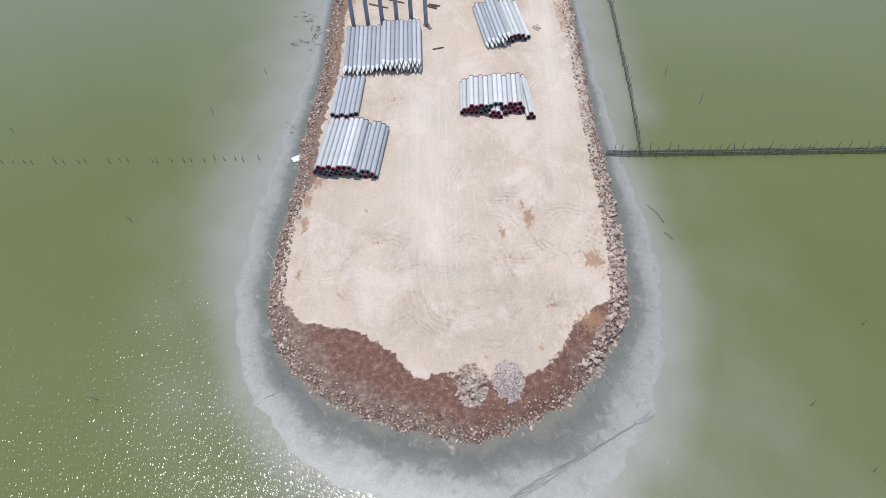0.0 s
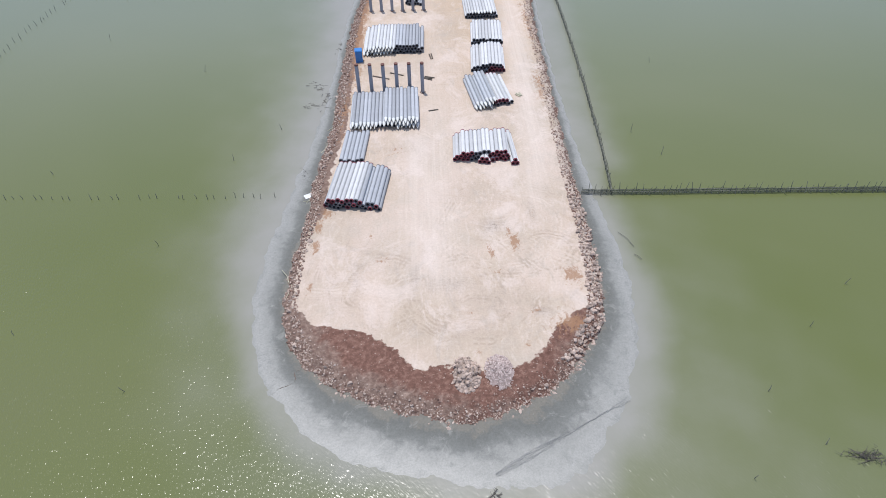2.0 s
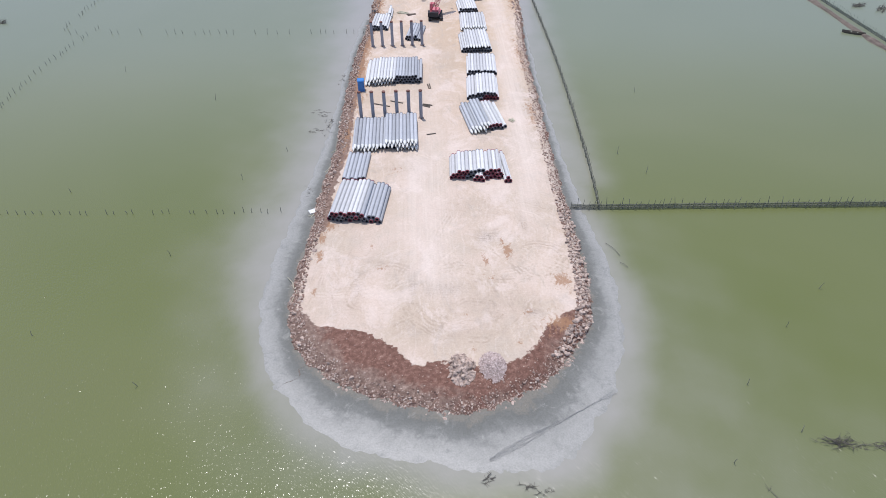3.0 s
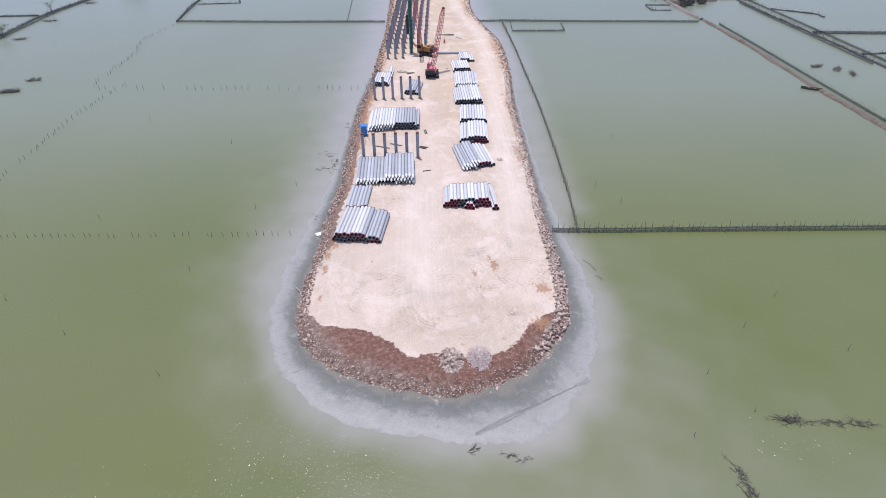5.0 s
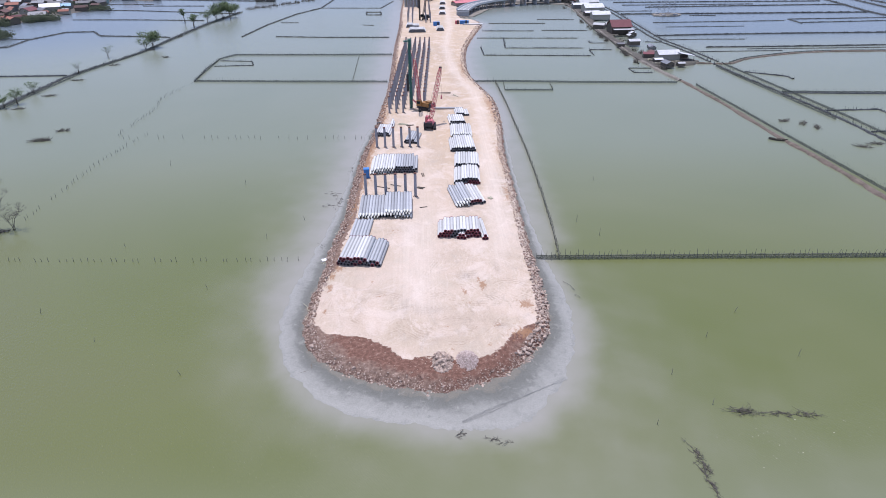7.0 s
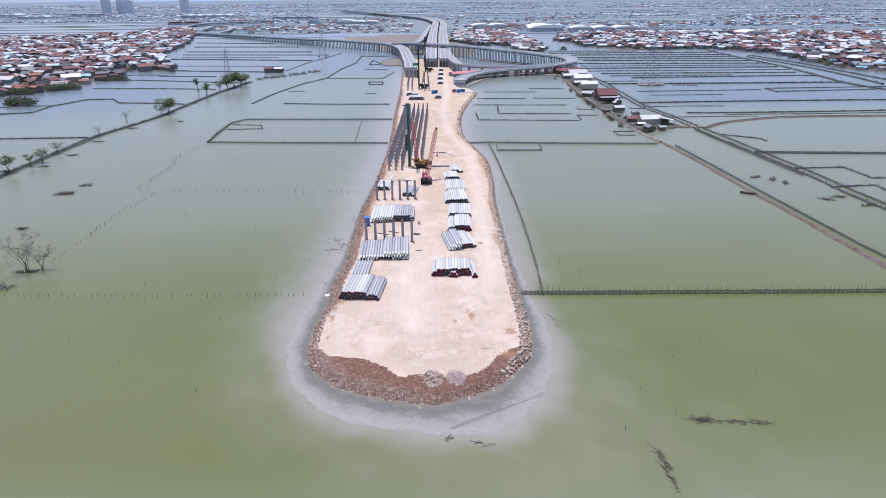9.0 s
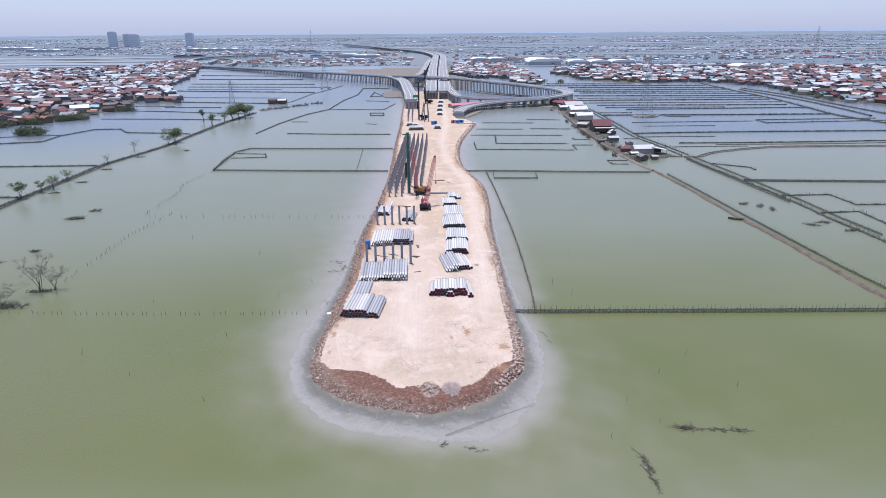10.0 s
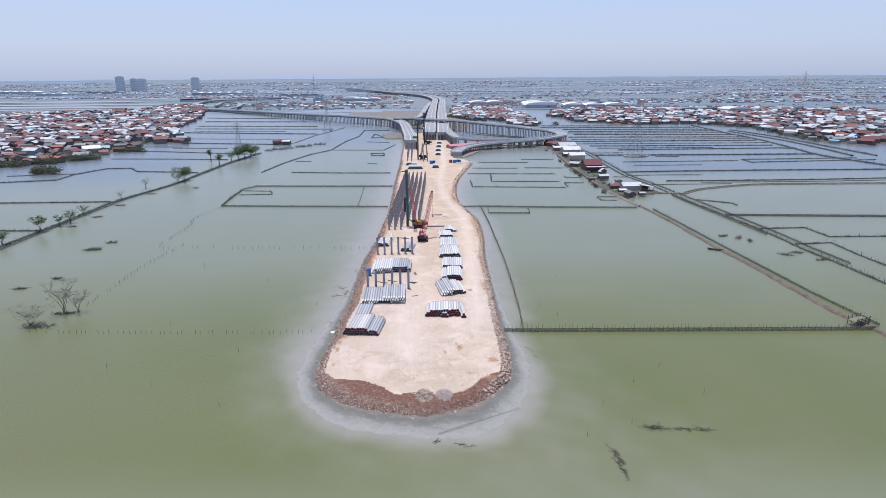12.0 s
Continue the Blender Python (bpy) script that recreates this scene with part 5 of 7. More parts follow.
def piling_rig(x, y, turn, lead_xy, lead_top, boom_tip, label, body, lead_mat, boom_mat, wide=0.9):
    ob = thing("piling_rig", pose(x, y, GROUND), label, "piling rig")
    crawler_base(ob, 2.9, 4.8, M_STEEL)
    m = Matrix.Rotation(radians(turn), 4, "Z")
    part("machine_house", Geo().box((0.2, -0.6, 1.85), (2.3, 3.2, 1.2), m, 0.93).box((0.5, -1.4, 2.7), (1.6, 1.6, 0.4), m, 0.9), body, ob)
    part("counterweight", Geo().box((0, -3.0, 1.8), (2.4, 0.8, 1.1), m, 0.95), M_STEEL, ob)
    cab = part("cab", Geo().box((-1.1, 1.1, 2.3), (1.0, 1.6, 1.7), m, 0.9), body, ob)
    part("window", Geo().box((-1.1, 1.1, 2.55), (1.03, 1.4, 0.8), m, 0.92), M_GLASS_DARK, cab, "dark tinted cab glass")
    lx, ly = lead_xy[0] - x, lead_xy[1] - y
    lead = part("lead", Geo().box((lx, ly, lead_top / 2), (wide * 0.75, wide * 0.75, lead_top)).lattice((lx, ly, 0.2), (lx, ly, lead_top), wide, wide, 16, 0.07), lead_mat, ob, "tall steel pile lead")
    part("sheave", Geo().rod((lx - 0.5, ly, lead_top + 0.2), (lx + 0.5, ly, lead_top + 0.2), 0.45, 0.45, 12).box((lx - 0.8, ly, lead_top - 0.1), (2.0, 0.7, 0.3)), lead_mat, lead)
    part("hammer", Geo().box((lx - wide * 0.9, ly, lead_top * 0.42), (0.8, 0.8, 4.2), None, 0.9).rod((lx - wide * 0.9, ly, lead_top * 0.42 - 3.2), (lx - wide * 0.9, ly, lead_top * 0.42 - 2.0), 0.4, 0.4, 12), M_STEEL, lead, "black diesel hammer")
    tip = Vector(boom_tip) - Vector((x, y, GROUND))
    foot = m @ Vector((0, 1.5, 1.7))
    part("boom", Geo().lattice(foot, foot.lerp(tip, 0.9), 0.7, 0.85, 13, 0.06).lattice(foot.lerp(tip, 0.9), tip, 0.85, 0.4, 2, 0.06), boom_mat, ob, "red lattice boom")
    b = Geo()
    b.rod(m @ Vector((-0.6, 1.6, 1.4)), (lx, ly, 3.0), 0.14, 0.12, 8)
    b.rod(m @ Vector((0.6, 1.6, 1.4)), (lx, ly, 3.0), 0.14, 0.12, 8)
    b.rod(tip, (lx, ly, lead_top - 2), 0.03, 0.03, 4)
    part("brace", b, boom_mat, ob)
    return ob


piling_rig(1.2, 146.2, 55, (-2.9, 148.6), 20.5, (-1.5, 142.0, 17.4), "yellow and red piling rig with a tall green lead", M_YELLOW, M_TEAL, M_RED)
piling_rig(3.4, 341, 60, (0.4, 339.5), 23.5, (4.0, 334, 12), "dark piling rig with a black lead", M_STEEL, M_STEEL, M_STEEL)
piling_rig(8.0, 437, 60, (5.3, 436), 25.0, (8, 431, 12), "dark piling rig beside the viaduct end", M_STEEL, M_STEEL, M_STEEL)

# loose timber and planks about the site
def planks(x, y, turn, count, length, label, mat):
    ob = thing("timber", pose(x, y, GROUND + 0.03, 0, 0, turn), label, "timber", "loose site timber")
    for k in range(count):
        p = part("plank", Geo().box((0, 0, 0.05), (0.22, length, 0.09)), mat, ob)
        p.matrix_basis = pose((k - count / 2) * 0.34, random.uniform(-0.3, 0.3), 0.005, 0, 0, random.uniform(-14, 14))


for x, y, turn, n, ln, mt in ((-5.2, 131.5, 60, 4, 2.6, M_BAMBOO_PALE), (-3.0, 130.2, 110, 3, 2.2, M_DIKE_EARTH), (-8.4, 83.6, 58, 1, 3.2, M_DIKE_EARTH), (-6.0, 84.8, 62, 1, 2.6, M_BARK), (-0.4, 83.0, 75, 3, 1.8, M_BARK), (0.2, 72.5, 88, 1, 1.6, M_BARK),
                              (0.4, 91.0, 20, 2, 2.0, M_DIKE_EARTH), (8.2, 167, 85, 3, 4.5, M_DIKE_EARTH), (12.0, 163, 30, 2, 3.0, M_BAMBOO_PALE), (14.8, 76.4, 30, 3, 1.1, M_BAMBOO_PALE), (-12.2, 133, 10, 3, 1.5, M_STEEL)):
    planks(x, y, turn, n, ln, "loose weathered timber lying on the fill", mt)

# blue portable cabin at the west edge, and the site's containers
toilet = thing("portable_toilet", pose(-12.7, 89.9, GROUND, 0, 0, 6), "bright blue plastic portable toilet on the fill edge", "toilet")
part("body", Geo().box((0, 0, 1.05), (1.25, 1.25, 2.1)), M_BLUE, toilet)
part("roof", Geo().box((0, 0, 2.18), (1.4, 1.4, 0.16), None, 0.85), M_BLUE, toilet)
door = part("door", Geo().box((0.05, -0.64, 1.0), (0.8, 0.05, 1.8)), M_BLUE, toilet)
part("handle", Geo().box((0.35, -0.68, 1.0), (0.06, 0.05, 0.2)), M_STEEL, door)


def container(x, y, turn, size, mat, label):
    ob = thing("site_container", pose(x, y, GROUND, 0, 0, turn), label, "container")
    body = part("body", Geo().box((0, 0, size[2] / 2), size), mat, ob)
    n = int(size[0] / 0.5)
    for i in range(n):
        for s in (-1, 1):
            part("rib", Geo().box((-size[0] / 2 + (i + 0.5) * size[0] / n, s * size[1] / 2, size[2] / 2), (0.22, 0.08, size[2] * 0.9)), mat, body)
    part("door", Geo().box((size[0] * 0.2, -size[1] / 2 - 0.07, 1.05), (0.9, 0.06, 2.0)), M_STEEL, ob)
    part("roof", Geo().box((0, 0, size[2] + 0.06), (size[0] + 0.2, size[1] + 0.2, 0.12)), mat, ob)


container(9.6, 318, 10, (3.4, 2.0, 1.9), M_BLUE, "blue steel site container on the fill")
container(25.4, 322.6, 3, (5.0, 2.2, 1.7), M_BLUE, "blue steel site office at the ramp foot")
container(21.4, 323.2, 3, (2.0, 2.0, 1.6), M_RED, "red steel site container at the ramp foot")
far_stack(24.5, 319.4, -88, 11, [(2, 0)], "two long pale piles lying by the site office")


# ---- rocks ----
ROCKS = [rock_mesh("rock", k, M_ROCK) for k in range(8)]


def height_at(x, y):
    return float(fill_height(np.array([x]), np.array([y]))[0])


def rock_soup(name, spots, mat, seed):
    """Many small stones as one mesh. spots: x, y, z, size."""
    rnd = random.Random(seed)
    protos = [rock_mesh("proto", seed * 10 + k, mat, 0.42) for k in range(6)]
    shapes = [([v.co.copy() for v in me.vertices], [tuple(p.vertices) for p in me.polygons]) for me in protos]
    for me in protos:
        bpy.data.meshes.remove(me)
    g = Geo()
    for x, y, z, s in spots:
        vs, fs = rnd.choice(shapes)
        g.add(vs, fs, Matrix.Translation((x, y, z)) @ Euler((rnd.uniform(-0.4, 0.4), rnd.uniform(-0.4, 0.4), rnd.uniform(0, 6.3))).to_matrix().to_4x4() @ Matrix.Diagonal((s, s, s * 0.85, 1)))
    return g.mesh(name, mat)


rim = resample([(p.x, p.y) for p in SHORE], 0.5)
rnd = random.Random(5)
big, small = [], []
for a, b in zip(rim, rim[1:]):
    q = b - a
    if q.length < 1e-6 or a.y > 335:
        continue
    inward = Vector((-q.y, q.x, 0)).normalized()
    if a.y < 125:
        side = "east" if a.x > 11 and a.y > 22 else ("west" if a.x < -12 and a.y > 27 else "nose")
        for _ in range({"east": 46 if a.y < 60 else 24, "west": 22, "nose": 90}[side]):
            t = rnd.random()
            across = {"east": rnd.uniform(-0.35, 1.8), "west": rnd.uniform(-0.3, 1.7), "nose": abs(rnd.gauss(0, 0.95)) - 0.15}[side]
            p = a.lerp(b, t) + inward * across
            s = {"east": 0.04 + (0.24 if a.y < 50 else 0.14) * rnd.random() ** 3.4, "west": 0.04 + 0.15 * rnd.random() ** 1.7, "nose": 0.03 + 0.105 * rnd.random() ** 2.2}[side]
            if side != "east" and rnd.random() < 0.025:
                s *= 2.0
            (big if s > 0.215 and p.y < 75 else small).append((p.x, p.y, s))
    else:
        for _ in range(3 if a.y < 200 else 2):
            p = a.lerp(b, rnd.random()) + inward * rnd.uniform(-0.4, 2.0)
            small.append((p.x, p.y, rnd.uniform(0.12, 0.32)))
clods = []
for _ in range(2600):
    x, y = rnd.uniform(-17, 17), rnd.uniform(16.5, 30)
    clods.append((x, y, 0.02 + 0.06 * rnd.random() ** 3.5))
cx, cy = np.array([c[0] for c in clods]), np.array([c[1] for c in clods])
keep = (cy < np.interp(cx, [p.x for p in SOIL_EDGE], [p.y for p in SOIL_EDGE]) - 0.2) & (shore_in(cx, cy) > 0.4)
small += [c for c, k in zip(clods, keep) if k]
rnd.shuffle(big)
small += big[300:]
bx = np.array([b[0] for b in small])
by = np.array([b[1] for b in small])
bz = fill_height(bx, by)
tagged(part("rubble", rock_soup("rubble", [(b[0], b[1], max(z, -0.05) + b[2] * 0.25, b[2]) for b, z in zip(small, bz)], M_RUBBLE, 3), None, embankment), "mixed tan and brown edge rubble", kind="stuff")
for x, y, s in big[:300]:
    ob = new("rock", rnd.choice(ROCKS))
    ob.parent = embankment
    ob.matrix_basis = pose(x, y, max(height_at(x, y), -0.05) + s * 0.3, rnd.uniform(-25, 25), rnd.uniform(-25, 25), rnd.uniform(0, 360)) @ Matrix.Diagonal((s * 1.15, s, s, 1))


def heap(x, y, wx, wy, high, count, size, label, mat, seed):
    """A tipped heap of stone."""
    rnd = random.Random(seed)
    ob = thing("rock_heap", pose(x, y, GROUND - 0.1), label, "rock heap")
    g = Geo()
    n, k = 20, 6
    vs = [(0, 0, high * 0.9)]
    for j in range(1, k + 1):
        for i in range(n):
            a0, r = 2 * math.pi * i / n, j / k * (1 + 0.08 * math.sin(3 * i + seed))
            vs.append((wx * r * math.cos(a0), wy * r * math.sin(a0), high * 0.9 * (1 - (j / k) ** 1.5) - 0.1 * (j == k)))
    g.add(vs, [(0, 1 + i, 1 + (i + 1) % n) for i in range(n)] + [(1 + (j - 1) * n + i, 1 + j * n + i, 1 + j * n + (i + 1) % n, 1 + (j - 1) * n + (i + 1) % n) for j in range(1, k) for i in range(n)])
    part("core", g, mat, ob)
    spots = []
    for _ in range(count):
        a0, r = rnd.uniform(0, 2 * math.pi), math.sqrt(rnd.random()) * 1.04
        spots.append((wx * r * math.cos(a0), wy * r * math.sin(a0), high * max(0, 1 - r ** 1.5) + size * 0.25, size * rnd.uniform(0.55, 1.25)))
    if count > 300:
        tagged(part("gravel", rock_soup("gravel", spots, mat, seed), None, ob), kind="stuff")
    else:
        for p in spots:
            c = new("rock", rnd.choice(ROCKS))
            c.parent = ob
            c.matrix_basis = pose(p[0], p[1], p[2], rnd.uniform(-30, 30), rnd.uniform(-30, 30), rnd.uniform(0, 360)) @ Matrix.Diagonal((p[3], p[3], p[3], 1))


heap(2.35, 21.6, 1.45, 2.1, 1.1, 190, 0.24, "heap of pale tan quarry rock tipped on brown soil", M_ROCK, 4)
heap(5.8, 21.9, 1.55, 2.1, 1.0, 900, 0.115, "heap of pinkish grey crushed stone on brown soil", M_GRAVEL, 7)

# driftwood, branches and an old net in the mud
def driftwood(pts, r, label, mat):
    ob = tagged(new("driftwood"), label, "driftwood", "washed up sticks")
    ob.location = (pts[0][0], pts[0][1], pts[0][2])
    g = Geo()
    base = Vector(pts[0])
    for a, b in zip(pts, pts[1:]):
        g.rod(Vector(a) - base, Vector(b) - base, r, r * 0.8, 6)
    part("stick", g, mat, ob)


for x, y, a0, ln in ((-17.9, 33.6, 75, 3.0), (-17.7, 34.8, 20, 1.8), (-17.9, 36.0, 110, 2.6), (-13.6, 23.3, 70, 1.7), (-13.0, 22.6, 20, 1.0), (-16.8, 58.5, 30, 1.8), (-17.8, 51.2, 60, 2.2), (-18.2, 51.6, 5, 1.4), (24.8, 40.5, 108, 3.0), (25.2, 38.2, 120, 1.2), (-17.0, 63, 60, 2.0), (-16.6, 69, 40, 1.4)):
    z = max(height_at(x, y), 0.02) + 0.12
    driftwood([(x, y, z), (x + 0.5 * ln * math.cos(radians(a0)), y + 0.5 * ln * math.sin(radians(a0)), z + 0.06), (x + ln * math.cos(radians(a0 + 8)), y + ln * math.sin(radians(a0 + 8)), z)], 0.05 if x < 20 else 0.03, "bleached bamboo stick washed up at the edge", M_BAMBOO_PALE if x < 20 else M_TWIG)


def brush(x, y, lx, ly, count, tall, label, turn=0, thick=0.05):
    """Dead branches heaped in the water."""
    ob = thing("dead_brush", pose(x, y, 0, 0, 0, turn), label, "dead branches")
    g = Geo()
    for _ in range(count):
        a = Vector((random.uniform(-lx, lx) / 2, random.uniform(-ly, ly) / 2, random.uniform(-0.1, 0.1)))
        b = a + Vector((random.uniform(-1, 1) * min(lx, 1.6), random.uniform(-0.6, 0.6), random.uniform(0.0, tall)))
        g.rod(a, b, thick, thick * 0.4, 5)
        for _ in range(3):
            c = a.lerp(b, random.uniform(0.3, 1))
            g.rod(c, c + Vector((random.uniform(-0.5, 0.5), random.uniform(-0.5, 0.5), random.uniform(0.0, tall * 0.6))), 0.025, 0.01, 4)
    tagged(part("brushwood", g, M_TWIG, ob), kind="stuff")


brush(43.3, 11.0, 9.5, 0.3, 60, 0.22, "long dark raft of dead branches in the pond", -5, 0.035)
brush(39.0, 11.8, 2.2, 0.4, 24, 0.5, "upright twigs on a raft of branches in the pond", 0, 0.02)
brush(30.9, 4.6, 3.6, 0.3, 36, 0.2, "sunken line of dark branches in the pond", 98, 0.035)
brush(30.7, 1.0, 4.4, 0.2, 26, 0.15, "thin sunken branches trailing in the pond", 96, 0.03)
brush(8.5, 8.3, 3.0, 0.6, 12, 0.2, "few dark twigs lying in the shallows", -8, 0.018)
brush(4.5, 9.4, 1.0, 0.5, 8, 0.2, "few dark twigs lying in the shallows")
brush(-85.6, 59.6, 6.0, 2.0, 90, 1.2, "tangled dead mangrove branches in the pond")
brush(-106.6, 126, 5.0, 1.6, 90, 0.9, "dead branches heaped in the pond", 15)
brush(-104.9, 135, 2.6, 1.2, 40, 0.8, "dead branches heaped in the pond", 10)
for x, y in ((112, 128), (114, 124), (121, 109), (116, 107), (124, 101), (108, 131)):
    brush(x, y, 3.4, 1.4, 40, 0.7, "dark dead brush standing in the pond", random.uniform(0, 180))
for x, y in ((-16.5, 79), (-17.5, 76), (-18, 83), (-17, 58), (-15, 97)):
    brush(x - 1.6, y, 3.4, 1.8, 11, 0.12, "thin dark twigs in the shallows beside the embankment", random.uniform(0, 180), 0.022)
net = thing("old_net", pose(11.6, 15.0, 0.03, 0, 0, 27.5), "old dark fishing net trailing over the mud", "net")
g = Geo()
for k in range(7):
    r0 = random.Random(k)
    pts = [Vector((-8 + i * 0.5, r0.gauss(0, 0.05) + (k - 3) * 0.055 * (1 + math.sin(i * 0.21)), 0.06 + 0.008 * k)) for i in range(r0.randint(12, 20) if k % 3 else 33)]
    for a, b in zip(pts, pts[1:]):
        g.rod(a, b, 0.010, 0.010, 4)
part("netting", g, M_NETTING, net)
# a drained rill across the mud, and washed-up rubbish at the west edge
rill = Geo()
rows = []
for i, p in enumerate(smooth_line([(-13.9, 24.5), (-14.9, 23.8), (-15.6, 23.4), (-15.4, 22.5), (-16.0, 21.9), (-17.0, 21.5), (-17.9, 20.6)], 8)):
    z = float(mud_height(np.array([p.x]), np.array([p.y]))[0])
    w = 0.05 + 0.03 * math.sin(i * 1.7)
    rows.append([p + Vector((-w, -w, z + 0.012)), p + Vector((w, w, z + 0.012))])
tagged(part("mud_rill", rill.sweep(rows, False), M_DIKE_EARTH), "thin dark rill winding over the wet mud", "rill", kind="structure")
rag = Geo()
rr0 = random.Random(9)
rag.add([(i * 0.3 - 0.75, j * 0.28 - 0.4, 0.12 + 0.16 * rr0.random()) for j in range(4) for i in range(6)], [(j * 6 + i, j * 6 + i + 1, j * 6 + i + 7, j * 6 + i + 6) for j in range(3) for i in range(5)])
sheet_ob = part("plastic_sheet", rag, M_WHITE)
sheet_ob.matrix_basis = pose(-17.5, 52.8, max(height_at(-17.5, 52.8), 0.0), 0, 0, 30)
tagged(sheet_ob, "crumpled white plastic sheet washed up at the edge", "rubbish")
gate = thing("sluice_gate", pose(100.6, 51.5, 0.1, 0, 0, 20), "small dark timber sluice at the dike corner", "sluice gate")
for k in range(8):
    px, py = (k % 4 - 1.5) * 1.3, (k // 4 - 0.5) * 2.2
    part("post", Geo().rod((px, py, -0.5), (px + 0.08, py, 2.0), 0.09, 0.07, 6), M_BARK, gate)
for k in range(4):
    part("board", Geo().box((0, -1.1, 0.4 + 0.38 * k), (4.4, 0.08, 0.22)), M_BARK, gate)
part("walkway", Geo().box((0, 0, 1.1), (4.6, 2.0, 0.08)), M_BAMBOO, gate)
boat = thing("boat", pose(97.0, 113.6, 0.0, 0, 0, 60), "small dark wooden boat moored at a dike", "boat")
hull = []
for i in range(9):
    t = i / 8 * 2 - 1
    w = 0.55 * (1 - abs(t) ** 2.4)
    hull += [(-w, t * 2.4, 0.42 + 0.2 * t * t), (-w * 0.6, t * 2.3, -0.1), (w * 0.6, t * 2.3, -0.1), (w, t * 2.4, 0.42 + 0.2 * t * t)]
part("hull", Geo().add(hull, [(4 * i + j, 4 * i + j + 1, 4 * i + j + 5, 4 * i + j + 4) for i in range(8) for j in range(3)]), M_BARK, boat)
part("thwart", Geo().box((0, 0.5, 0.32), (0.8, 0.25, 0.05)).box((0, -0.8, 0.32), (0.7, 0.25, 0.05)), M_BAMBOO, boat)


# ---- viaducts ----
def viaduct(label, line, wide, thick=1.6, gap=22, cols=2, ends=True, step=10):
    """A road deck on piers. line: x, y and the height of the road."""
    pts = resample3(line, step)
    base = Vector((pts[0].x, pts[0].y, 0))
    ob = thing("viaduct", Matrix.Translation(base), label, "viaduct")
    deck, rows, kr, marks = Geo(), [], ([], []), ([], [], [])
    up = Vector((0, 0, 1))
    for i, p in enumerate(pts):
        q = pts[min(i + 1, len(pts) - 1)] - pts[max(i - 1, 0)]
        s = Vector((q.y, -q.x, 0)).normalized()
        c, h = p - base, wide / 2
        rows.append([c - s * h, c - s * h - up * 0.3, c - s * h * 0.8 - up * thick, c + s * h * 0.8 - up * thick, c + s * h - up * 0.3, c + s * h])
        for k, d in ((0, -1), (1, 1)):
            kr[k].append([c + s * d * (h + 0.05) - up * 0.2, c + s * d * (h + 0.03) + up * 0.95, c + s * d * (h - 0.25) + up * 0.95, c + s * d * (h - 0.45) + up * 0.006])
        for k, d in ((0, 0.0), (1, -h * 0.74), (2, h * 0.74)):
            marks[k].append([c + s * (d - 0.14) + up * 0.012, c + s * (d + 0.14) + up * 0.012])
    part("deck", deck.sweep(rows), M_ROAD, ob)
    for k in (0, 1):
        part("parapet", Geo().sweep(kr[k]), M_PARAPET, ob, "pale cast concrete parapet")
    for k in range(3):
        part("lane_line", Geo().sweep(marks[k], False), M_WHITE, ob, "faint white lane line")
    for p in resample3(line, gap):
        i = min(range(len(pts)), key=lambda j: (pts[j] - p).length)
        q = pts[min(i + 1, len(pts) - 1)] - pts[max(i - 1, 0)]
        turn = math.atan2(-q.x, q.y)
        high = p.z - thick
        if high < 1.2:
            continue
        g = Geo()
        m = Matrix.Translation(Vector((p.x, p.y, 0)) - base) @ Matrix.Rotation(turn, 4, "Z")
        g.box((0, 0, high - 0.4), (wide * 0.94, 1.3, 0.8), m, 1.0)
        for k in range(cols):
            x = (k / (cols - 1) - 0.5) * wide * 0.84 if cols > 1 else 0
            a, b = m @ Vector((x, 0, -0.5)), m @ Vector((x, 0, high - 1.0))
            g.rod(a, b, 0.36, 0.36, 8)
        part("pier", g, M_PIER, ob)
    return ob


def resample3(line, step):
    pts = smooth_line(line, 8)
    out, left = [pts[0]], step
    for a, b in zip(pts, pts[1:]):
        d = (b - a).length
        while left <= d:
            out.append(a.lerp(b, left / d))
            left += step
        left -= d
    return out


viaduct("grey concrete ramp viaduct curving west on many piers", [(-5.4, 402, 8), (-6.4, 440, 8), (-8.8, 480, 8), (-12, 535, 8.1), (-17, 590, 8.2), (-30, 640, 8.4), (-53.5, 671.6, 8.4), (-99.5, 723.8, 8), (-143.3, 775.8, 6.8), (-194.4, 841, 5.5), (-251.7, 909, 4.8), (-312.6, 970, 4.4), (-360, 1018, 4.2),
         (-408, 1100, 4), (-452, 1215, 4), (-478, 1325, 4.5), (-478, 1409, 5), (-448, 1471, 5), (-350, 1586, 5)], 9.5, 1.0, 9, 5)
viaduct("main viaduct carriageway of pale grey concrete", [(9.6, 471, 8), (13.2, 600, 8), (19.0, 810, 8), (25.3, 1000, 8), (31.4, 1180, 8), (34.3, 1330, 7.5), (20, 1570, 6.5), (-11.5, 1749, 6.8), (-80, 1930, 8), (-175, 2186, 11), (-290, 2436, 15)], 11.5, 1.2, 14, 5)
viaduct("main viaduct carriageway of pale grey concrete", [(22.2, 470, 8), (26.1, 600, 8), (32.6, 810, 8), (39.5, 1000, 8), (46.0, 1176, 8), (48.5, 1340, 7.5), (34, 1590, 6.5), (2, 1775, 6.8), (-66, 1955, 8), (-160, 2210, 11), (-275, 2460, 15)], 11.5, 1.2, 14, 5)
viaduct("slip road viaduct joining the main carriageway", [(-26, 643.9, 8.3), (-8.4, 650.7, 8.3), (0.6, 684.9, 8.3), (6.7, 794, 8.3), (13.4, 959, 8.2), (22.4, 1143, 8.2)], 6.5, 1.0, 14, 3)
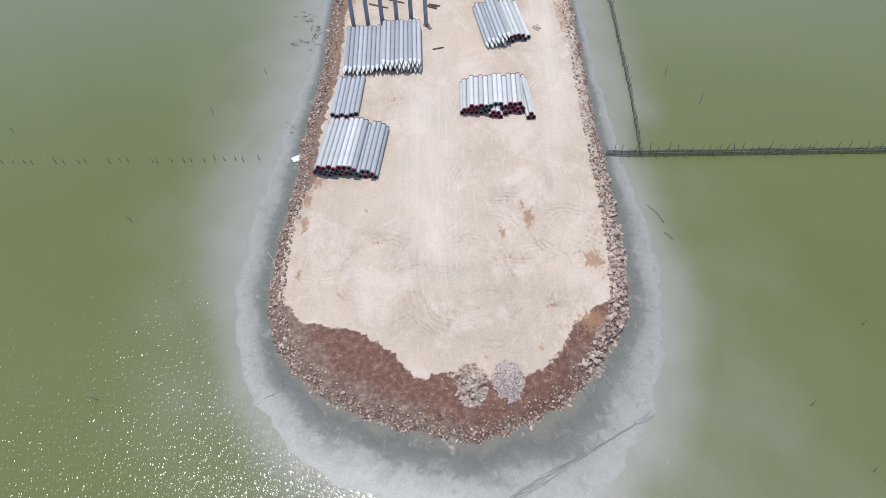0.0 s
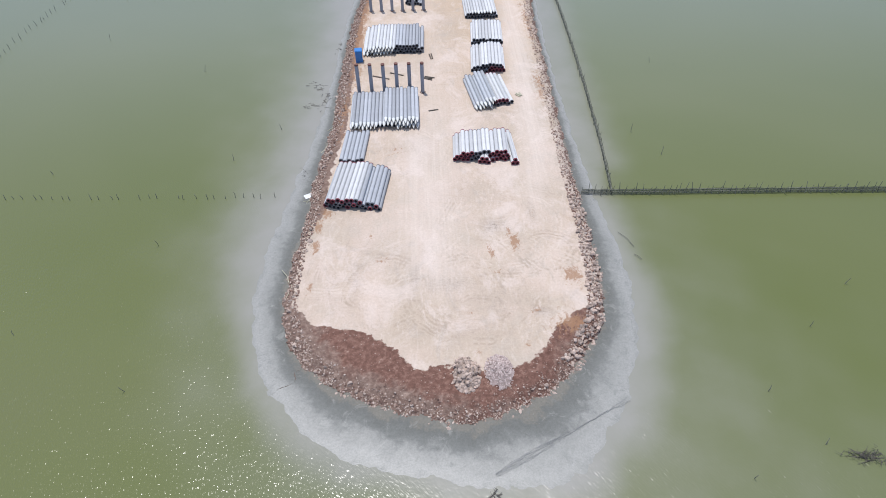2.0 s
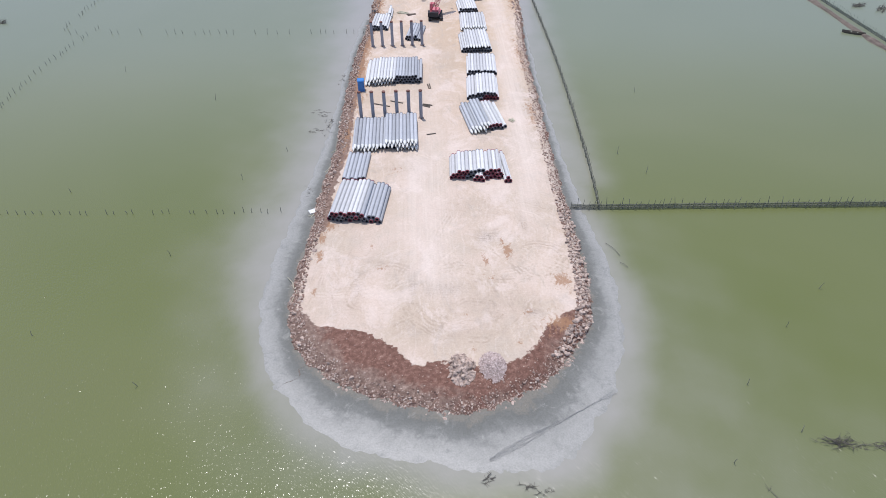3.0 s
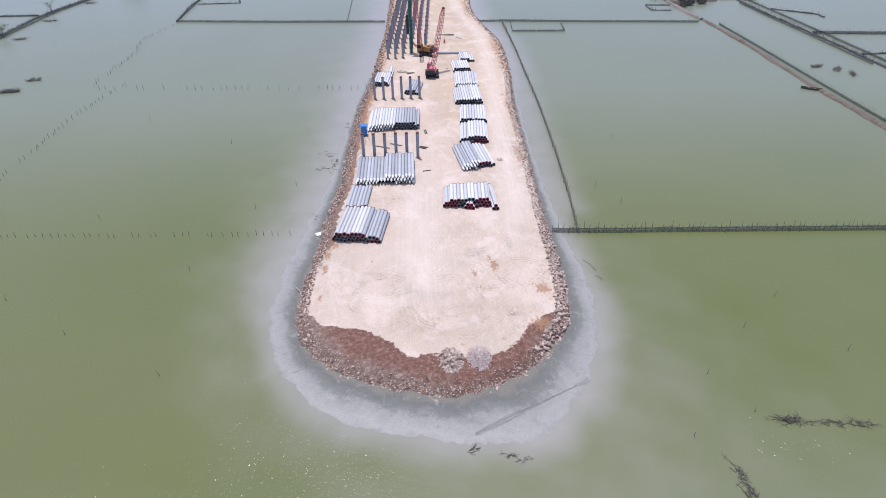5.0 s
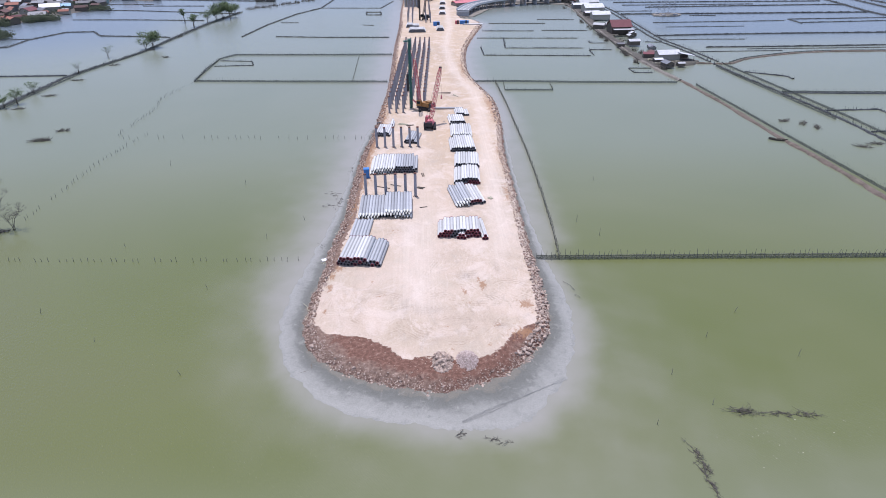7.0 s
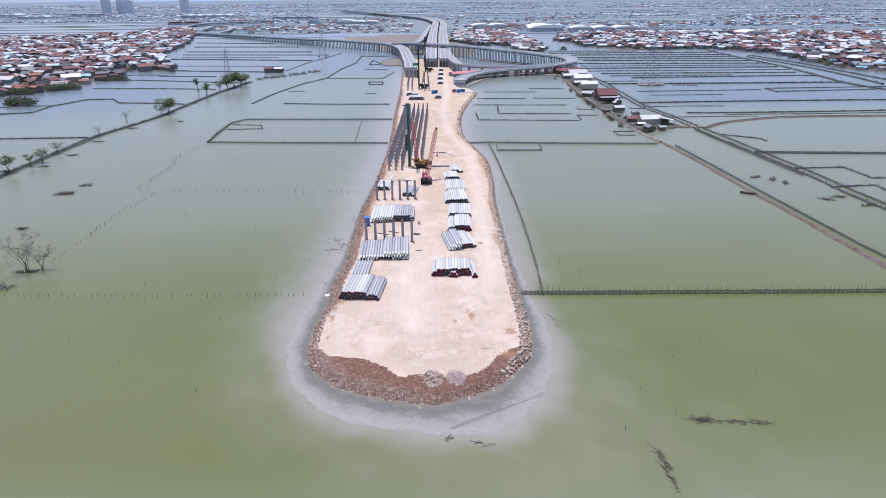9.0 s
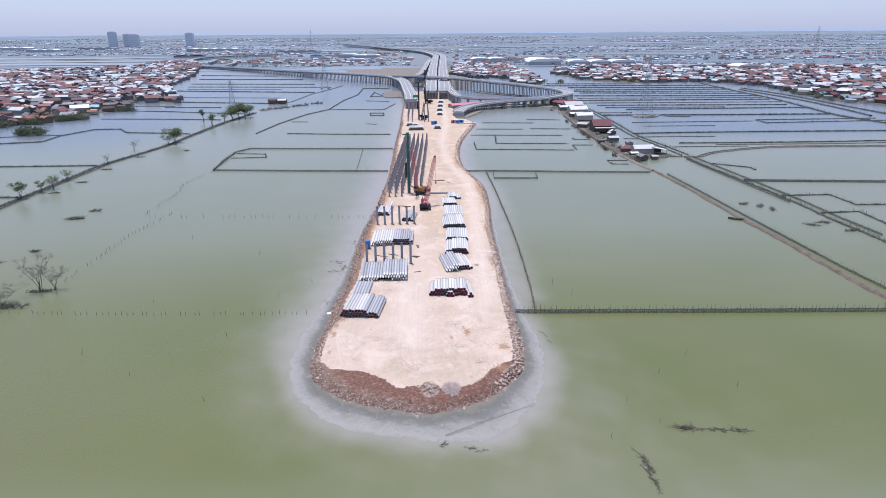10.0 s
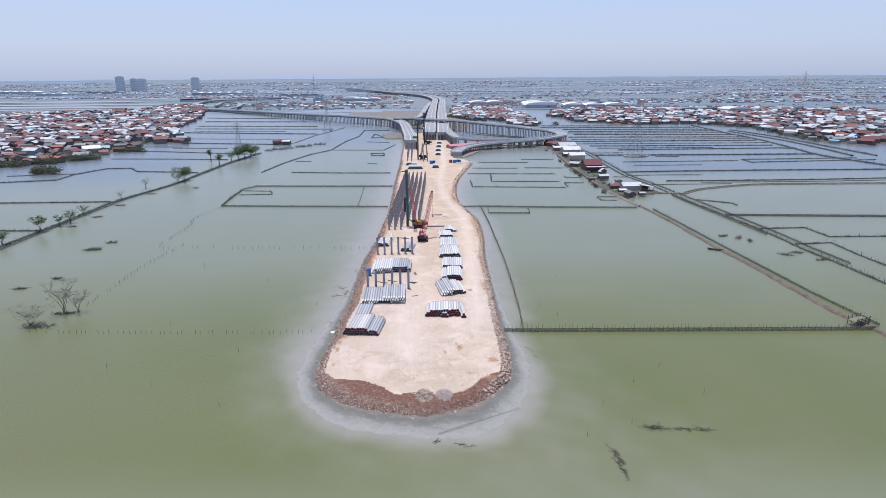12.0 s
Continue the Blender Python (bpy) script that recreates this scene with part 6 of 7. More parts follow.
viaduct("far loop ramp of grey concrete", [(-388, 1145, 5), (-414, 1290, 5), (-372, 1240, 5), (-334, 1110, 5), (-323, 1005, 4.6)], 7, 1.0, 20, 2)
viaduct("loop ramp of grey concrete on tall piers", [(-25.8, 638.7, 9.6), (-0.2, 611.3, 10.3), (23.8, 588.1, 10.6), (42.6, 569.8, 10.5), (59.8, 546.0, 10.3), (75.5, 520.6, 10.0), (90.8, 501.8, 9.7), (101.7, 483.9, 9.3), (109.9, 473.5, 8.9), (116.3, 463.8, 8.5), (120.5, 451.6, 7.9), (120.1, 440.1, 7.2), (112.9, 432.3, 6.6), (102.1, 424.8, 5.9), (92.1, 420.1, 5.4), (81.2, 417.8, 5.0), (68.5, 413.2, 4.7), (56.0, 407.4, 4.4), (45.0, 398.9, 4.1), (35.4, 386.9, 3.8), (28.4, 368.0, 3.4), (26.9, 359.0, 3.1)], 8.5, 0.9, 9, 5, step=6)
viaduct("inner slip ramp of grey concrete curving down", [(26.2, 502.9, 8.0), (27.7, 461.5, 7.8), (30.4, 436.4, 7.2), (35.3, 428.2, 6.4), (42.9, 427.9, 5.6), (53.7, 428.8, 5.1), (67.4, 427.9, 4.9), (79.7, 428.1, 4.9), (92.4, 429.9, 5.2), (103.9, 433.6, 5.8)], 6.0, 0.9, 10, 4, step=6)
abut = thing("abutment", pose(26.9, 357.8, GROUND - 0.4, 0, 0, -8), "pale concrete abutment at the foot of the ramp", "abutment")
part("wall", Geo().box((0, 0, 1.1), (7.6, 1.0, 2.2)).box((0, 0, 2.3), (8.0, 1.3, 0.3)), M_PIER, abut)
sign = thing("road_sign", pose(-4.7, 402, 8), "green overhead road sign on the unfinished ramp", "road sign")
part("panel", Geo().box((3.0, -1.0, 2.2), (4.2, 0.12, 1.8)), plain("sign_green", (0.01, 0.22, 0.10), 0.5), sign)
part("post", Geo().rod((4.9, -0.8, 0), (4.9, -0.8, 3.2), 0.12, 0.12, 8).rod((1.1, -0.8, 0), (1.1, -0.8, 3.2), 0.12, 0.12, 8), M_GALV, sign)
shed = thing("long_shed", pose(45, 416, 0, 0, 0, 25), "long shed with a faded red roof beside the ramp", "shed")
part("roof", Geo().add([(-24, -4, 3), (24, -4, 3), (24, 0, 4.2), (-24, 0, 4.2), (24, 4, 3), (-24, 4, 3)], [(0, 1, 2, 3), (3, 2, 4, 5)]), M_PINK, shed)
part("wall", Geo().box((0, 0, 1.5), (47, 7, 3)), M_WALL[1], shed)


# ---- transmission towers ----
def pylon(x, y, high, wide, label, turn=0.0):
    ob = thing("transmission_tower", pose(x, y, 0, 0, 0, turn), label, "pylon", "transmission towers")
    g = Geo()
    g.lattice((0, 0, 0), (0, 0, high * 0.62), wide, wide * 0.34, 7, 0.11)
    g.lattice((0, 0, high * 0.62), (0, 0, high), wide * 0.34, wide * 0.12, 6, 0.09)
    part("mast", g, M_GALV, ob)
    for k in range(3):
        z = high * (0.66 + 0.12 * k)
        w = wide * (0.62 - 0.08 * k)
        a = Geo()
        for s in (-1, 1):
            a.rod((0, 0, z + 0.9), (s * w, 0, z), 0.11, 0.08, 5).rod((0, 0, z - 0.5), (s * w, 0, z), 0.11, 0.08, 5)
            a.rod((s * w, 0, z), (s * w, 0, z - 1.4), 0.13, 0.13, 6)
        part("crossarm", a, M_GALV, ob)
    for sx in (-1, 1):
        for sy in (-1, 1):
            part("footing", Geo().box((sx * wide / 2, sy * wide / 2, 0.4), (2.2, 2.2, 1.4), None, 0.8), M_PIER, ob)


pylon(152.5, 354, 39, 8, "grey lattice transmission tower standing in the ponds", 10)
patch_land("tower_island", [(144, 349), (152, 347), (160, 349), (161, 357), (153, 361), (145, 358)], 0.5, M_EARTH, "small earth island under a transmission tower")
pylon(-142, 423, 22, 5, "thin grey lattice transmission tower behind the mangroves", 20)
pylon(-97.5, 600, 34, 7, "grey lattice transmission tower near the viaduct", 10)
pylon(-258, 1500, 62, 6, "tall thin far lattice tower", 0)
pylon(640, 960, 60, 11, "far lattice tower over the village", 0)


# ---- trees ----
def tree(x, y, high, spread, leaves, label, z=0.5, bare=False):
    rnd = random.Random(int(x * 13 + y * 7))
    ob = thing("mangrove_tree", pose(x, y, z), label, "tree", "mangroves on the dike")
    t, c = Geo(), Geo()
    ends = []
    for k in range(6 if bare else rnd.randint(3, 5)):
        a0 = rnd.uniform(0, 6.28)
        p = Vector((rnd.uniform(-0.3, 0.3), rnd.uniform(-0.3, 0.3), -0.4))
        r = (0.05 if bare else 0.11) * high / 5
        q = p
        for j in range(3):
            n = q + Vector((math.cos(a0) * spread * 0.13 * (j + 0.2), math.sin(a0) * spread * 0.13 * (j + 0.2), high * rnd.uniform(0.2, 0.3)))
            t.rod(q, n, r, r * 0.7, 6)
            r *= 0.7
            q = n
            a0 += rnd.uniform(-0.6, 0.6)
            for _ in range(0 if j == 0 else 4):
                e = q + Vector((rnd.uniform(-1, 1) * spread * 0.34, rnd.uniform(-1, 1) * spread * 0.34, rnd.uniform(0.05, 0.24) * high))
                t.rod(q, e, r * 0.6, r * 0.25, 5)
                ends.append(e)
                if bare:
                    for _ in range(9):
                        t.rod(e, e + Vector((rnd.uniform(-1, 1), rnd.uniform(-1, 1), rnd.uniform(0.1, 1.0))) * spread * 0.17, r * 0.3, 0.012, 4)
    part("trunk", t, M_TWIG if bare else M_BARK, ob)
    for _ in range(leaves):
        e = rnd.choice(ends) + Vector((rnd.gauss(0, 0.13), rnd.gauss(0, 0.13), rnd.gauss(0, 0.1))) * spread
        s = rnd.uniform(0.16, 0.36) * (1.0 if high < 7 else 1.3)
        m = Matrix.Translation(e) @ Euler((rnd.uniform(-0.9, 0.9), rnd.uniform(-0.9, 0.9), rnd.uniform(0, 6.3))).to_matrix().to_4x4()
        c.add([(-s, 0, 0), (0, -s * 0.5, 0.03), (s, 0, 0), (0, s * 0.5, 0.03)], [(0, 1, 2, 3)], m)
    if leaves:
        part("crown", c, M_LEAF, ob, "uneven olive green crown")


TR = "green mangrove tree with an uneven crown on the dike"
TH = "thin half-bare mangrove tree on the dike"
for x, y, h, s, n, lb in ((-128.3, 268, 7.0, 6.5, 1700, TR), (-130.4, 264, 4.5, 4.0, 500, TH), (-129.8, 333.7, 6.5, 4.0, 900, TR), (-126.5, 349.5, 6.0, 4.5, 700, TH), (-121.5, 364, 9.5, 7.5, 2600, TR), (-118.6, 370, 8, 6.5, 1900, TR), (-124, 358, 7, 5, 1100, TR), (-119, 384, 6, 5, 700, TH),
                          (-139.6, 244.9, 4.5, 4.0, 110, TH), (-137.4, 213, 4.2, 3.0, 60, TH), (-139.5, 153.1, 5.6, 3.0, 650, TR), (-135.3, 166, 4.8, 3.6, 420, TH), (-137.4, 162, 4.0, 2.4, 260, TH), (-138.2, 181, 4.0, 3.0, 170, TH), (-141, 134, 4.5, 3, 400, TR), (-141, 352, 7, 3, 420, TH)):
    tree(x, y, h, s, n, lb)
tree(-84.3, 67.9, 8.2, 5.0, 0, "bare grey mangrove standing in the pond", 0.0, True)
tree(-81.4, 68.6, 5.4, 4.0, 0, "small leaning bare mangrove standing in the pond", 0.0, True)
brush(-84.4, 67.6, 5.5, 1.4, 40, 0.6, "tangled mangrove roots in the pond", 8, 0.06)
tree(-88.0, 60.4, 4.2, 6.0, 0, "low spreading dead mangrove in the pond", 0.0, True)
for bx0, by0, bl, bt in ((-132, 201.4, 5.0, 8), (-130.8, 177.1, 4.0, 20), (-132.7, 160.3, 5.0, 12), (-130.1, 228.9, 4.0, 5), (-114, 244.4, 2.0, 0), (-106.4, 86.8, 2.6, 4), (-101.7, 95.1, 1.6, 0), (-128, 262, 5.0, 60), (-126.5, 300, 4.0, 70)):
    brush(bx0, by0, bl, 1.2, 36, 0.6, "dead mangrove branches lying in the pond", bt)


# ---- houses ----
def house_meshes(lx, ly, high, pitch):
    g = Geo().box((0, 0, high / 2 - 0.2), (lx, ly, high + 0.4))
    g.add([(-lx / 2, -ly / 2, high), (lx / 2, -ly / 2, high), (0, -ly / 2, high + pitch)], [(0, 1, 2)])
    g.add([(-lx / 2, ly / 2, high), (lx / 2, ly / 2, high), (0, ly / 2, high + pitch)], [(2, 1, 0)])
    r, t, o = Geo(), 0.12, 0.5
    k = pitch / (lx / 2)
    for s in (-1, 1):
        e = s * (lx / 2 + o)
        a = [(0, -ly / 2 - o, high + pitch + 0.05), (0, ly / 2 + o, high + pitch + 0.05), (e, ly / 2 + o, high - k * o + 0.05), (e, -ly / 2 - o, high - k * o + 0.05)]
        r.add(a + [(p[0], p[1], p[2] + t) for p in a], [(0, 1, 2, 3), (7, 6, 5, 4), (0, 3, 7, 4), (1, 5, 6, 2), (3, 2, 6, 7)])
    d = Geo().box((0, -ly / 2 - 0.03, 1.0), (0.95, 0.08, 2.0))
    w = Geo().box((0, 0, 0), (1.2, 0.08, 1.0))
    return g, r, d, w, high


HOUSE = []
for lx, ly, hh, pt in ((8, 12, 3.2, 2.0), (7, 13, 3.4, 1.8), (9, 10, 3.4, 2.7), (6, 8, 2.8, 1.1), (10, 15, 3.8, 2.4), (7, 15, 3.2, 1.3)):
    g, r, d, w, hh = house_meshes(lx, ly, hh, pt)
    HOUSE.append(([g.mesh("wall", m) for m in M_WALL], [r.mesh("roof", m) for m in M_ROOF], d.mesh("door", M_WALL[2]), w.mesh("window", M_GLASS_DARK), lx, ly))
ROOF_WORDS = ("red tiled", "brown tiled", "grey tin", "white tin", "orange tiled", "dark tin", "blue tin")
WALL_WORDS = ("grey rendered", "cream rendered", "dark timber", "pale teal")


def house(x, y, turn, kind, roof, wall, scale=1.0, group="village houses", z=0.55, extra=""):
    walls, roofs, door_me, win_me, lx, ly = HOUSE[kind]
    ob = thing("house", pose(x, y, z, 0, 0, turn) @ Matrix.Diagonal((scale, scale, scale, 1)), "small %s house with a %s roof%s" % (WALL_WORDS[wall], ROOF_WORDS[roof], extra), "house", group)
    part("wall", walls[wall], None, ob)
    part("roof", roofs[roof], None, ob)
    part("door", door_me, None, ob)
    for sx in (-1, 1):
        wn_ = part("window", win_me, None, ob)
        wn_.matrix_basis = pose(sx * lx * 0.32, -ly / 2 - 0.02, 1.6)
    return ob


def inside(x, y, poly):
    hit = False
    for (ax, ay), (bx_, by_) in zip(poly, poly[1:] + poly[:1]):
        if (ay > y) != (by_ > y) and x < (bx_ - ax) * (y - ay) / (by_ - ay) + ax:
            hit = not hit
    return hit


def village(poly, count, seed, near, weights, limit_x):
    """Crowded houses inside an outline; those past the near ones are joined."""
    rnd = random.Random(seed)
    xs, ys = [p[0] for p in poly], [p[1] for p in poly]
    grid, spots, tries = {}, [], 0
    while len(spots) < count and tries < 90000:
        tries += 1
        x, y = rnd.uniform(min(xs), max(xs)), rnd.uniform(min(ys), max(ys))
        if not inside(x, y, poly) or abs(x) > limit_x * (y + 90):
            continue
        cell = (int(x // 11), int(y // 11))
        if any((x - a) ** 2 + (y - b) ** 2 < 6.6 ** 2 for i in (-1, 0, 1) for j in (-1, 0, 1) for a, b in grid.get((cell[0] + i, cell[1] + j), ())):
            continue
        grid.setdefault(cell, []).append((x, y))
        spots.append((x, y))
    spots.sort(key=lambda p: p[1])
    rest = []
    for i, (x, y) in enumerate(spots):
        turn = rnd.choice((0, 90, 30, 105, 120, 20, 60)) + rnd.uniform(-14, 14) + 180 * rnd.randint(0, 1)
        if i < near:
            house(x, y, turn, rnd.randrange(6), rnd.choices(range(7), weights)[0], rnd.choices(range(4), (4, 3, 4, 1))[0], rnd.uniform(0.5, 0.86))
        else:
            rest.append((x, y, 0.5, turn, rnd.uniform(4.5, 7.5), rnd.uniform(7, 12), rnd.uniform(2.0, 3.6)))
    return rest


def roofs_far(name, spots, label, mat=None, walls=None):
    g, w = Geo(), Geo()
    for x, y, z, turn, lx, ly, h in spots:
        m = pose(x, y, z, 0, 0, turn)
        w.box((0, 0, h / 2 - 0.3), (lx, ly, h + 0.6), m)
        a, b, p = lx / 2 + 0.4, ly / 2 + 0.4, h + lx * (0.14 + 0.2 * ((x * 7.3 + y * 3.1) % 1.0))
        g.add([(-a, -b, h), (a, -b, h), (a, b, h), (-a, b, h), (0, -b, p), (0, b, p)], [(0, 4, 5, 3), (1, 2, 5, 4), (0, 1, 4), (2, 3, 5)], m)
    ob = thing(name, Matrix.Identity(4), label, "houses", kind="stuff")
    tagged(part("roofs", g, mat or M_FAR_ROOF, ob), kind="stuff")
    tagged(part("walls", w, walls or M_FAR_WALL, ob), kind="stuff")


rest = village(VILLAGE_W, 1700, 11, 150, (5, 5, 4, 6, 3, 5, 1), 0.80)
rest += village(VILLAGE_E, 380, 13, 20, (4, 5, 5, 6, 1, 4, 0), 0.80)
rest += village(VILLAGE_E2, 1150, 12, 70, (4, 5, 5, 6, 2, 4, 1), 0.80)
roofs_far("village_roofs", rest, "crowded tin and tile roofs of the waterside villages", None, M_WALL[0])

# the hamlet on the causeway
for x, y, turn, kind, roof, wall, sc in ((110, 410, 20, 4, 0, 2, 0.72), (105.5, 420, 15, 1, 0, 2, 0.75), (117, 416, 100, 2, 0, 2, 0.7), (113, 394, 97, 4, 3, 1, 0.85), (107, 388, 92, 5, 3, 0, 0.7), (110, 368, 97, 4, 3, 1, 0.8), (105.5, 352, 95, 5, 3, 2, 0.6), (107, 338, 94, 1, 3, 1, 0.8),
                                         (104, 289, 92, 2, 0, 2, 1.0), (97.5, 303, 60, 3, 3, 2, 0.7), (101, 254, 92, 3, 3, 2, 0.62), (104.4, 219.5, 94, 1, 3, 1, 0.7), (98.0, 224, 80, 3, 0, 2, 0.55), (98.6, 213.6, 92, 3, 3, 2, 0.42), (93.6, 250, 92, 3, 5, 2, 0.4), (101.5, 228, 15, 3, 1, 2, 0.5)):
    house(x, y, turn, kind, roof, wall, sc, "hamlet on the causeway", 0.75, " on the causeway")
annex = thing("lean_to", pose(111.2, 217.5, 0.7, 0, 0, 6), "dark timber lean-to with a sloping tin roof", "shed")
part("roof", Geo().add([(-3, -2.4, 3.0), (3.6, -2.4, 1.7), (3.6, 2.4, 1.7), (-3, 2.4, 3.0), (-3, -2.4, 3.12), (3.6, -2.4, 1.82), (3.6, 2.4, 1.82), (-3, 2.4, 3.12)], [(0, 1, 2, 3), (7, 6, 5, 4), (0, 4, 5, 1), (1, 5, 6, 2), (2, 6, 7, 3), (3, 7, 4, 0)]), M_ROOF[3], annex)
for px in (-2.6, 0.2, 3.0):
    for py in (-2.1, 2.1):
        part("post", Geo().rod((px, py, -0.3), (px, py, 2.85 - 0.197 * (px + 3)), 0.09, 0.09, 6), M_BARK, annex)
part("wall", Geo().box((-0.2, 1.9, 1.0), (5.2, 0.12, 1.9)), M_WALL[2], annex)
awning = thing("awning", pose(104.3, 281.6, 0.7, 0, 0, 2), "wide white tin awning in front of a red-roofed house", "awning")
part("roof", Geo().box((0, 0, 2.6), (10.5, 3.4, 0.12)), M_ROOF[3], awning)
for px in (-5, -1.7, 1.7, 5):
    part("post", Geo().rod((px, -1.5, -0.6), (px, -1.5, 2.6), 0.08, 0.08, 6), M_BARK, awning)
patch_land("hamlet_ground", [(94, 206), (106, 208), (116, 212), (115, 218), (104, 222), (97, 228), (96.5, 250), (98.5, 280), (102, 282), (103, 296), (99.5, 300), (101.5, 330), (108, 344), (112, 366), (118, 392), (120, 420), (103, 426), (101, 384), (96.5, 330), (93, 260), (92, 228)], 0.65, M_YARD, "trodden earth strip under the hamlet houses")
rnd = random.Random(44)
for _ in range(16):
    y = rnd.uniform(205, 412)
    side = rnd.choice((-1, 1, 1, 1, 1, 1))
    x = float(np.interp(y, [180, 221, 260, 341, 428], [93.5, 93.9, 94.9, 98, 101.7])) + (rnd.uniform(4.5, 14) if side > 0 else -rnd.uniform(3, 4.5))
    house(x, y, rnd.choice((2, 92)) + rnd.uniform(-8, 8), rnd.randrange(6), rnd.choices(range(7), (2, 2, 4, 5, 1, 3, 1))[0], rnd.choice((0, 2, 2)), rnd.uniform(0.24, 0.42), "hamlet on the causeway", 0.6 if side > 0 else 0.35, " on the causeway")
for k in range(34):
    y = rnd.uniform(196, 300) if k % 2 else rnd.uniform(196, 410)
    brush(float(np.interp(y, [180, 221, 260, 341, 428], [93.5, 93.9, 94.9, 98, 101.7])) + rnd.choice((-3.2, 3.4, 5.0)), y, 4, 1.6, 26, 1.4, "heaped grey timber and bamboo beside the causeway", rnd.uniform(60, 120), 0.09)
def plank_pile(x, y, turn, label):
    """Loose boards and poles thrown in a heap."""
    ob = thing("plank_heap", pose(x, y, 0.55, 0, 0, turn), label, "timber", "hamlet clutter")
    for k in range(9):
        p = part("plank", Geo().box((0, 0, 0.05), (0.2, random.uniform(1.6, 3.4), 0.07)), M_BAMBOO_PALE if k % 3 else M_BARK, ob)
        p.matrix_basis = pose(random.uniform(-1, 1), random.uniform(-0.6, 0.6), 0.09 * k, random.uniform(-4, 4), random.uniform(-4, 4), random.uniform(-50, 50))


for x, y in ((97, 209), (100, 210.5), (103, 211.6), (107, 213), (96.5, 217), (99.5, 220), (97.6, 228), (98.4, 262), (99.2, 278), (101, 300), (104, 340), (109, 372), (105, 402)):
    plank_pile(x, y, random.uniform(0, 180), "loose pale boards heaped beside the hamlet path")
for x, y, roof in ((-119.5, 458.5, 0), (-111.5, 457.5, 3)):
    house(x, y, 85, 3, roof, 2, 0.8, "huts on the rubble strip", 0.6, " among heaped timber")
for k in range(9):
    brush(-116 + k * 4.4, 411 + 2 * math.sin(k * 2.0) + k * 5.8, 6, 4, 30, 1.8, "heaped grey timber and debris on a low strip", random.uniform(0, 180), 0.16)


# ---- sheds, towers and the far town ----
def warehouse(x, y, lx, ly, high, turn, mat, label, z=0.4):
    ob = thing("warehouse", pose(x, y, z, 0, 0, turn), label, "warehouse", "far warehouses")
    high *= 0.7
    part("wall", Geo().box((0, 0, high / 2), (lx, ly, high)), M_FAR_WALL, ob)
    bays = max(1, int(lx / 30))
    for k in range(bays):
        w = lx / bays
        cx = -lx / 2 + (k + 0.5) * w
        n = 6
        v = []
        for i in range(n + 1):
            a0 = math.pi * i / n
            v += [(cx - math.cos(a0) * w * 0.5, -ly / 2 - 1, high + math.sin(a0) * w * 0.085), (cx - math.cos(a0) * w * 0.5, ly / 2 + 1, high + math.sin(a0) * w * 0.085)]
        part("roof", Geo().add(v, [(2 * i, 2 * i + 2, 2 * i + 3, 2 * i + 1) for i in range(n)] + [tuple(range(0, 2 * n + 2, 2)), tuple(range(2 * n + 1, 0, -2))]), mat, ob)


for x, y, lx, ly, hh, mat in ((134, 1185, 66, 44, 7, M_ROOF[3]), (214, 1045, 56, 34, 8, M_ROOF[3]), (216, 1100, 46, 34, 9, M_ROOF[3]), (272, 1035, 34, 40, 8, M_ROOF[3]), (306, 1022, 34, 40, 8, M_ROOF[3]), (340, 1015, 40, 40, 8, M_ROOF[3]), (356, 1120, 60, 24, 7, M_ROOF[2]), (470, 850, 34, 30, 8, M_ROOF[3]), (424, 880, 60, 26, 6, M_ROOF[2]),
                              (-122, 1440, 60, 40, 7, M_ROOF[3]), (-165, 1450, 44, 40, 8, M_ROOF[3]), (-122, 1215, 30, 14, 6, M_ROOF[3]), (-548, 1500, 70, 24, 6, M_ROOF[0]), (-235, 1420, 26, 20, 9, M_ROOF[6]), (-670, 2060, 150, 50, 10, M_ROOF[3]), (-350, 1830, 120, 50, 8, M_ROOF[2]), (-1500, 2350, 160, 60, 10, M_ROOF[3]), (-1150, 2300, 120, 50, 9, M_ROOF[2]), (-1260, 2150, 90, 40, 8, M_ROOF[3])):
    warehouse(x, y, lx, ly, hh, random.uniform(-6, 6), M_WHITE if mat is M_ROOF[3] else mat, "large far warehouse with a pale vaulted roof" if mat is not M_ROOF[0] else "large far warehouse with a red roof", float(plain_height(np.array(x), np.array(float(y)))))


def tower_block(x, y, lx, ly, high):
    ob = thing("tower_block", pose(x, y, 5, 0, 0, 8), "hazy grey high-rise far on the plain", "high-rise", "far high-rises")
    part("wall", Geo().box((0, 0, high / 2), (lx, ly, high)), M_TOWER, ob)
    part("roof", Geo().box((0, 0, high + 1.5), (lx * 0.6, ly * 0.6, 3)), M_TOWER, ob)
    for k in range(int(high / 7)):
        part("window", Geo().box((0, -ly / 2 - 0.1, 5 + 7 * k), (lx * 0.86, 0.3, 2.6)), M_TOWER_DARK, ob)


for x, y, w, h in ((-1215, 2560, 28, 58), (-1175, 2600, 26, 50), (-1145, 2590, 38, 48), (-920, 2580, 30, 52)):
    tower_block(x, y, w, 24, h)

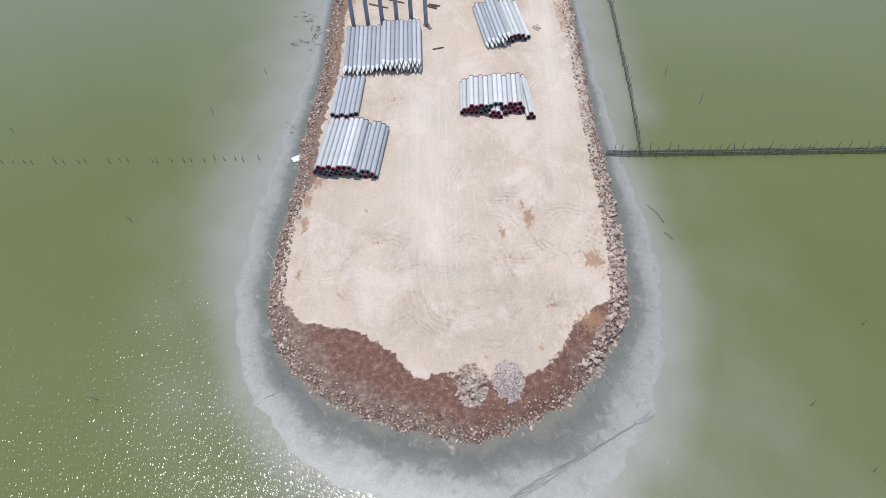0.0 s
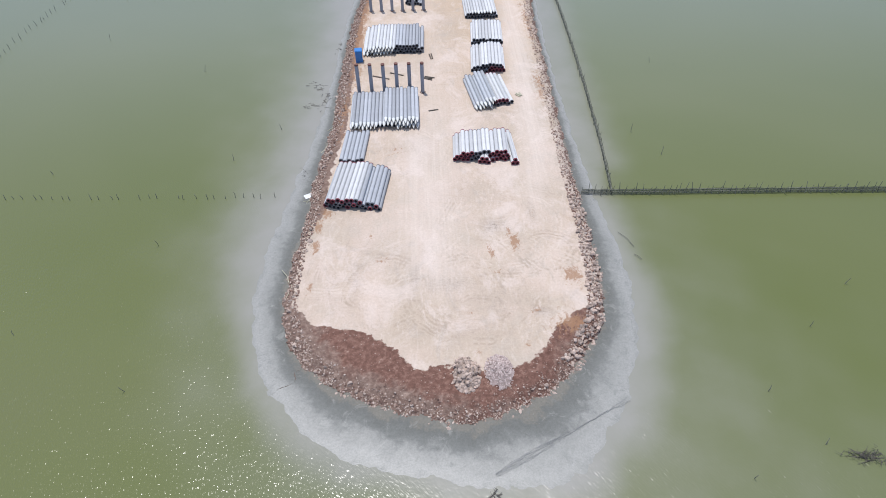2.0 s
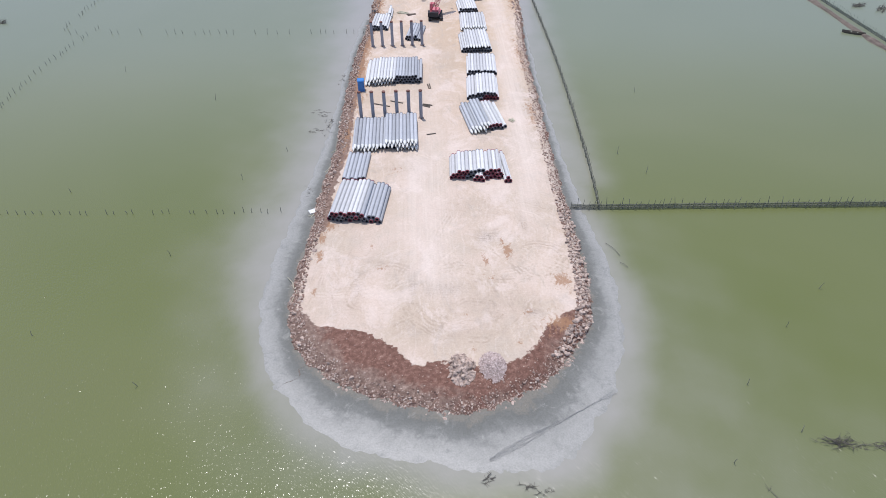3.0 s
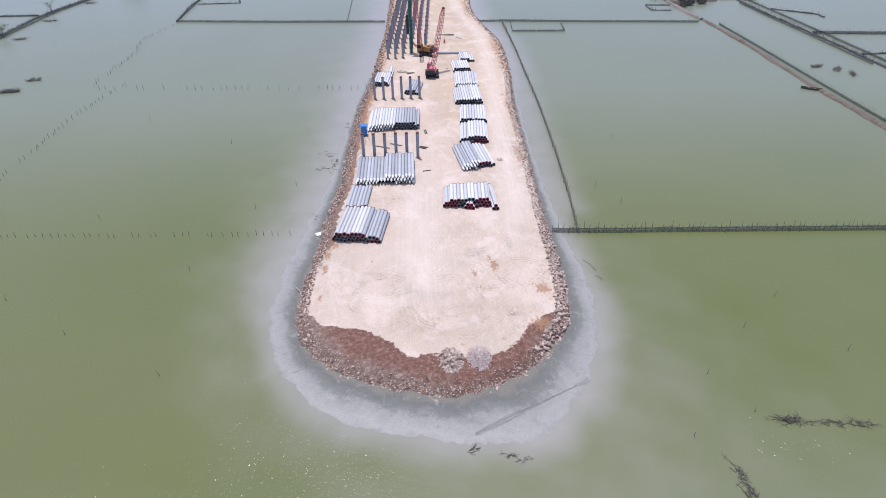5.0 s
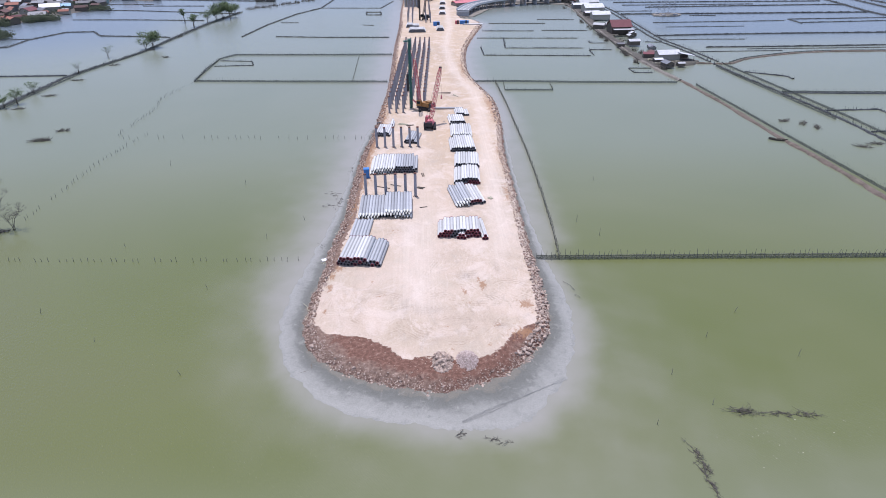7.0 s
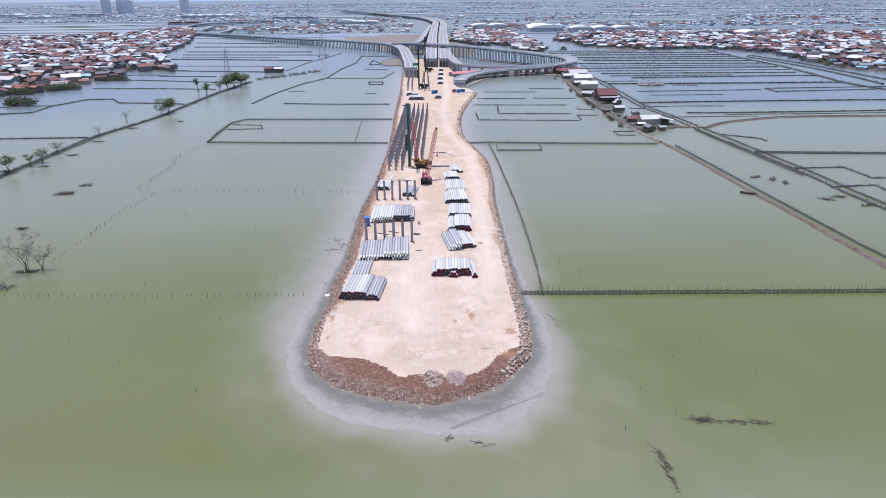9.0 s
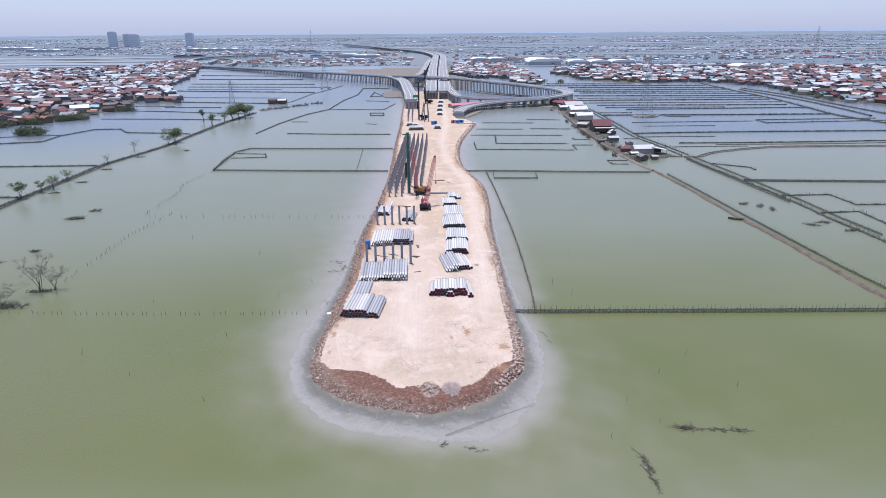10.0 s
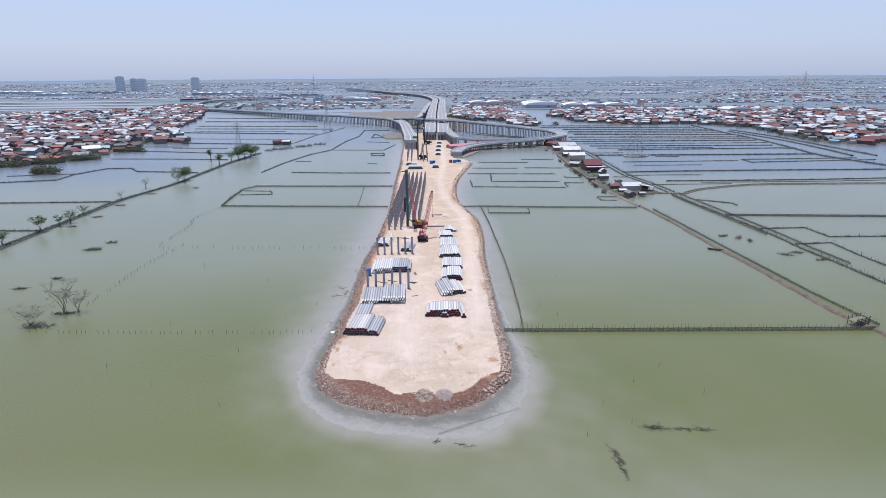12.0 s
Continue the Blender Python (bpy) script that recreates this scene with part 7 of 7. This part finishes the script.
rnd = random.Random(21)
far_spots, scrub = [], Geo()
for _ in range(190):
    y0 = 1040 + 2700 * rnd.random() ** 1.25
    x0 = rnd.uniform(-0.8, 0.8) * (y0 + 60)
    if x0 < -420 and y0 < 1700:
        continue
    for _ in range(rnd.randint(6, 26)):
        x, y = x0 + rnd.gauss(0, 40 + y0 * 0.025), y0 + rnd.gauss(0, 8 + y0 * 0.006)
        if y < plain_front(x) + 20 or (abs(x - 30) < 45 and y < 1700) or y > 4800:
            continue
        k = 1 + max(0, y - 1800) / 4500
        far_spots.append((x, y, float(plain_height(np.array(x), np.array(y))), rnd.choice((80, 90, 0)) + rnd.uniform(-15, 15), rnd.uniform(4.5, 8) * k, rnd.uniform(6, 12) * k, rnd.uniform(1.2, 2.4)))
roofs_far("far_town", [s for s in far_spots if s[1] < 1700], "far town of low red and white roofs")
roofs_far("far_town", [s for s in far_spots if s[1] >= 1700], "distant town of low roofs on the plain, greyed by haze", M_FAR_TOWN)


def clump(g, x, y, z, s, n, rnd, flat=1.0):
    """A loose clump of leafy tufts."""
    for _ in range(n):
        p = Vector((x + rnd.gauss(0, 0.5) * s * flat ** 1.5, y + rnd.gauss(0, 0.5) * s, z + abs(rnd.gauss(0.35, 0.25)) * s / flat))
        r = s * rnd.uniform(0.18, 0.36) * (1.0 if n < 10 else 0.42)
        m = Matrix.Translation(p) @ Euler((rnd.uniform(0, 3), rnd.uniform(0, 3), rnd.uniform(0, 3))).to_matrix().to_4x4()
        g.add([(r, 0, 0), (-r, 0, 0), (0, r, 0), (0, -r, 0), (0, 0, r), (0, 0, -r)], [(0, 2, 4), (2, 1, 4), (1, 3, 4), (3, 0, 4), (2, 0, 5), (1, 2, 5), (3, 1, 5), (0, 3, 5)], m)


for _ in range(620):
    y0 = 1030 + 2700 * rnd.random() ** 1.2
    x0 = rnd.uniform(-0.8, 0.8) * (y0 + 60)
    if x0 < -420 and y0 < 1800 and rnd.random() < 0.8:
        continue
    along, k = rnd.uniform(20, 90) * (1 + y0 / 1500), 1 + y0 / 4500
    for _ in range(rnd.randint(5, 16)):
        x, y = x0 + rnd.uniform(-1, 1) * along, y0 + rnd.gauss(0, 4 + y0 * 0.003)
        if y < plain_front(x) + 10 or (abs(x - 30) < 45 and y < 1700) or y > 4850:
            continue
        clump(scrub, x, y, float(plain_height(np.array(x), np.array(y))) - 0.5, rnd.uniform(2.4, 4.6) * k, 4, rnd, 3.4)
tagged(part("hazed_scrub", scrub, M_SCRUB), "scrub and far trees in haze-blue tones over the plain", "scrub", kind="stuff")
green = Geo()
for _ in range(46):
    x, y = rnd.choice(((-247, 352), (-255, 350), (-228, 372), (-224, 416), (-227, 302), (-262, 337), (-236, 366)))
    clump(green, x + rnd.gauss(0, 6), y + rnd.gauss(0, 3), 0.4, rnd.uniform(2.2, 4.6), 90, rnd)
for _ in range(110):
    p = rnd.choice(VILLAGE_W[:6] + VILLAGE_E[:5] + VILLAGE_E2[:9])
    clump(green, p[0] * 1.05 + rnd.gauss(0, 12), p[1] + 20 + rnd.gauss(0, 12), 0.4, rnd.uniform(2.0, 4), 70, rnd)
tagged(part("village_bushes", green, M_BUSH), "dark green bushes along the village edge", "bushes", kind="stuff")
ponds = []
for x, y, lx, ly in ((-760, 1330, 520, 90), (-900, 1520, 600, 120), (-700, 1740, 420, 90), (-320, 1240, 300, 120), (-200, 2000, 500, 120), (120, 2250, 600, 110), (260, 1420, 140, 40), (600, 1500, 300, 50), (-160, 1330, 140, 60), (-1500, 1900, 700, 140), (900, 2400, 500, 60)):
    z = float(plain_height(np.array(float(x)), np.array(y + ly / 2))) + 0.5
    g = Geo()
    k = 22
    g.add([(x + lx / 2 * math.cos(2 * math.pi * i / k) * (1 + 0.15 * math.sin(3 * i)), y + ly / 2 * math.sin(2 * math.pi * i / k) * (1 + 0.12 * math.sin(5 * i)), z) for i in range(k)], [tuple(range(k))])
    tagged(part("pond", g, M_WATER), "far still pond on the plain", "pond", kind="structure")
